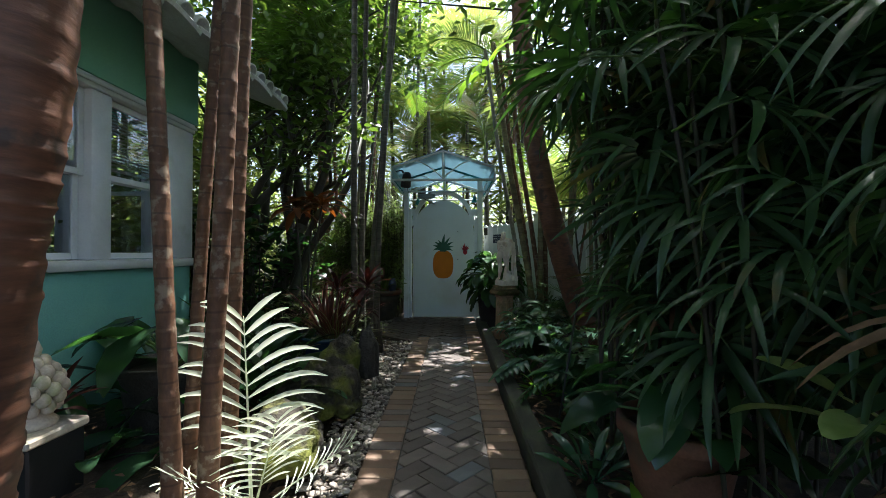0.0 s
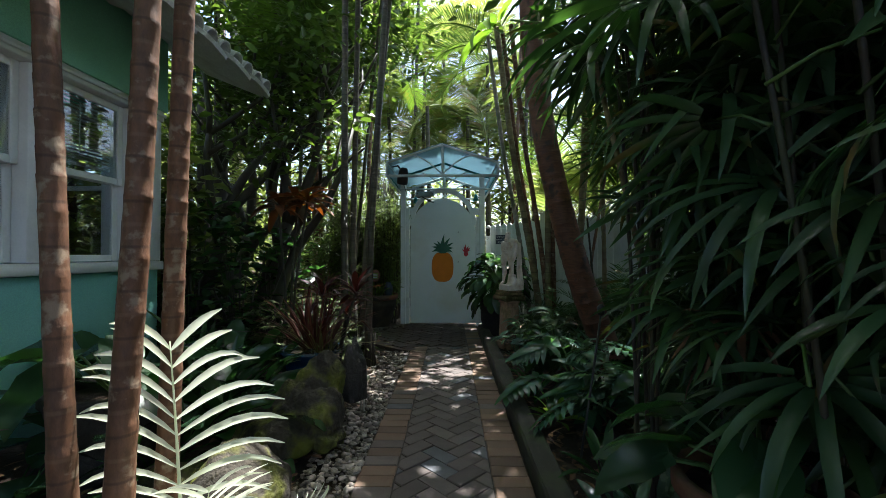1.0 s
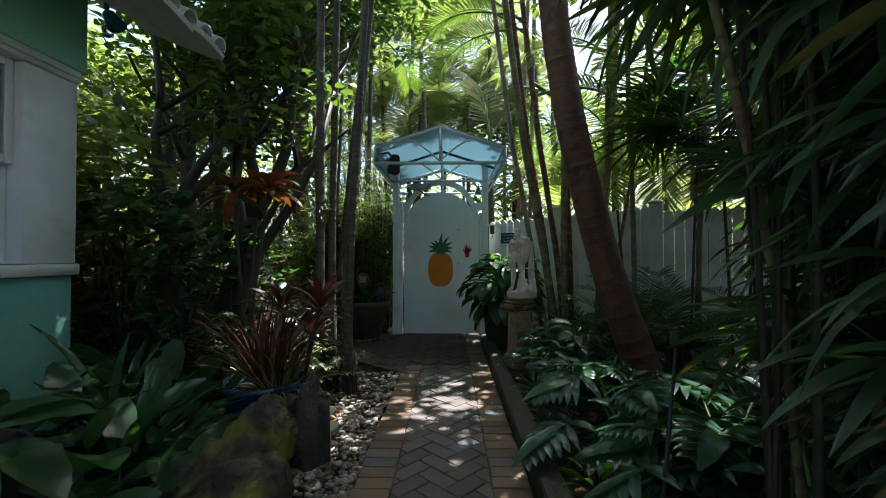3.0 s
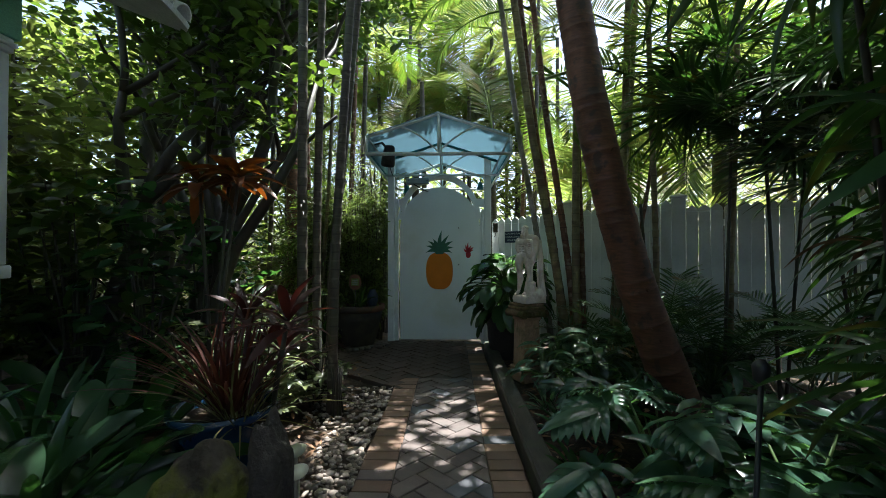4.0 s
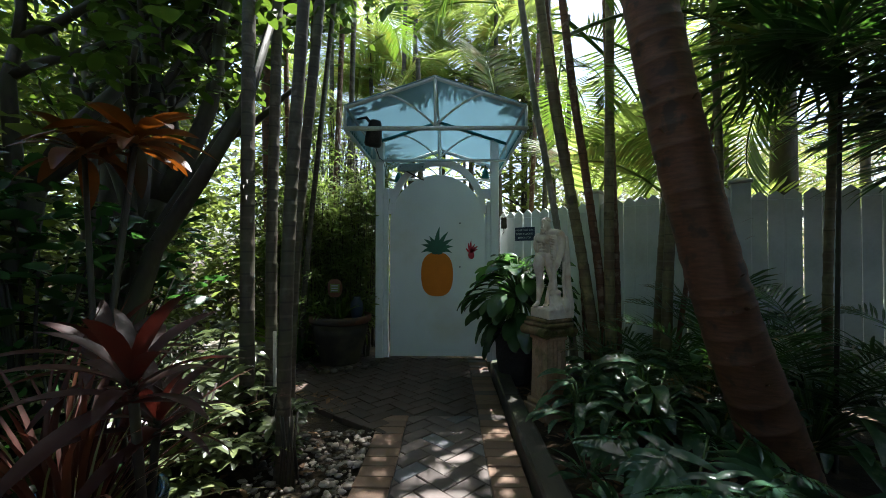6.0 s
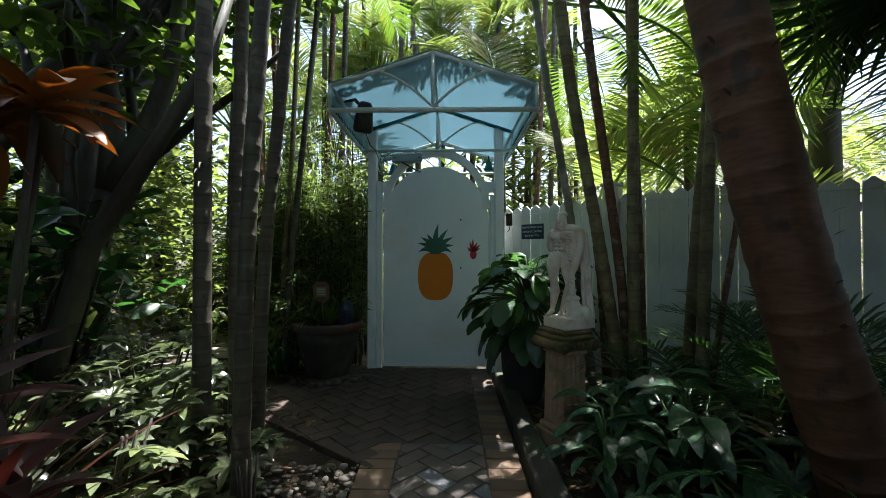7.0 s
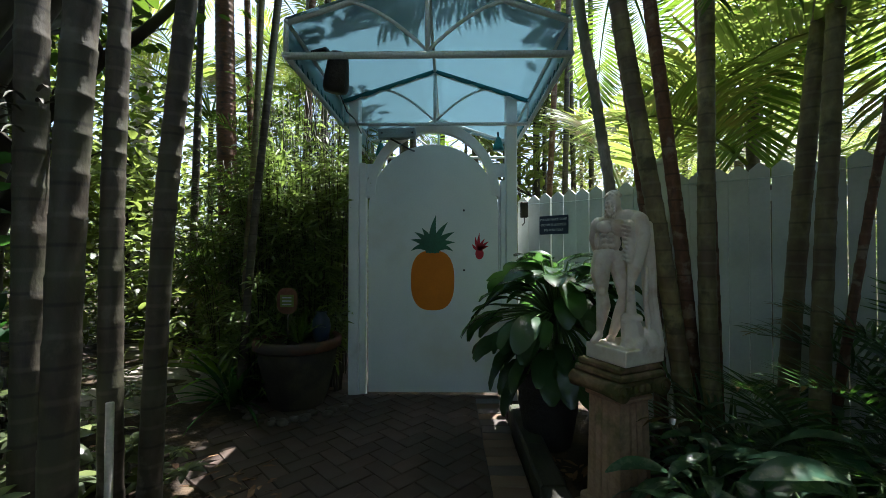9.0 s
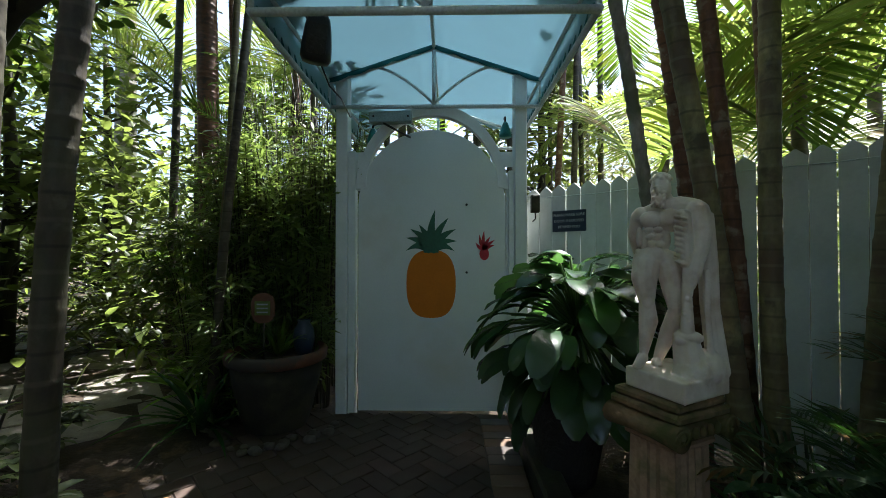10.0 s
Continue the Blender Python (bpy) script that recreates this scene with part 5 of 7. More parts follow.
def in_awning(me, m):
    """Whether a placed mesh would poke into the awning."""
    for i in range(0, len(me.vertices), 5):
        p = m @ me.vertices[i].co
        if -0.95 < p.x < 0.72 and 6.0 < p.y < 8.5 and 0.2 < p.z < 3.05:
            return True
    return False


def spans_gap(points):
    return any(in_gap(p) for p in points)


for q, r in (((-0.72, 1.5, 0.6), 0.58), ((-0.40, 1.4, 0.4), 0.36), ((0.10, 4.45, 0), 0.13), ((0.2, 4.75, 0), 0.11), ((-0.05, 4.65, 0), 0.15), ((0.05, 4.95, 0), 0.07), ((-0.12, 5.05, 0), 0.06), ((0.0, 4.85, 0), 0.06), ((0.30, 4.5, 0), 0.07), ((-0.1, 4.4, 0), 0.08), ((-0.42, 4.6, 0), 0.09), ((-0.62, 5.2, 0), 0.05), ((-0.1, 7.7, 3.4), 0.5), ((-0.30, 4.22, 0), 0.15), ((-0.1, 6.75, 2.6), 0.74), ((0.0, 7.9, 2.6), 0.72), ((-1.2, 7.5, 1.7), 0.34), ((-1.6, 7.8, 2.2), 0.3), ((2.4, 7.1, 2.6), 1.0), ((3.5, 6.4, 2.6), 0.9), ((2.2, 8.2, 2.8), 0.9), ((-1.1, 1.9, 1.2), 0.2), ((-0.85, 1.75, 0.7), 0.62), ((-0.6, 1.45, 0.6), 0.5), ((3.6, 11.0, 3.0), 1.2), ((-0.98, 3.70, 0.4), 0.07), ((-0.66, 3.5, 0.3), 0.08), ((-1.0, 1.95, 1.6), 0.15), ((-0.72, 3.75, 0.05), 0.10), ((-0.75, 4.3, 0), 0.14), ((-0.82, 4.75, 0.42), 0.12), ((0.98, 3.85, 0.6), 0.16), ((1.30, 3.45, 0.6), 0.20), ((0.70, 5.66, 1.35), 0.10),
             ((-1.45, 5.1, 0.7), 0.46), ((-1.2, 4.6, 0.6), 0.44), ((-1.0, 4.35, 0.5), 0.24), ((-1.7, 4.7, 0.6), 0.34), ((-1.8, 5.5, 0.8), 0.2), ((-2.6, 5.9, 0.9), 0.2), ((-3.0, 8.0, 0), 0.2), ((-2.9, 7.5, 0), 0.12), ((-3.4, 8.3, 0), 0.2), ((-3.9, 8.9, 1.0), 0.3), ((0.2, 2.2, 2.1), 0.28), ((2.2, 5.7, 3.0), 0.45), ((2.6, 6.6, 2.6), 0.5), ((-1.45, 7.5, 1.6), 0.32), ((-1.25, 7.8, 2.2), 0.35), ((-1.6, 8.1, 1.2), 0.3), ((-0.8, 3.6, 0.9), 0.10), ((-1.55, 2.25, 0.05), 0.12), ((-1.2, 4.2, 1.35), 0.18)):
    SUNNY.append((Vector(q), r))


def fan_palm(at, stems, seed, label, reach=0.42, fans=6, spread=0.45, mat="fan_leaf", height=1.6, lean=(0, 0), width=0.058, fingers=8, droop=1.15, stem_mat="bark", min_x=-99.0, low=0.55, dip=(0.3, 1.3)):
    rng = random.Random(seed)
    t = thing("fan_palm", at, label, "palm", "fan palms")
    data = [fan(Mesh(), reach, fingers, width, 230, droop, rng).made("fan_leaf", M[mat]) for _ in range(3)]
    for s in range(stems):
        bx, by = rng.uniform(-spread, spread) * 0.5, rng.uniform(-spread, spread) * 0.5
        h = height * rng.uniform(0.65, 1.1)
        tx, ty = bx + rng.uniform(-0.15, 0.15) + lean[0], by + rng.uniform(-0.15, 0.15) + lean[1]
        part("stem", ringed([(bx, by, -0.05), (bx * 0.5 + tx * 0.5, by * 0.5 + ty * 0.5, h * 0.5), (tx, ty, h)], 0.012, 0.010, 0.09, seed=s), M[stem_mat], t)
        for k in range(fans):
            a = rng.uniform(0, 2 * math.pi)
            z = h - rng.uniform(0, h * low) * (k / fans)
            q = Vector((bx, by, 0)).lerp(Vector((tx, ty, 0)), z / h)
            q.z = z
            up = rng.uniform(0.1, 0.9)
            way = Vector((math.cos(a), math.sin(a), up))
            ln = rng.uniform(0.22, 0.42)
            mid = q + way.normalized() * ln
            tip = mid + Vector((way.x, way.y, 0)) * 0.03
            wp = Vector((at[0], at[1], at[2])) + tip
            wide = Vector((way.x, way.y, 0)).normalized()
            if wp.x < min_x or spans_gap([wp, wp + wide * 0.2, wp + wide * 0.4]) or (abs(wp.x - 0.02) < 0.62 and wp.z < 2.3) or (wp.y > 2.4 and wp.x < 1.9 and 0.8 < wp.z < 1.9):
                continue
            p = part("stalk", tube(Mesh(), [q, q.lerp(mid, 0.5) + Vector((0, 0, 0.02)), tip], [0.006, 0.005, 0.004], 5), M["stalk"], t)
            put("fan_leaf", data[rng.randrange(3)], t, aim(tip, (way.x, way.y, up * 0.3 - rng.uniform(*dip)), rng.uniform(-0.5, 0.5), rng.uniform(0.8, 1.15)))
    return t


def feather_palm(at, crown_z, n, seed, label, mat="palm_leaf", length=1.5, kind="areca", drop=0.9, rise=(15, 75), stem=None, pairs=26, leaflet=0.42, width=0.035, name="areca_palm", keep=None, hang=0.5):
    """Fronds round a crown at crown_z above at."""
    rng = random.Random(seed)
    t = thing(name, at, label, "palm", "feather palms")
    data = frond_data("%s_%s" % (kind, mat), mat, 3, length=length, pairs=pairs, leaflet=leaflet, width=width, rise=60, droop=drop, hang=hang)
    if stem:
        part("trunk", ringed([(0, 0, -0.05), (stem[1] * 0.5, stem[2] * 0.5, crown_z * 0.5), (stem[1], stem[2], crown_z)], stem[0], stem[0] * 0.75, 0.16, 0.02, seed=seed), M["cane_pale"], t)
    ox, oy = (stem[1], stem[2]) if stem else (0, 0)
    for k in range(n):
        a = 360 * k / n + rng.uniform(-18, 18)
        lean = rng.uniform(*rise) - 60
        m = turned((ox + rng.uniform(-0.04, 0.04), oy + rng.uniform(-0.04, 0.04), crown_z + rng.uniform(-0.1, 0.1)), a, rng.uniform(0.8, 1.15), lean)
        o = Vector(at)
        mid = o + (m @ Vector((0, length * 0.45, length * 0.35)))
        pick = rng.choice(data)
        if in_awning(pick, Matrix.Translation(o) @ m) or (mid.z > 1.0 and mesh_in_gap(pick, Matrix.Translation(o) @ m)) or (keep and not keep(mid)):
            continue
        put("frond", pick, t, m)
    if not t.children:
        bpy.data.objects.remove(t)


def rosette(name, at, label, category, blades, length, width, mat, seed, rise=(25, 80), droop=0.8, shape="strap", fold=0.2, group="", spread=0.03, segs=6, each=True, kinds=4, stalk=0.0, cull=None, wave=0.0):
    """Leaves from one crown: every leaf a part, on a few shared shapes."""
    rng = random.Random(seed)
    t = thing(name, at, label, category, group)
    data = []
    for k in range(kinds):
        mb = Mesh()
        start = Vector((0, 0, 0))
        if stalk:
            tube(mb, [(0, 0, 0), (0, stalk * 0.5, stalk * 0.06), (0, stalk, 0.0)], [0.007, 0.005, 0.004], 5)
            start = Vector((0, stalk, 0))
        blade(mb, start, (0, 1, 0), (0, 0, 1), length * (0.85 + 0.1 * k), width * (0.9 + 0.07 * k), droop * (0.7 + 0.25 * k), fold, segs, shape, wave=wave)
        data.append(mb.made("leaf", M[mat]))
    for k in range(blades):
        a = k * 2.39996 + rng.uniform(-0.3, 0.3)
        u = (k + 0.5) / blades
        el = radians(rise[1] + (rise[0] - rise[1]) * u + rng.uniform(-8, 8))
        way = Vector((math.cos(a) * math.cos(el), math.sin(a) * math.cos(el), math.sin(el)))
        base = Vector((math.cos(a) * spread, math.sin(a) * spread, rng.uniform(0, 0.03)))
        put("leaf", rng.choice(data), t, aim(base, way, rng.uniform(-0.35, 0.35), rng.uniform(0.75, 1.12)))
    return t


def foliage(mb, centers, count, size, seed, leaf=(0.05, 0.025), shape="oval", segs=2, gap=True, flat=0.35, droop=0.4):
    """Leaves scattered through lumps; centers: (point, radius)."""
    rng = random.Random(seed)
    for c, r in centers:
        c = Vector(c)
        for _ in range(count):
            v = Vector((rng.gauss(0, 1), rng.gauss(0, 1), rng.gauss(0, 1))).normalized() * rng.random() ** 0.45
            p = c + Vector((v.x * r, v.y * r, v.z * r * 0.8))
            if gap and in_gap(p):
                continue
            d = Vector((rng.gauss(0, 1), rng.gauss(0, 1), rng.gauss(-0.1, flat)))
            s = rng.uniform(0.7, 1.25)
            blade(mb, p, d, Vector((rng.gauss(0, 0.4), rng.gauss(0, 0.4), 1)), leaf[0] * s, leaf[1] * s, droop, 0.12, segs, shape)
    return mb


def branches(mb, base, levels, seed, length, radius, spread=0.6, up=0.5, tips=None, way=None, split=3):
    """Limbs that fork; tips collects the ends."""
    rng = random.Random(seed)
    tips = [] if tips is None else tips

    def grow(p, d, ln, r, lv):
        pts, q, w = [p.copy()], p.copy(), d.copy()
        for k in range(5):
            w = (w + Vector((rng.gauss(0, 0.13), rng.gauss(0, 0.13), 0.04))).normalized()
            q = q + w * ln / 5
            pts.append(q.copy())
        tube(mb, pts, [r * (1 - 0.42 * i / 5) for i in range(6)], 9 if lv > 1 else 6)
        if lv <= 0:
            tips.append(q)
            return
        for k in range(split if lv > 1 else 2):
            nd = (w + Vector((rng.gauss(0, spread), rng.gauss(0, spread), rng.gauss(up, 0.35) * 0.6))).normalized()
            grow(pts[-1 - (k % 2)], nd, ln * rng.uniform(0.6, 0.85), r * 0.6, lv - 1)
    grow(Vector(base), Vector(way or (0, 0, 1)).normalized(), length, radius, levels)
    return tips


def umbrella_shrub(at, heads, seed, label, width=0.5, height=0.7, mat="schefflera", leaf=0.11):
    """Schefflera: stalks that end in wheels of seven leaflets."""
    rng = random.Random(seed)
    t = thing("umbrella_shrub", at, label, "shrub", "umbrella shrubs")
    wheel = []
    for k in range(3):
        mb = Mesh()
        for i in range(8):
            a = 2 * math.pi * i / 8 + rng.uniform(-0.15, 0.15)
            blade(mb, (0, 0, 0), (math.cos(a), math.sin(a), 0.15), (0, 0, 1), leaf * rng.uniform(0.8, 1.1), leaf * 0.36, 0.7, 0.15, 4, "lance")
        wheel.append(mb.made("leaf_wheel", M[mat]))
    for s in range(7):
        a = rng.uniform(0, 6.28)
        part("stem", tube(Mesh(), [(0.05 * math.cos(a), 0.05 * math.sin(a), -0.05), (width * 0.3 * math.cos(a), width * 0.3 * math.sin(a), height * 0.4), (width * 0.5 * math.cos(a), width * 0.5 * math.sin(a), height * 0.8)], [0.010, 0.008, 0.005], 6), M["bark"], t)
    for k in range(heads):
        a, r = rng.uniform(0, 6.28), math.sqrt(rng.random())
        z = height * (0.25 + 0.75 * rng.random()) * (1.05 - 0.35 * r)
        put("leaf_wheel", rng.choice(wheel), t, Matrix.Translation((width * r * math.cos(a), width * r * math.sin(a), z)) @ Matrix.Rotation(rng.uniform(0, 6.28), 4, "Z") @ Matrix.Rotation(rng.uniform(-0.5, 0.5), 4, "X") @ Matrix.Scale(rng.uniform(0.75, 1.2), 4))
    return t


def aroid(at, leaves, seed, label, size=0.36, mat="aroid", lobed=True, reach=0.45, name="philodendron", rise=(20, 75), face=None, category="plant"):
    """Large lobed or heart leaves on long stalks."""
    rng = random.Random(seed)
    t = thing(name, at, label, category, "leafy plants")
    data = []
    for k in range(3):
        mb = Mesh()
        if lobed == "lance":
            blade(mb, (0, 0, 0), (0, 1, 0.15), (0, 0, 1), size * 1.1, size * (0.30 + 0.03 * k), 0.9 + 0.25 * k, 0.14, 8, "lance", wave=0.04)
        elif lobed == "oval":
            blade(mb, (0, 0, 0), (0, 1, 0.15), (0, 0, 1), size, size * (0.44 + 0.03 * k), 0.7 + 0.25 * k, 0.10, 8, "oval", wave=0.05)
        elif lobed:
            n = 8
            blade(mb, (0, -0.02, 0), (0, 1, 0.1), (0, 0, 1), size, size * 0.20, 0.5, 0.1, 6, "lance")
            for i in range(n):
                tt = i / (n - 1)
                y = size * (0.02 + 0.66 * tt)
                z = 0.006 - 0.10 * size * tt * tt
                ln = size * (0.50 - 0.26 * tt) * rng.uniform(0.9, 1.1)
                for sd in (-1, 1):
                    blade(mb, (0, y, z), (sd, 0.35 + 0.6 * tt - (0.5 if i == 0 else 0), 0.12), (0, 0, 1), ln, size * 0.125, 0.8, 0.14, 5, "strap", wave=0.10)
        else:
            blade(mb, (0, 0, 0), (0, 1, 0.1), (0, 0, 1), size, size * 0.62, 0.7, 0.12, 7, "heart", wave=0.05)
            for sd in (-1, 1):
                blade(mb, (0, size * 0.1, 0.004), (sd * 0.5, -0.8, 0.05), (0, 0, 1), size * 0.28, size * 0.25, 0.3, 0.05, 3, "oval")
        data.append(mb.made("leaf", M[mat]))
    for k in range(leaves):
        a = k * 2.39996 + rng.uniform(-0.4, 0.4) if face is None else rng.uniform(*face)
        el = radians(rng.uniform(*rise))
        ln = reach * rng.uniform(0.6, 1.1)
        d = Vector((math.cos(a) * math.cos(el), math.sin(a) * math.cos(el), math.sin(el)))
        tip = d * ln
        part("stalk", tube(Mesh(), [(0, 0, 0), d * ln * 0.55 + Vector((0, 0, 0.03)), tip], [0.009, 0.007, 0.005], 6), M["stalk"], t)
        put("leaf", rng.choice(data), t, aim(tip, (math.cos(a), math.sin(a), rng.uniform(-0.7, 0.15) if lobed not in ("oval", "lance") else 0.5 * math.sin(el) - rng.uniform(0.1, 0.8)), rng.uniform(-0.4, 0.4), rng.uniform(0.7, 1.15)))
    return t


# ---------------------------------------------------------------- left of the path
def build_finial():
    f = thing("finial_pillar", (-1.96, 1.87, 0), "cream cast stone artichoke finial on a black pillar", "garden ornament")
    part("pillar", box(Mesh(), -0.14, 0.14, -0.14, 0.14, -0.05, 0.30, 0.008), M["black"], f, "black painted pillar", smooth=False)
    part("plate", box(Mesh(), -0.155, 0.155, -0.155, 0.155, 0.302, 0.345, 0.01), M["cream"], f, smooth=False)
    part("foot", lathe(Mesh(), [(0.10, 0.346), (0.105, 0.365), (0.07, 0.40), (0.075, 0.425), (0.06, 0.43)], 24), M["cream"], f)
    art = Mesh()
    blob(art, (0, 0, 0.54), (0.095, 0.095, 0.125), 0, 0.0, 3)
    for ring in range(6):
        z = 0.44 + ring * 0.04
        rr = 0.105 * math.sin(math.pi * (0.28 + ring * 0.12)) + 0.01
        for k in range(9):
            a = 2 * math.pi * (k + 0.5 * (ring % 2)) / 9
            blob(art, (rr * math.cos(a), rr * math.sin(a), z), (0.030, 0.030, 0.036), k, 0.0, 2)
    part("artichoke", art, M["cream"], f)
    part("tip", lathe(Mesh(), [(0.035, 0.665), (0.045, 0.70), (0.03, 0.74), (0.012, 0.78), (0.004, 0.80)], 16), M["cream"], f)


build_finial()


def pot(name, at, profile, mat, label, category="pot", sides=36, soil_r=None, soil_z=None):
    t = thing(name, at, label, category, "plant pots")
    part("body", lathe(Mesh(), profile, sides), M[mat], t)
    if soil_r:
        part("potting_soil", lathe(Mesh(), [(soil_r, soil_z - 0.03), (soil_r, soil_z)], sides), M["soil"], t)
    return t


pot("blue_pot", (-1.16, 3.85, 0), [(0.13, -0.02), (0.16, 0.0), (0.22, 0.15), (0.245, 0.28), (0.25, 0.345), (0.268, 0.355), (0.268, 0.385), (0.245, 0.392), (0.23, 0.38), (0.228, 0.31)], "blue_glaze", "deep blue glazed pot holding bronze strap-leaved plants", soil_r=0.228, soil_z=0.33)
pot("dark_pot", (-1.80, 2.62, 0), [(0.17, -0.02), (0.2, 0.0), (0.25, 0.2), (0.28, 0.40), (0.30, 0.42), (0.30, 0.46), (0.27, 0.465), (0.26, 0.40)], "rock_dark", "dark weathered pot with broad leaved plant", soil_r=0.26, soil_z=0.41)
pot("terracotta_pot", (0.98, 1.78, 0), [(0.14, -0.02), (0.15, 0.0), (0.20, 0.25), (0.23, 0.38), (0.25, 0.385), (0.25, 0.44), (0.22, 0.445), (0.21, 0.38)], "terracotta", "weathered terracotta pot under arching leaves", soil_r=0.21, soil_z=0.39)


def build_planter():
    p = thing("planter", (-1.19, 7.10, 0), "large round stained concrete planter with a terracotta rim", "planter", turn=8)
    part("body", lathe(Mesh(), [(0.195, -0.02), (0.205, 0.02), (0.225, 0.07), (0.285, 0.32), (0.303, 0.43)], 44), M["concrete"], p)
    part("rim", lathe(Mesh(), [(0.303, 0.431), (0.330, 0.445), (0.336, 0.50), (0.322, 0.516), (0.290, 0.51), (0.285, 0.45)], 44), M["stained_rim"], p, "chipped terracotta rim")
    part("potting_soil", lathe(Mesh(), [(0.287, 0.43), (0.287, 0.465)], 44), M["soil"], p)


build_planter()


def build_plaque():
    d = thing("plaque", (-1.19, 6.88, 0.47), "small terracotta plaque on a stake in the planter", "plaque")
    out = [(0.075 * (1 if math.cos(a) > 0 else -1) * abs(math.cos(a)) ** 0.7, 0.35 + 0.095 * (1 if math.sin(a) > 0 else -1) * abs(math.sin(a)) ** 0.8) for a in [2 * math.pi * i / 32 for i in range(32)]]
    part("disc", plate(Mesh(), out, -0.008, 0.008), M["terracotta"], d, smooth=False)
    part("panel", box(Mesh(), -0.05, 0.05, -0.0125, -0.0085, 0.305, 0.395, 0.001), M["shrub"], d, "green painted panel", smooth=False)
    for z in (0.375, 0.35, 0.325):
        part("writing_bar", box(Mesh(), -0.035, 0.035, -0.0145, -0.013, z - 0.005, z + 0.004, 0), M["letter"], d, smooth=False)
    part("stake", tube(Mesh(), [(0, 0.012, -0.05), (0, 0.012, 0.30)], 0.006, 6), M["bark"], d)


build_plaque()


def build_rocks():
    r = thing("boulder", (-0.88, 2.85, 0), "large mossy boulder with a sloping back beside the pebble strip", "rock")
    mb = Mesh()
    for k in range(9):
        u = k / 8
        blob(mb, (0.08 - 0.42 * u, 0.28 - 0.22 * u, 0.30 - 0.24 * u), (0.11, 0.10, 0.22 - 0.10 * u), 3 + k, 0.30, 3, 1.7, -0.05)
    blob(mb, (0.04, 0.12, 0.12), (0.16, 0.18, 0.22), 5, 0.30, 4, 1.7, -0.05)
    blob(mb, (0.13, 0.10, 0.16), (0.10, 0.13, 0.18), 6, 0.25, 4, 1.7, -0.05)
    blob(mb, (-0.12, 0.00, 0.08), (0.22, 0.22, 0.16), 9, 0.2, 4, 1.5, -0.05)
    rg = random.Random(12)
    for k in range(20):
        a, u = rg.uniform(0, 6.28), rg.random()
        blob(mb, (-0.05 + 0.2 * math.cos(a) * (1 - 0.5 * u), 0.10 + 0.18 * math.sin(a) * (1 - 0.5 * u), 0.05 + 0.2 * u), (rg.uniform(0.04, 0.10), rg.uniform(0.05, 0.11), rg.uniform(0.03, 0.08)), 40 + k, 0.45, 3, 2.4)
    ob = part("stone", mb, M["rock"], r)
    rm = ob.modifiers.new("fused", "REMESH")
    rm.mode, rm.voxel_size, rm.use_smooth_shade = "VOXEL", 0.010, True
    crag = bpy.data.textures.new("crag", "CLOUDS")
    crag.noise_scale, crag.noise_depth = 0.09, 4
    dm = ob.modifiers.new("worn", "DISPLACE")
    dm.texture, dm.strength, dm.mid_level = crag, 0.05, 0.5
    s = thing("standing_stone", (-0.655, 3.22, 0), "dark upright garden stone beside the pebbles", "rock")
    mb = Mesh()
    blob(mb, (0, 0, 0.24), (0.085, 0.10, 0.34), 8, 0.22, 4, 1.8, -0.05)
    part("stone", mb, M["rock_dark"], s)
    s = thing("boulder", (-0.90, 2.18, 0), "low rounded mossy stone in the bed", "rock")
    part("stone", blob(Mesh(), (0, 0, 0.10), (0.22, 0.24, 0.24), 11, 0.28, 4, 1.6, -0.05), M["rock"], s)
    s = thing("boulder", (-1.30, 2.35, 0), "low rounded mossy stone in the bed", "rock")
    part("stone", blob(Mesh(), (0, 0, 0.04), (0.2, 0.18, 0.14), 14, 0.28, 3, 1.6, -0.05), M["rock"], s)
    for k in range(22):
        a = radians(190 + 165 * k / 21 + rg.uniform(-4, 4))
        d, q = 0.33 + rg.uniform(0.0, 0.12), rg.uniform(0.022, 0.045)
        s = thing("cobble", (-1.19 + d * math.cos(a), 7.10 + d * math.sin(a), 0), "rounded cobble at the foot of the planter", "rock", "cobbles")
        part("stone", blob(Mesh(), (0, 0, q * 0.4), (q, q * 0.8, q * 0.62), 20 + k, 0.35, 2, 1.5), M["cobble"], s)
    v = thing("blue_vase", (-1.02, 7.14, 0.455), "dark blue glazed vase among the planter's leaves", "vase")
    part("body", lathe(Mesh(), [(0.04, 0.0), (0.06, 0.05), (0.075, 0.12), (0.065, 0.19), (0.04, 0.23), (0.045, 0.25), (0.03, 0.25), (0.028, 0.20)], 28), M["sign"], v)


build_rocks()

# seedling palm by the path; its near-white leaflets stand in for sun glare
FROND_DATA["seedling"] = []
for k in range(3):
    FROND_DATA["seedling"].append(frond(Mesh(), 0.96, 12, 0.31, 0.028, 84, 0.30, random.Random(60 + k), 0.22, 0.16, 0.85, gap_segs=6).made("frond", M["sun_glare_palm"]))
seed_palm = thing("seedling_palm", (-0.88, 1.84, 0), "young feather palm by the path, sun glare put into its pale fronds", "palm")
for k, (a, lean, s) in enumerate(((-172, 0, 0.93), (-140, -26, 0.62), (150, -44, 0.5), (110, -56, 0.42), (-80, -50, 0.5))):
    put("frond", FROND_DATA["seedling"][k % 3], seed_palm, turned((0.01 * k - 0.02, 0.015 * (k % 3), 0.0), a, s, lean))

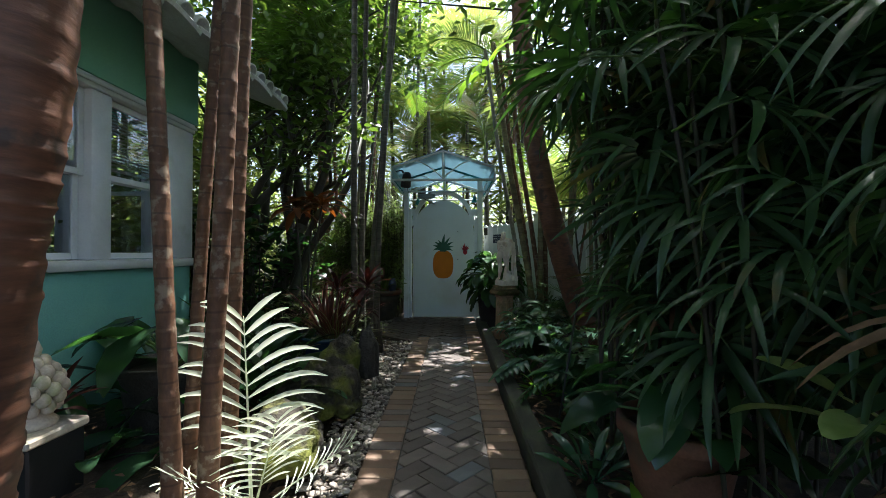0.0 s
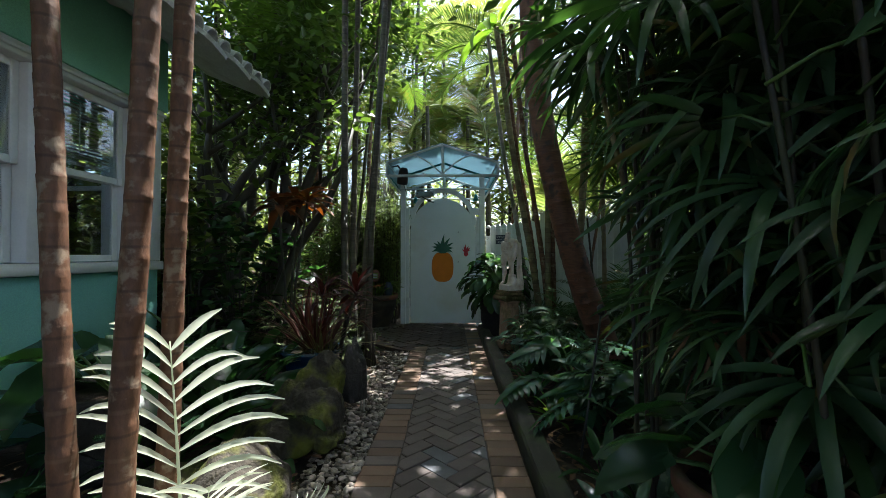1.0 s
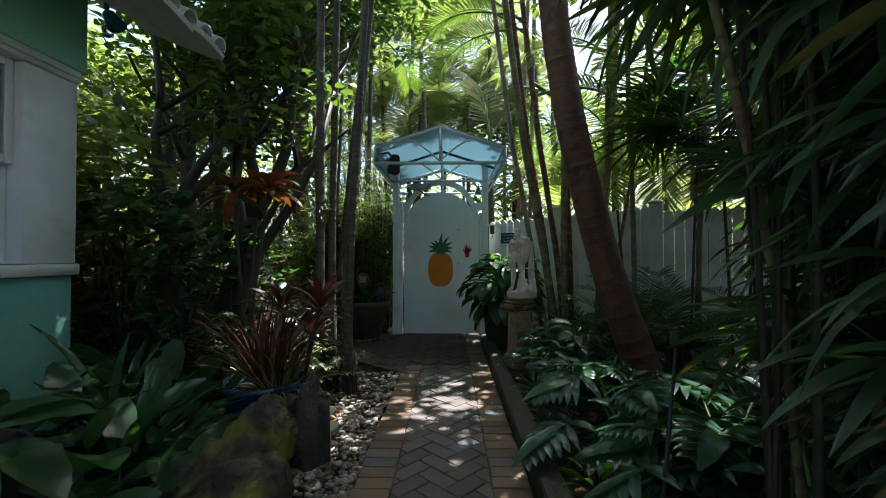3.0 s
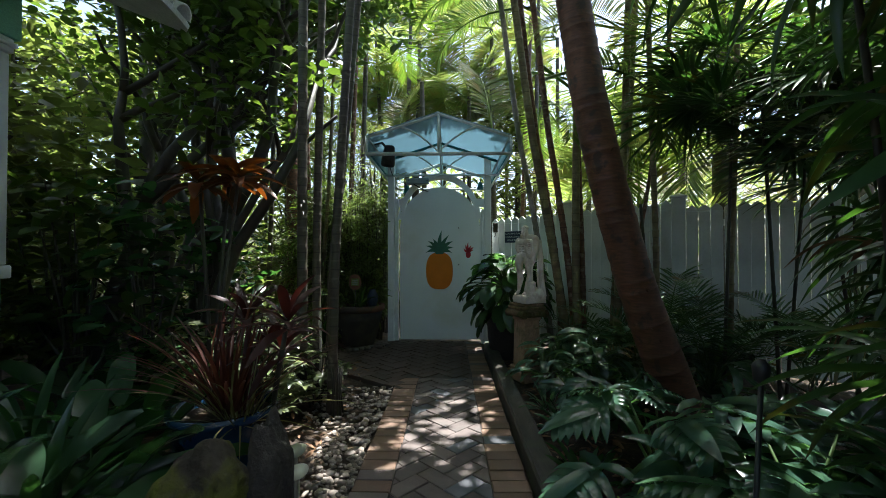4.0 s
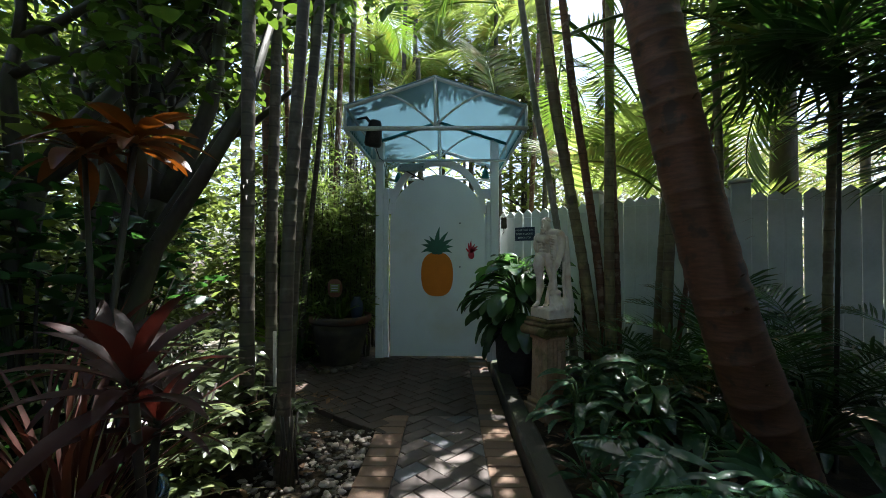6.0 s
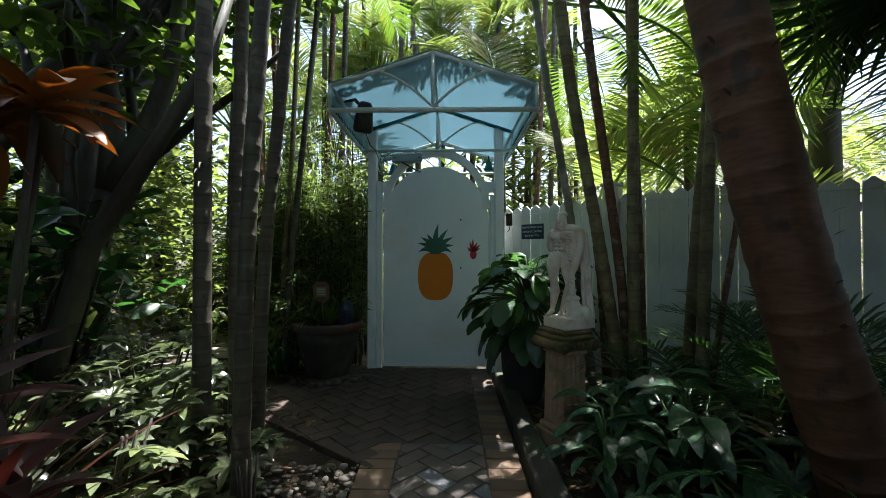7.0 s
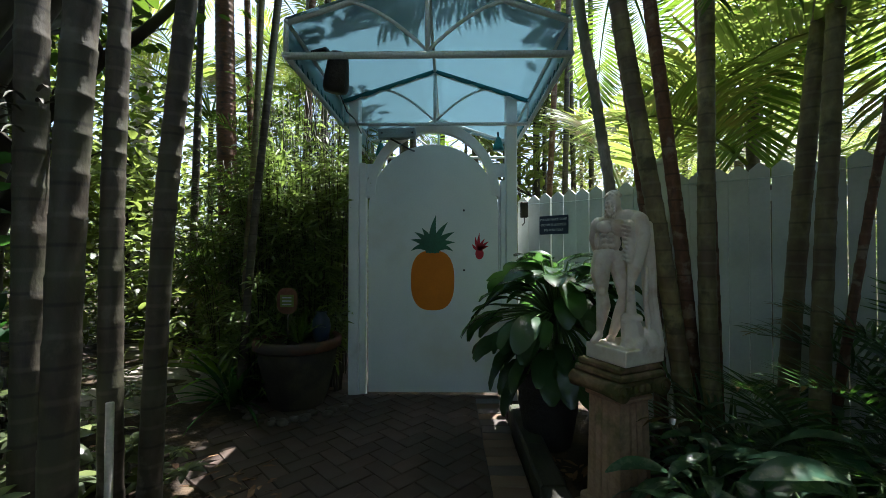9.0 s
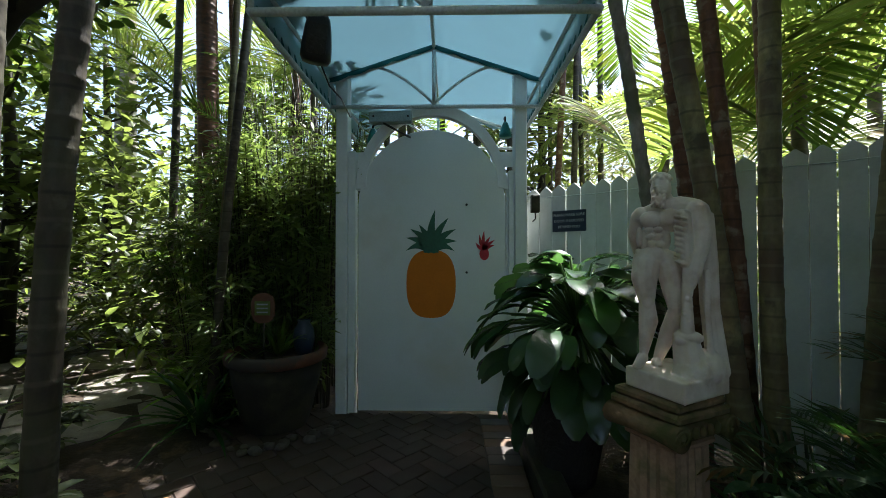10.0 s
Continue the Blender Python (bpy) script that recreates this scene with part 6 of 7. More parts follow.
# the bed by the house
aroid((-1.80, 2.62, 0.41), 11, 31, "broad leaved plant with dark glossy leaves in a pot", 0.36, "dark_leaf", False, 0.35, "broadleaf_plant")
rosette("strap_plant", (-1.62, 3.30, 0.02), "clump of long arching green leaves below the window", "plant", 26, 0.62, 0.06, "dark_leaf", 5, (20, 80), 0.7, "lance", group="leafy plants")
rosette("strap_plant", (-1.95, 3.65, 0.02), "clump of long arching green leaves below the window", "plant", 24, 0.75, 0.06, "dark_leaf", 6, (20, 80), 0.7, "lance", group="leafy plants")
for k, (x, y, s, n, mt) in enumerate(((-1.52, 2.55, 0.34, 10, "dark_leaf"), (-1.35, 2.95, 0.34, 12, "dark_leaf"), (-1.75, 3.10, 0.40, 12, "dark_leaf"), (-1.50, 3.45, 0.38, 12, "dark_leaf"), (-1.95, 2.2, 0.3, 8, "dark_leaf"), (-2.2, 3.1, 0.42, 10, "dark_leaf"), (-1.75, 3.9, 0.36, 10, "dark_leaf"), (-2.2, 4.3, 0.4, 12, "dark_leaf"), (-2.5, 4.8, 0.4, 12, "dark_leaf"))):
    rosette("broadleaf_clump", (x, y, 0.02), "clump of broad glossy dark green leaves in the bed", "plant", n + 8, s, s * 0.38, mt, 70 + k, (4, 62), 1.05, "oval", 0.1, "broadleaf clumps", 0.05, 7, stalk=s * 0.8, wave=0.03)
rosette("bromeliad", (-2.0, 2.0, 0.35), "red tinted bromeliad beside the finial", "plant", 14, 0.3, 0.05, "wine", 12, (20, 70), 0.5)
# bronze tuft and wine cordyline
rosette("bronze_tuft", (-1.14, 3.86, 0.33), "bronze red strap-leaved plant growing in the blue pot", "plant", 95, 0.60, 0.017, "bronze", 13, (38, 88), 0.7, "strap", 0.2, "", 0.07)
rosette("grass_tuft", (-1.02, 3.72, 0.33), "thin pale grassy blades spilling from the blue pot", "plant", 50, 0.48, 0.009, "grass", 14, (10, 80), 1.0, "strap", 0.1, "", 0.06)


def cordyline(at, heads, seed, mat, label, leaf=0.34, width=0.055, blades=16, name="cordyline", steep=72, fall=80):
    t = thing(name, at, label, "plant", "cordylines")
    rng = random.Random(seed)
    data = [blade(Mesh(), (0, 0, 0), (0, 1, 0), (0, 0, 1), leaf * (0.85 + 0.12 * k), width, 0.9 + 0.3 * k, 0.15, 7, "lance").made("leaf", M[mat]) for k in range(3)]
    for hx, hy, hz in heads:
        part("stem", tube(Mesh(), [(0, 0, -0.03), (hx * 0.35, hy * 0.35, hz * 0.5), (hx, hy, hz)], [0.016, 0.013, 0.011], 8), M["bark"], t)
        for k in range(blades):
            a = k * 2.39996
            u = k / blades
            el = radians(steep - fall * u)
            put("leaf", rng.choice(data), t, aim((hx, hy, hz - 0.06 * u), (math.cos(a) * math.cos(el), math.sin(a) * math.cos(el), math.sin(el)), rng.uniform(-0.3, 0.3), rng.uniform(0.8, 1.15)))
    return t


cordyline((-0.98, 3.95, 0.02), ((0.26, -0.40, 0.86), (0.12, -0.12, 0.66), (-0.12, -0.02, 0.80)), 15, "wine", "dark wine red cordyline leaning over the pebbles", 0.27, 0.045, 17)
cordyline((-1.60, 4.48, 0.02), ((0.20, -0.05, 1.68), (-0.14, 0.06, 1.66), (0.02, 0.16, 1.72)), 16, "orange_leaf", "tall bromeliad-like plant with orange and red leaves", 0.34, 0.075, 15, "orange_ti_plant", 38, 52)
for k, (x, y, n, w, h) in enumerate(((-1.28, 4.55, 56, 0.32, 0.66), (-1.48, 5.0, 70, 0.38, 0.76), (-1.05, 4.95, 22, 0.22, 0.42), (-1.75, 5.45, 56, 0.42, 0.80), (-1.38, 5.62, 18, 0.24, 0.4), (-2.3, 5.4, 50, 0.5, 0.85), (-2.9, 5.9, 40, 0.5, 0.8), (-1.75, 4.6, 54, 0.38, 0.78), (-2.5, 6.4, 36, 0.45, 0.6))):
    umbrella_shrub((x, y, 0), n, 40 + k, "umbrella shrub with wheels of pale sunlit leaflets", w, h)
um = umbrella_shrub((-0.83, 4.75, 0), 5, 55, "small umbrella plant tied to a stake by the pebbles", 0.09, 0.42, leaf=0.10)
part("stake", tube(Mesh(), [(-0.03, 0.02, -0.05), (-0.05, 0.04, 0.5)], 0.009, 8), M["stake"], um, "pale wooden stake")
part("stake", tube(Mesh(), [(-0.25, 0.42, -0.05), (-0.27, 0.45, 0.68)], 0.012, 8), M["stake"], um, "pale wooden stake")
for k, (x, y) in enumerate(((-0.672, 3.52), (-0.64, 3.46))):
    fl = thing("fungus", (x, y, 0.0), "pale cream bracket fungus by the boulder", "fungus", "fungi")
    part("stem", tube(Mesh(), [(0, 0, -0.02), (0.004, 0, 0.30 if k == 0 else 0.24)], 0.007, 8), M["stake"], fl)
    part("cap", lathe(Mesh(), [(0.008, 0), (0.045, 0.006), (0.05, 0.014), (0.03, 0.026), (0.005, 0.030)], 18), M["white_petal"], fl, m=pose(0, 0, 0.295 if k == 0 else 0.235, 12, -8, 0))

# shrubs behind the planter: many arching twigs with narrow leaves
def twig_shrub(at, w, h, twigs, mat, seed, leaf=0.13, gap=True):
    s = thing("fine_leaved_shrub", at, "tall fine-leaved shrub with narrow dark leaves beside the gate", "shrub", "fine-leaved shrubs")
    wood, lf = Mesh(), Mesh()
    rng = random.Random(seed)
    o = Vector(at)
    for j in range(int(twigs * 0.58)):
        a, r = rng.uniform(0, 6.28), math.sqrt(rng.random())
        z = h * (0.12 + 0.88 * rng.random() ** 0.8)
        foot = Vector((0.06 * math.cos(a), 0.06 * math.sin(a), -0.05))
        top = Vector((w * r * math.cos(a), w * r * math.sin(a), z))
        mid = foot.lerp(top, 0.55) + Vector((0, 0, 0.22 * z))
        line = [foot, mid, top, top + Vector((math.cos(a) * 0.12, math.sin(a) * 0.12, -0.07))]
        if j % 3 == 0:
            tube(wood, line, [0.006, 0.004, 0.003, 0.002], 4)
        else:
            tube(wood, line[1:], [0.003, 0.0025, 0.002], 4)
        for k in range(20):
            u = rng.random()
            p = (mid.lerp(top, u * 1.5) if u < 0.66 else top.lerp(line[3], (u - 0.66) * 3)) + Vector((rng.gauss(0, 0.03), rng.gauss(0, 0.03), rng.gauss(0, 0.03)))
            if gap and in_gap(p + o):
                continue
            g = rng.uniform(0.7, 1.25)
            blade(lf, p, (rng.gauss(0, 1) + math.cos(a) * 0.4, rng.gauss(0, 1) + math.sin(a) * 0.4, rng.gauss(-0.1, 0.45)), (rng.gauss(0, 0.4), rng.gauss(0, 0.4), 1), leaf * g, leaf * 0.17 * g, 0.6, 0.12, 3, "lance")
    part("wood", wood, M["bark"], s)
    part("foliage", lf, M[mat], s)


for k, (x, y, w, h, n, mt) in enumerate(((-1.02, 7.52, 0.24, 2.2, 130, "shrub"), (-1.30, 7.60, 0.32, 2.3, 150, "shrub"), (-1.62, 7.65, 0.36, 2.2, 120, "shrub"), (-1.95, 7.95, 0.40, 2.1, 140, "shrub"), (-1.45, 8.10, 0.40, 2.9, 170, "shrub"),
                                         (-1.02, 8.05, 0.30, 2.6, 130, "shrub"), (-1.55, 7.25, 0.28, 1.0, 110, "shrub"), (-1.16, 7.42, 0.22, 1.5, 110, "shrub"), (-2.3, 8.5, 0.5, 2.3, 150, "palm_leaf"), (-1.8, 8.8, 0.5, 3.2, 150, "palm_leaf"), (-1.15, 7.9, 0.34, 3.1, 150, "shrub"), (-1.6, 8.0, 0.45, 3.0, 150, "shrub"), (-2.1, 7.7, 0.4, 1.6, 120, "palm_leaf"))):
    twig_shrub((x, y, 0), w, h, n, mt, 400 + k)
for k, (x, y, z, n) in enumerate(((-1.9, 8.4, 1.9, 10), (-1.0, 8.7, 2.6, 10), (-2.6, 8.7, 1.2, 9))):
    feather_palm((x, y, 0), z, n, 420 + k, "feathery green palm above the shrubs beside the gate", "palm_leaf", 1.0, "fine", 1.0, (0, 75), None, 34, 0.26, 0.014, "feather_palm")
rosette("spider_clump", (-1.62, 6.95, 0.02), "clump of dark arching leaves beside the planter", "plant", 34, 0.5, 0.035, "dark_leaf", 21, (10, 75), 0.9)
rosette("spider_clump", (-1.19, 7.12, 0.46), "arching green leaves growing in the planter", "plant", 30, 0.36, 0.022, "palm_leaf", 22, (25, 85), 0.8)
rosette("lime_clump", (-2.0, 7.55, 0.02), "yellow-green arching leaves beside the side walk", "plant", 20, 0.55, 0.06, "lime", 23, (15, 75), 0.9, "lance")


def broadleaf_tree(at, seed, label, levels=3, length=1.5, radius=0.11, leaf=(0.13, 0.075), count=46, lump=0.55, way=(0.1, 0, 1), mat="broad", bark="bark", keep=None):
    t = thing("broadleaf_tree", at, label, "tree", "trees")
    wood = Mesh()
    tips = branches(wood, (0, 0, -0.1), levels, seed, length, radius, 0.55, 0.5, way=way)
    part("trunk", wood, M[bark], t)
    rng = random.Random(seed)
    o = Vector(at)
    lf = Mesh()
    for q in tips:
        if keep and not keep(q + o):
            continue
        for _ in range(count):
            v = Vector((rng.gauss(0, 1), rng.gauss(0, 1), rng.gauss(0, 0.8))) * lump * 0.55
            p = q + v
            if in_gap(p + o) or (keep and not keep(p + o)):
                continue
            s = rng.uniform(0.7, 1.3)
            blade(lf, p, (rng.gauss(0, 1), rng.gauss(0, 1), rng.gauss(-0.25, 0.4)), (rng.gauss(0, 0.4), rng.gauss(0, 0.4), 1), leaf[0] * s, leaf[1] * s, 0.5, 0.15, 4, "oval")
    part("crown", lf, M[mat], t)
    return t


broadleaf_tree((-2.35, 5.35, 0), 4, "spreading tree with a forked trunk and glossy leaves", 3, 1.7, 0.12, (0.115, 0.066), 112, 0.6, (0.12, 0.0, 1), keep=lambda p: p.x < -1.15 or p.z > 3.6)
broadleaf_tree((-2.75, 4.9, 0), 9, "spreading tree with a forked trunk and glossy leaves", 3, 1.75, 0.10, (0.115, 0.066), 112, 0.6, (-0.05, 0.05, 1), keep=lambda p: p.x < -1.15 or p.z > 3.6)
broadleaf_tree((-3.3, 6.2, 0), 12, "leaning dark-barked tree over the side walk", 3, 1.6, 0.13, (0.115, 0.066), 70, 0.6, (0.30, 0.2, 0.85), keep=lambda p: p.x < -1.15 or p.z > 3.6)
for k, (x, y, h, r) in enumerate(((-2.75, 4.75, 1.7, 0.45), (-2.3, 4.85, 1.6, 0.4), (-3.2, 5.0, 1.9, 0.5), (-2.15, 5.25, 1.4, 0.35))):
    s = thing("broadleaf_shrub", (x, y, 0), "tall dark broad-leaved shrub beside the house corner", "shrub", "broadleaf shrubs")
    wood, rg = Mesh(), random.Random(600 + k)
    lumps = []
    for j in range(16):
        a, q = rg.uniform(0, 6.28), rg.uniform(0.1, 1.0) * r
        c = Vector((q * math.cos(a), q * math.sin(a), h * (0.2 + 0.8 * j / 15)))
        tube(wood, [(0.03 * math.cos(a), 0.03 * math.sin(a), -0.05), c * 0.5 + Vector((0, 0, 0.1)), c], [0.014, 0.010, 0.004], 5)
        lumps.append((c, 0.30))
    part("wood", wood, M["bark"], s)
    part("foliage", foliage(Mesh(), lumps, 15, 1.0, 620 + k, (0.15, 0.075), "oval", 4), M["dark_leaf" if k % 2 else "broad"], s)
t = thing("smooth_palm", (-6.0, 11.7, 0), "pale smooth palm trunk beside the side walk", "palm")
part("trunk", ringed([(0, 0, -0.05), (0.03, 0, 2.5), (0.0, 0, 9.0)], 0.18, 0.15, 0.2, 0.05, 1.02, seed=3), M["bark_pale"], t)
lean_tree = thing("leaning_tree", (-2.05, 5.12, 0), "low tree with dark leaning limbs behind the canes", "tree", "trees")
for pts, rr in ((((0, 0, -0.1), (0.05, -0.02, 0.6), (0.30, -0.09, 1.2), (0.60, -0.12, 1.62), (0.80, 0.0, 2.1), (0.92, 0.12, 2.75)), (0.075, 0.065, 0.05, 0.042, 0.036, 0.022)),
                (((0.05, -0.02, 0.6), (0.10, 0.1, 1.2), (0.36, 0.22, 1.75), (0.62, 0.25, 2.15), (0.70, 0.4, 2.7)), (0.045, 0.04, 0.032, 0.026, 0.014)),
                (((0.10, 0.05, 1.0), (-0.1, 0.2, 1.7), (-0.05, 0.3, 2.4), (-0.2, 0.4, 3.1)), (0.04, 0.034, 0.028, 0.016))):
    part("limb", tube(Mesh(), pts, rr, 10), M["bark"], lean_tree)
part("crown", foliage(Mesh(), (((0.92, 0.14, 2.75), 0.32), ((0.70, 0.42, 2.7), 0.34), ((0.45, 0.5, 2.45), 0.30), ((0.30, 0.3, 2.9), 0.36), ((-0.2, 0.4, 3.0), 0.4), ((0.6, 0.2, 2.3), 0.22), ((0.0, 0.2, 2.4), 0.3)), 26, 1.0, 77, (0.12, 0.065), "oval", 4, gap=False), M["broad"], lean_tree)

# ---------------------------------------------------------------- right of the path
def thicket(at, stems, seed, half, heights, reach=0.42, gap=0.135, width=0.036):
    """A dense clump of lady palms: cane stems with drooping fans all the way up."""
    rng = random.Random(seed)
    t = thing("fan_palm", at, "dark clump of fan palms crowding the path", "palm", "fan palms")
    o = Vector(at)
    data = [fan(Mesh(), reach, (10, 9, 12)[k], width, (225, 200, 250)[k], (1.25, 1.0, 1.5)[k], rng).made("fan_leaf", M["fan_leaf"]) for k in range(3)]
    dry = fan(Mesh(), reach * 0.9, 7, width * 0.8, 150, 2.0, rng).made("dry_fan_leaf", M["litter"])

    def clear(p):
        if p.z > 1.95:
            return p.x > 0.30 and not (p.y > 3.3 and p.x < 1.2)
        if p.y > 2.75:
            return p.x > 1.12 + (p.y - 2.75) * 0.55
        return p.x > (0.90 if p.y > 2.1 else 0.66 if p.z > 0.9 else 0.85)
    for s in range(stems):
        b = Vector((rng.uniform(-half[0], half[0]), rng.uniform(-half[1], half[1]), -0.05))
        h = rng.uniform(*heights)
        e = b + Vector((rng.uniform(-0.28, 0.14), rng.uniform(-0.15, 0.15), h))
        part("stem", ringed([b, b.lerp(e, 0.5) + Vector((0.03, 0, 0)), e], 0.0095, 0.008, 0.10, bump=1.04, sides=7, seed=s), M["bark"], t)
        z, a = h, rng.uniform(0, 6.28)
        while z > 0.55:
            a += 2.4 + rng.uniform(-0.4, 0.4)
            q = b.lerp(e, z / h)
            up = rng.uniform(0.15, 0.9)
            way = Vector((math.cos(a), math.sin(a), up))
            flat = Vector((way.x, way.y, 0)).normalized()
            tip = q + way.normalized() * rng.uniform(0.20, 0.40)
            z -= gap * rng.uniform(0.7, 1.3)
            if not all(clear(o + tip + flat * d) for d in (-0.1, 0.15, 0.30)) or spans_gap([o + tip, o + tip + flat * 0.25]):
                continue
            part("stalk", tube(Mesh(), [q, q.lerp(tip, 0.5) + Vector((0, 0, 0.02)), tip], [0.006, 0.005, 0.004], 4), M["stalk"], t)
            old = z < 1.1 and rng.random() < 0.14
            put("dry_fan_leaf" if old else "fan_leaf", dry if old else data[rng.randrange(3)], t, aim(tip, (way.x, way.y, up * 0.3 - rng.uniform(0.2, 1.1)), rng.uniform(-0.5, 0.5), rng.uniform(0.8, 1.2)))


for k, (x, y, n, hx, hy, h0, h1) in enumerate(((1.35, 0.75, 9, 0.35, 0.40, 1.3, 2.5), (1.30, 1.60, 11, 0.35, 0.45, 1.5, 2.7), (1.40, 2.40, 11, 0.35, 0.40, 1.6, 2.8), (2.05, 1.10, 8, 0.35, 0.5, 1.8, 3.0),
                                              (2.05, 2.10, 9, 0.35, 0.5, 1.8, 3.1), (1.95, 2.95, 8, 0.4, 0.3, 1.7, 3.0), (2.75, 2.4, 8, 0.4, 0.6, 1.8, 3.0), (0.92, 2.36, 6, 0.14, 0.20, 2.5, 3.1), (2.5, 3.3, 6, 0.35, 0.3, 1.6, 2.8))):
    thicket((x, y, 0), n, 101 + k, (hx, hy), (h0, h1))
# taller fan palms in front of the fence
for k, (x, y, h, dx) in enumerate(((1.66, 5.05, 2.25, -0.06), (2.25, 4.55, 2.3, 0.0), (2.75, 4.5, 2.4, -0.05), (3.2, 5.0, 2.7, 0.0), (2.05, 4.85, 2.4, 0.05), (2.5, 4.85, 2.75, 0.0))):
    fan_palm((x, y, 0), 1, 120 + k, "tall dark fan palm in front of the fence", 0.56, 15, 0.02, height=h, lean=(dx, 0), width=0.030, fingers=24, droop=0.32, min_x=1.35, low=0.18, dip=(0.1, 0.8))
lime = thing("fan_palm", (1.05, 2.5, 0), "fan palm with one bright sunlit lime blade over the path", "palm", "fan palms")
part("stem", ringed([(0, 0, -0.05), (-0.1, -0.02, 1.0), (-0.35, -0.05, 2.1)], 0.014, 0.012, 0.09), M["cane_green"], lime)
part("stalk", tube(Mesh(), [(-0.35, -0.05, 2.1), (-0.6, -0.12, 2.25), (-0.78, -0.2, 2.22)], 0.005, 5), M["stalk"], lime)
# lime in place of fan_leaf: sun on this blade put into its colour
part("fan_leaf", fan(Mesh(), 0.30, 8, 0.055, 200, 0.9, random.Random(3)), M["lime"], lime, "lime green blade, lightened to look sunlit", m=aim((-0.82, -0.12, 2.24), (-0.5, -0.35, -0.5), 0.3))

aroid((0.98, 1.78, 0.39), 20, 201, "broad heart-leaved plant in the terracotta pot", 0.30, "dark_leaf", False, 0.32, "broadleaf_plant", (-8, 60))
aroid((1.3, 1.25, 0.05), 7, 202, "broad dark leaves beside the path", 0.34, "dark_leaf", False, 0.45, "broadleaf_plant", (20, 70))
cane = rosette("dumb_cane", (1.13, 1.04, 0.69), "dumb cane with cream-green variegated leaves", "plant", 9, 0.26, 0.12, "variegated", 25, (-5, 32), 0.7, "oval", 0.12, "", 0.02, 8, stalk=0.12)
part("stem", ringed([(0, 0, -0.71), (0.015, 0.01, -0.35), (0, 0, 0.03)], 0.016, 0.013, 0.05), M["cane_green"], cane)
for k, (x, y, s, n) in enumerate(((1.02, 3.72, 0.50, 14), (1.38, 3.35, 0.56, 14), (1.18, 2.95, 0.46, 12), (1.75, 3.6, 0.54, 13), (0.92, 4.22, 0.28, 10))):
    aroid((x, y, 0.05), n, 210 + k, "philodendron with large deeply lobed leaves", s, "aroid", True, 0.45)
for k, (x, y, s, n) in enumerate(((1.18, 5.05, 0.32, 26), (1.55, 5.15, 0.36, 28), (0.98, 5.40, 0.26, 22), (1.32, 5.5, 0.32, 24), (1.95, 4.85, 0.34, 24), (0.80, 5.12, 0.22, 16), (1.12, 5.75, 0.26, 22), (1.6, 5.55, 0.3, 22), (2.1, 5.2, 0.3, 20))):
    aroid((x, y, 0.12), int(n * 1.7), 230 + k, "low clump of silvery speckled pointed leaves", s * 0.76, "speckled", "lance", s * 1.15, "aglaonema", (10, 85))
for k, (x, y) in enumerate(((0.74, 4.35), (0.72, 4.75), (0.72, 3.3), (0.78, 2.55), (0.70, 2.05), (0.85, 2.2), (0.76, 1.5), (0.66, 3.75))):
    rosette("low_plant", (x, y, 0.02), "low green plant at the edge of the bed", "plant", 16, 0.2, 0.045, ("aroid", "speckled", "lime", "dark_leaf")[k % 4], 250 + k, (5, 75), 0.6, "lance", 0.12, "low plants", 0.03, 5, stalk=0.05)
for k, (x, y, z) in enumerate(((1.75, 5.25, 0.2), (2.1, 5.0, 0.25), (1.5, 5.6, 0.15), (2.5, 4.6, 0.3), (2.0, 5.55, 0.3))):
    feather_palm((x, y, 0), z, 9, 260 + k, "small feather palm before the fence", "fan_leaf", 0.8, "small", 1.0, (20, 75), None, 22, 0.2, 0.016, "feather_palm")
aroid((0.66, 6.42, 0.77), 190, 27, "peace lily with broad glossy drooping leaves by the gate", 0.26, "lily", "oval", 0.36, "peace_lily", (-55, 88))
pot("glazed_pot", (0.62, 6.46, 0), [(0.12, -0.02), (0.14, 0.0), (0.18, 0.22), (0.19, 0.48), (0.20, 0.52), (0.17, 0.525), (0.165, 0.46)], "rock_dark", "dark glazed pot holding a peace lily", soil_r=0.165, soil_z=0.50)
st = thing("garden_stake", (0.80, 2.85, 0), "thin black garden light stake leaning in the bed", "stake")
part("rod", tube(Mesh(), [(-0.10, -0.12, -0.05), (0.02, 0.0, 0.45), (0.10, 0.08, 0.80)], 0.007, 8), M["black"], st)
part("head", lathe(Mesh(), [(0.008, 0), (0.02, 0.01), (0.024, 0.05), (0.01, 0.07)], 14), M["black"], st, m=pose(0.10, 0.08, 0.79))


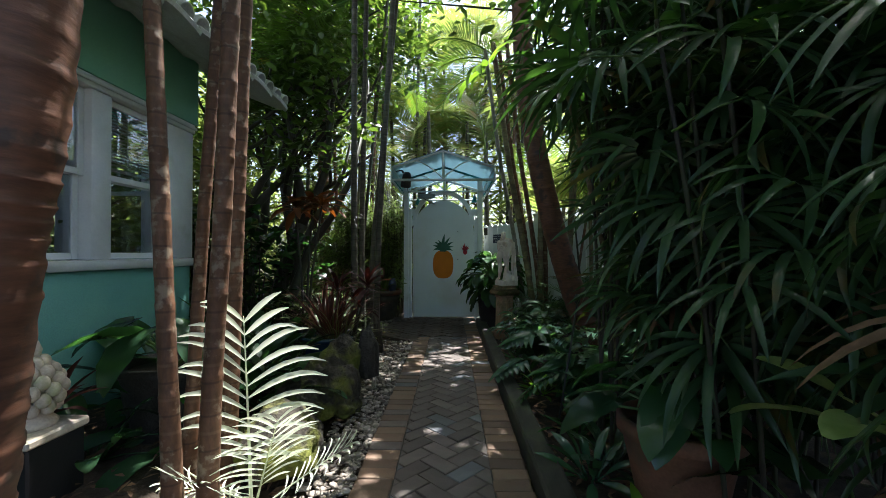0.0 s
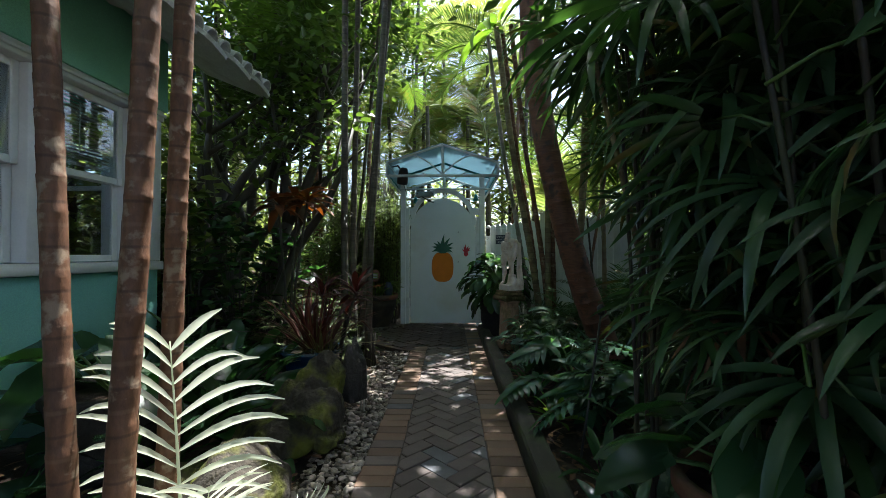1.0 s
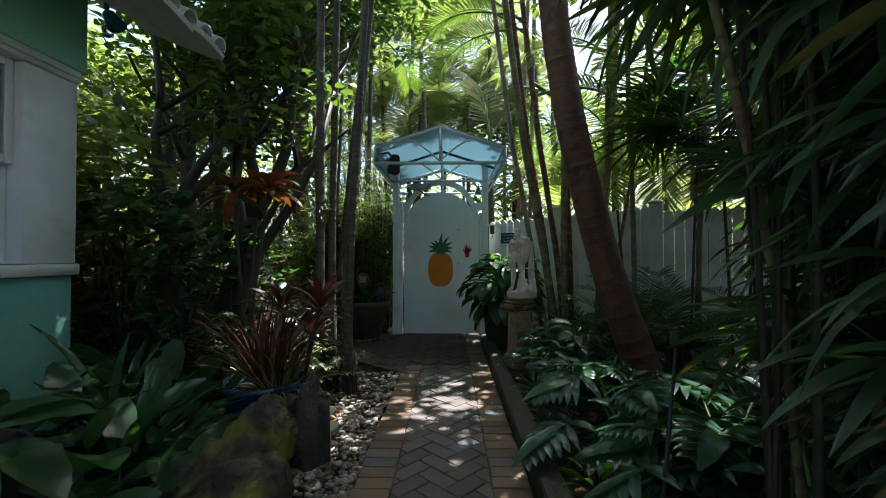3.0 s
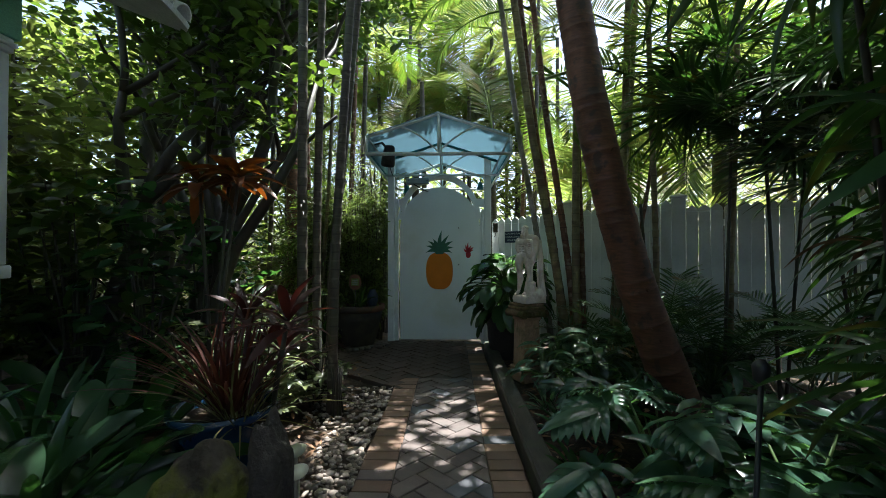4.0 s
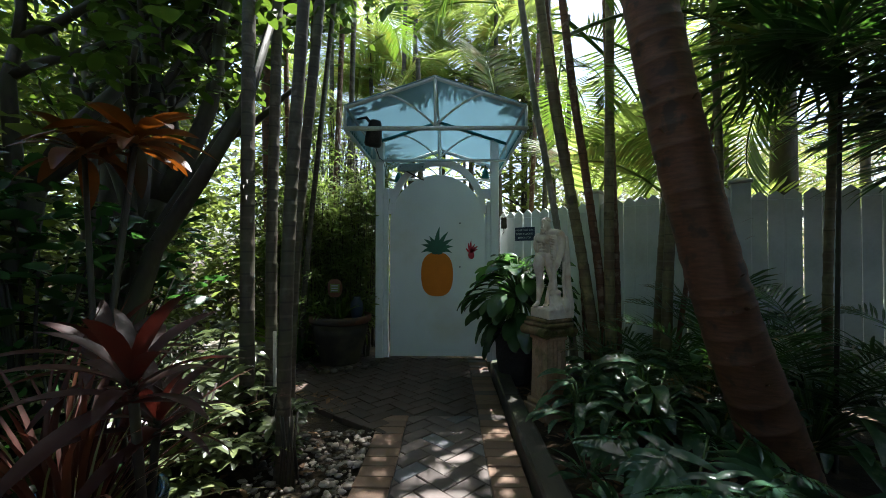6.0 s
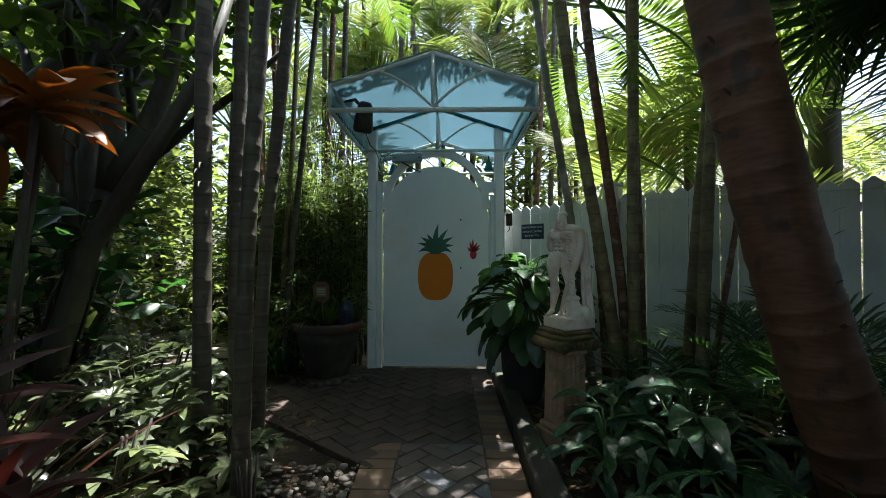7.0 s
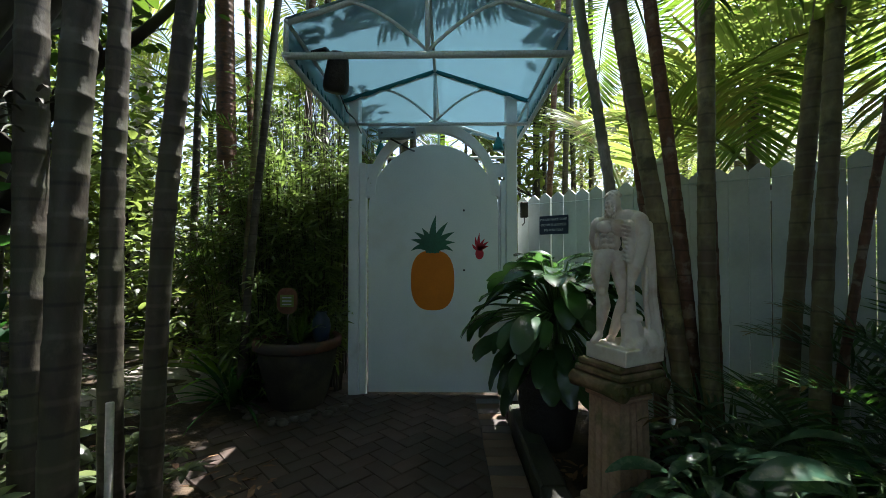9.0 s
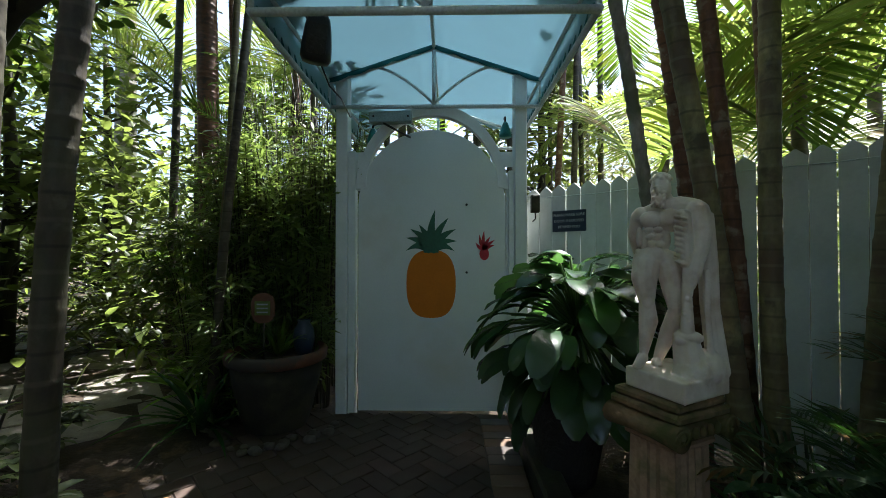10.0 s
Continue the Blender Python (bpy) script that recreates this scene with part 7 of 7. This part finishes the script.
# ---------------------------------------------------------------- pebbles and litter
def build_pebbles():
    data = [blob(Mesh(), (0, 0, 0), (1.0, 0.75 + 0.08 * (k % 3), 0.36 + 0.06 * (k % 4)), k, 0.5, 2, 1.2).made("pebble", M["pebble"]) for k in range(6)]
    strip = thing("pebble_strip", (0, 0, 0), "strip of rounded pale river pebbles along the path", "pebbles", kind="structure")
    rng = random.Random(17)
    n = 0
    while n < 300:
        y = 1.2 + 3.4 * rng.random() ** 1.2
        x = -0.50 - rng.random() ** 1.3 * 0.26
        s = rng.uniform(0.012, 0.026)
        put("pebble", rng.choice(data), strip, Matrix.Translation((x, y, ground_height(x, y) + s * 0.35 + rng.uniform(0, 0.02))) @ Euler((rng.uniform(-0.5, 0.5), rng.uniform(-0.5, 0.5), rng.uniform(0, 6.28))).to_matrix().to_4x4() @ Matrix.Scale(s, 4))
        n += 1
    mb = Mesh()
    for _ in range(2600):
        y = rng.uniform(-0.6, 5.35)
        w = 0.30 if y < 4.4 else 0.55
        x = -0.50 - rng.random() ** 1.4 * w
        s = rng.choice((rng.uniform(0.007, 0.014), rng.uniform(0.010, 0.026)))
        blob(mb, (x, y, ground_height(x, y) + s * 0.2 + rng.uniform(-0.004, 0.006)), (s * rng.uniform(0.6, 1.35), s * rng.uniform(0.6, 1.3), s * rng.uniform(0.35, 0.65)), rng.random() * 30, 0.45, 2 if s > 0.016 else 1, 1.3)
    m2 = M["pebble"].copy()
    n2, l2 = m2.node_tree.nodes, m2.node_tree.links
    for nd in list(n2):
        if nd.type == "OBJECT_INFO":
            geo = n2.new("ShaderNodeNewGeometry")
            for lk in list(nd.outputs["Random"].links):
                l2.new(geo.outputs["Random Per Island"], lk.to_socket)
    part("loose_pebbles", mb, m2, strip, kind="stuff")
    lit = Mesh()
    for _ in range(2600):
        left = rng.random() < 0.5
        x = rng.uniform(-2.5, -0.78) if left else rng.uniform(0.58, 1.6)
        y = rng.uniform(0.2, 6.2)
        blade(lit, (x, y, ground_height(x, y) + rng.uniform(0.0, 0.02)), (rng.gauss(0, 1), rng.gauss(0, 1), rng.uniform(-0.1, 0.25)), (rng.gauss(0, 0.3), rng.gauss(0, 0.3), 1), rng.uniform(0.03, 0.09), rng.uniform(0.015, 0.035), 0.1, 0.2, 2, "oval")
    m3 = M["litter"].copy()
    n3, l3 = m3.node_tree.nodes, m3.node_tree.links
    for nd in list(n3):
        if nd.type == "OBJECT_INFO":
            geo = n3.new("ShaderNodeNewGeometry")
            for lk in list(nd.outputs["Random"].links):
                l3.new(geo.outputs["Random Per Island"], lk.to_socket)
    tagged(part("leaf_litter", lit, m3), "scattered dry brown leaf litter on the beds", "leaf litter", kind="stuff")


build_pebbles()

# ---------------------------------------------------------------- behind the gate and overhead
for k, (x, y, h, n, dx) in enumerate(((-1.2, 9.3, 3.2, 12, 0.2), (0.9, 9.4, 3.4, 12, -0.1), (-2.6, 9.6, 3.0, 12, 0.0), (2.4, 9.0, 3.0, 12, 0.1), (-0.2, 11.5, 4.0, 13, 0.1), (1.8, 11.6, 4.2, 12, 0.0), (-2.2, 12.0, 4.4, 12, 0.0), (3.8, 10.5, 3.4, 12, 0.0), (-4.2, 11.0, 3.6, 12, 0.0), (0.6, 14.0, 5.2, 12, 0.0), (-1.2, 14.5, 5.6, 12, 0.1), (3.2, 13.8, 5.0, 12, 0.0), (-5.5, 9.0, 3.2, 12, 0.0), (-3.8, 14.0, 5.0, 12, 0), (-0.7, 9.9, 5.4, 13, 0.1), (0.9, 10.4, 6.0, 13, 0), (-2.2, 10.2, 6.2, 13, 0), (2.4, 10.8, 6.0, 13, 0), (-0.2, 12.5, 7.0, 14, 0), (1.6, 13.2, 7.6, 14, 0), (-1.9, 13.2, 7.8, 14, 0), (-3.6, 11.5, 6.4, 13, 0), (0.5, 16.0, 8.6, 14, 0), (-1.5, 16.5, 8.8, 14, 0), (-0.9, 11.2, 3.6, 12, 0.1), (0.4, 10.0, 4.4, 12, 0.0), (-0.4, 9.1, 4.3, 12, -0.1), (2.5, 7.1, 1.7, 11, 0), (1.7, 7.8, 1.6, 11, 0), (2.9, 8.0, 2.6, 12, 0), (2.3, 7.0, 3.7, 11, 0), (3.2, 7.4, 3.4, 11, 0), (4.2, 6.8, 3.2, 11, 0), (3.7, 8.8, 4.4, 12, 0), (5.2, 7.8, 4.0, 12, 0), (4.6, 10.0, 5.0, 12, 0))):
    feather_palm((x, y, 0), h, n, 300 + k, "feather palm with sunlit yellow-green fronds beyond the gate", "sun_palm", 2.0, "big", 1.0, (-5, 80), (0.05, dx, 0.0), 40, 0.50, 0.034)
for k, (x, y, h, n) in enumerate(((1.0, 6.1, 3.1, 7), (1.38, 5.95, 3.3, 7), (1.75, 5.8, 3.2, 7), (0.85, 6.6, 3.3, 7), (2.1, 5.3, 3.5, 7), (2.7, 4.9, 3.2, 8), (-1.1, 5.3, 4.6, 9), (0.72, 4.47, 5.15, 12), (-0.77, 0.76, 4.2, 12), (-1.0, 1.9, 4.4, 10), (-1.3, 5.9, 5.0, 8))):
    feather_palm((x, y, 0), h, n, 340 + k, "arching feather palm fronds above the canes", "palm_leaf", 1.8, "mid", 1.25, (-20, 62), None, 44, 0.42, 0.024)


def hanging_fronds(at, crown_z, rows, label, mat="palm_leaf"):
    """Fronds of one crown, each given by azimuth, lean and size."""
    t = thing("areca_palm", at, label, "palm", "feather palms")
    for k, (a, lean, s) in enumerate(rows):
        put("frond", frond_data("mid_" + mat, mat, 3, length=1.8, pairs=44, leaflet=0.42, width=0.024, rise=60, droop=1.25, hang=0.5)[k % 3], t, turned((0, 0, crown_z - 0.06 * k), a, s, lean))


hanging_fronds((0.92, 6.28, 0), 4.05, ((78, -38, 0.80), (100, -24, 0.85), (64, -48, 0.75), (60, -12, 0.8)), "arching feather palm fronds hanging over the awning")
hanging_fronds((1.02, 6.32, 0), 2.95, ((-10, -72, 0.55), (-45, -80, 0.5), (-165, -72, 0.5)), "arching feather palm fronds hanging beside the awning")
hanging_fronds((-1.12, 7.03, 0), 4.5, ((75, -35, 0.8), (20, -30, 0.8), (130, -30, 0.6), (-20, -45, 0.8)), "arching feather palm fronds above the canes")
# sun_palm lightens these fence fronds by colour, as if in sun
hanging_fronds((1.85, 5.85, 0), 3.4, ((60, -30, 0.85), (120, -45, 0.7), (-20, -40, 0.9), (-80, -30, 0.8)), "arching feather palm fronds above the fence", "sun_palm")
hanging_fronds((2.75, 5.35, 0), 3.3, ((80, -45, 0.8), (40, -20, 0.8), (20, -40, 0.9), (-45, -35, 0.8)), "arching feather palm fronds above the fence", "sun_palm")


def crown_cloud(at, seed, size, lumps, count, label, mat="broad", leaf=(0.16, 0.09), trunk=True, shift=(0, 0)):
    """A tall shading tree: straight trunk, limbs and a crown of leaf lumps with gaps."""
    t = thing("added_tree", at, label, "tree", "tall trees")
    rng = random.Random(seed)
    wood, lf = Mesh(), Mesh()
    o = Vector(at)
    if trunk:
        tube(wood, [(0, 0, -0.1), (0.05, 0.03, size[2] * 0.5), (0, 0, size[3])], [0.14, 0.11, 0.08], 10)
    for j in range(lumps):
        c = Vector((shift[0] + rng.uniform(-1, 1) * size[0], shift[1] + rng.uniform(-1, 1) * size[1], size[2] + rng.random() * (size[3] - size[2])))
        if j % 5 == 0:
            tube(wood, [(0, 0, size[2] * 0.8), c * 0.5 + Vector((0, 0, size[2] * 0.45)), c], [0.04, 0.025, 0.008], 5)
        for _ in range(count):
            v = Vector((rng.gauss(0, 1), rng.gauss(0, 1), rng.gauss(0, 0.7))) * 0.38
            p = c + v
            if in_gap(o + p):
                continue
            s = rng.uniform(0.7, 1.3)
            blade(lf, p, (rng.gauss(0, 1), rng.gauss(0, 1), rng.gauss(-0.2, 0.4)), (rng.gauss(0, 0.4), rng.gauss(0, 0.4), 1), leaf[0] * s, leaf[1] * s, 0.4, 0.15, 2, "oval")
    part("trunk", wood, M["bark"], t)
    part("crown", lf, M[mat], t)


# six trees added, mostly out of view, to shade the path and beds
crown_cloud((3.8, 2.0, 0), 1, (2.4, 2.4, 3.2, 6.2), 90, 80, "added tall tree, mostly out of view, that shades the beds beside the fence")
crown_cloud((4.4, 6.2, 0), 6, (1.9, 2.2, 5.0, 6.8), 112, 80, "added tall tree behind the fence, its crown shifted to shade the path", shift=(-4.2, -1.8))
crown_cloud((3.2, 6.6, 0), 2, (2.2, 1.8, 4.6, 6.8), 15, 80, "added tall tree behind the fence that shades the gate")
crown_cloud((-3.4, 2.2, 0), 3, (1.6, 2.6, 4.6, 6.6), 24, 80, "added tall tree, mostly out of view, that shades the house side")
crown_cloud((0.9, -1.6, 0), 4, (3.0, 2.6, 3.6, 6.0), 52, 80, "added tall tree, out of view, that shades the path's start", shift=(0, 1.3))
crown_cloud((-3.9, 7.2, 0), 5, (2.0, 1.7, 4.4, 6.4), 96, 80, "added tall tree beside the side walk, its crown shifted to shade the landing", shift=(1.9, 0.0))
crown_cloud((-4.3, 7.4, 0), 7, (1.2, 0.9, 2.5, 4.4), 8, 80, "dark leafy tree beyond the house corner")


def build_far_woods():
    rng = random.Random(33)
    mb = Mesh()
    for k in range(280):
        a = radians(rng.uniform(-20, 200) if k < 150 else rng.uniform(40, 150))
        d = rng.uniform(15, 24) if k < 150 else rng.uniform(12, 20)
        c = Vector((d * math.cos(a), 5 + d * math.sin(a), rng.uniform(0.3, 4.5 if k < 230 else 6.5)))
        for _ in range(70):
            p = c + Vector((rng.gauss(0, 0.9), rng.gauss(0, 0.9), rng.gauss(0, 0.7)))
            blade(mb, p, (rng.gauss(0, 1), rng.gauss(0, 1), rng.gauss(0, 0.5)), (0, 0, 1), rng.uniform(0.25, 0.5), rng.uniform(0.12, 0.22), 0.4, 0.15, 2, "oval")
    tagged(part("far_woods", mb, M["far_leaf"]), "distant sunlit garden trees and hedges", "trees", kind="stuff")
    mb = Mesh()
    for k in range(260):
        x = rng.uniform(-7.5, 7) if k % 2 else rng.uniform(-6.5, -2.4)
        y = rng.uniform(8.6, 13) if k % 2 else rng.uniform(6.6, 10)
        if k % 2 == 0 and abs((x + 2.25) * 0.64 + (y - 6.72) * 0.77) < 1.0:
            continue
        if abs(x) < 1.2 and y < 9.6:
            continue
        h = rng.uniform(0.3, 1.5)
        c = Vector((x, y, h * 0.5))
        for _ in range(60):
            p = c + Vector((rng.gauss(0, 0.4), rng.gauss(0, 0.4), rng.gauss(0, 0.4) * h))
            blade(mb, p, (rng.gauss(0, 1), rng.gauss(0, 1), rng.gauss(0.2, 0.5)), (0, 0, 1), rng.uniform(0.1, 0.26), rng.uniform(0.04, 0.1), 0.6, 0.15, 3, "lance")
    tagged(part("undergrowth", mb, M["far_leaf"]), "sunlit undergrowth beyond the gate and side walk", "shrubs", kind="stuff")

    mb = Mesh()
    for k in range(260):
        x, y = rng.uniform(2.2, 13), rng.uniform(9.0, 15)
        z = 0.8 + 0.62 * (y - 8.5) + rng.uniform(-0.5, 0.4)
        for _ in range(70):
            p = Vector((x + rng.gauss(0, 0.4), y + rng.gauss(0, 0.4), z + rng.gauss(0, 0.28)))
            blade(mb, p, (rng.gauss(0, 1), rng.gauss(0, 1), rng.gauss(0.1, 0.5)), (0, 0, 1), rng.uniform(0.08, 0.18), rng.uniform(0.03, 0.07), 0.4, 0.15, 2, "lance")
    tagged(part("hillside_scrub", mb, M["scrub"]), "pale sunlit dry scrub on the slope behind the fence", "shrubs", kind="stuff")


build_far_woods()


def build_belt():
    """Trees close round the garden, each its own crown reaching to the ground."""
    rng = random.Random(71)
    spots = [(-4.6, 5.2, 3.4), (-5.6, 6.8, 4.2), (-4.8, 8.6, 3.6), (-6.5, 8.8, 5.0), (-5.6, 10.8, 4.6), (-3.6, 10.6, 3.2), (-7.5, 6.0, 5), (-3.9, 3.9 + 1.2, 2.6), (6.2, 3.0, 4.6), (7.5, 6.4, 4.6), (5.0, 1.0, 5.0), (-8.5, 10.5, 6), (1.6, 11.6, 6.0)]
    for k, (x, y, h) in enumerate(spots):
        t = thing("hedge_tree", (x, y, 0), "leafy garden tree closing the view with dappled light", "tree", "hedge trees")
        wood, lf = Mesh(), Mesh()
        tube(wood, [(0, 0, -0.1), (0.06, 0.04, h * 0.5), (0, 0, h)], [0.10, 0.07, 0.03], 8)
        for j in range(int(12 * h)):
            z = rng.uniform(0.15, 1.0) * h
            a, r = rng.uniform(0, 6.28), rng.uniform(0.3, 1.1) * 1.2 * (1.1 - 0.5 * z / h)
            c = Vector((r * math.cos(a), r * math.sin(a), z))
            if j % 3 == 0:
                tube(wood, [(0, 0, max(0.1, z - 0.5)), c * 0.5 + Vector((0, 0, z * 0.4)), c], [0.025, 0.015, 0.006], 5)
            for _ in range(34):
                p = c + Vector((rng.gauss(0, 0.26), rng.gauss(0, 0.26), rng.gauss(0, 0.22)))
                if in_gap(p + Vector((x, y, 0))):
                    continue
                s = rng.uniform(0.7, 1.4)
                blade(lf, p, (rng.gauss(0, 1), rng.gauss(0, 1), rng.gauss(-0.2, 0.4)), (rng.gauss(0, 0.4), rng.gauss(0, 0.4), 1), 0.17 * s, 0.09 * s, 0.5, 0.15, 2, "oval")
        part("trunk", wood, M["bark"], t)
        part("crown", lf, M["far_leaf"], t)


build_belt()
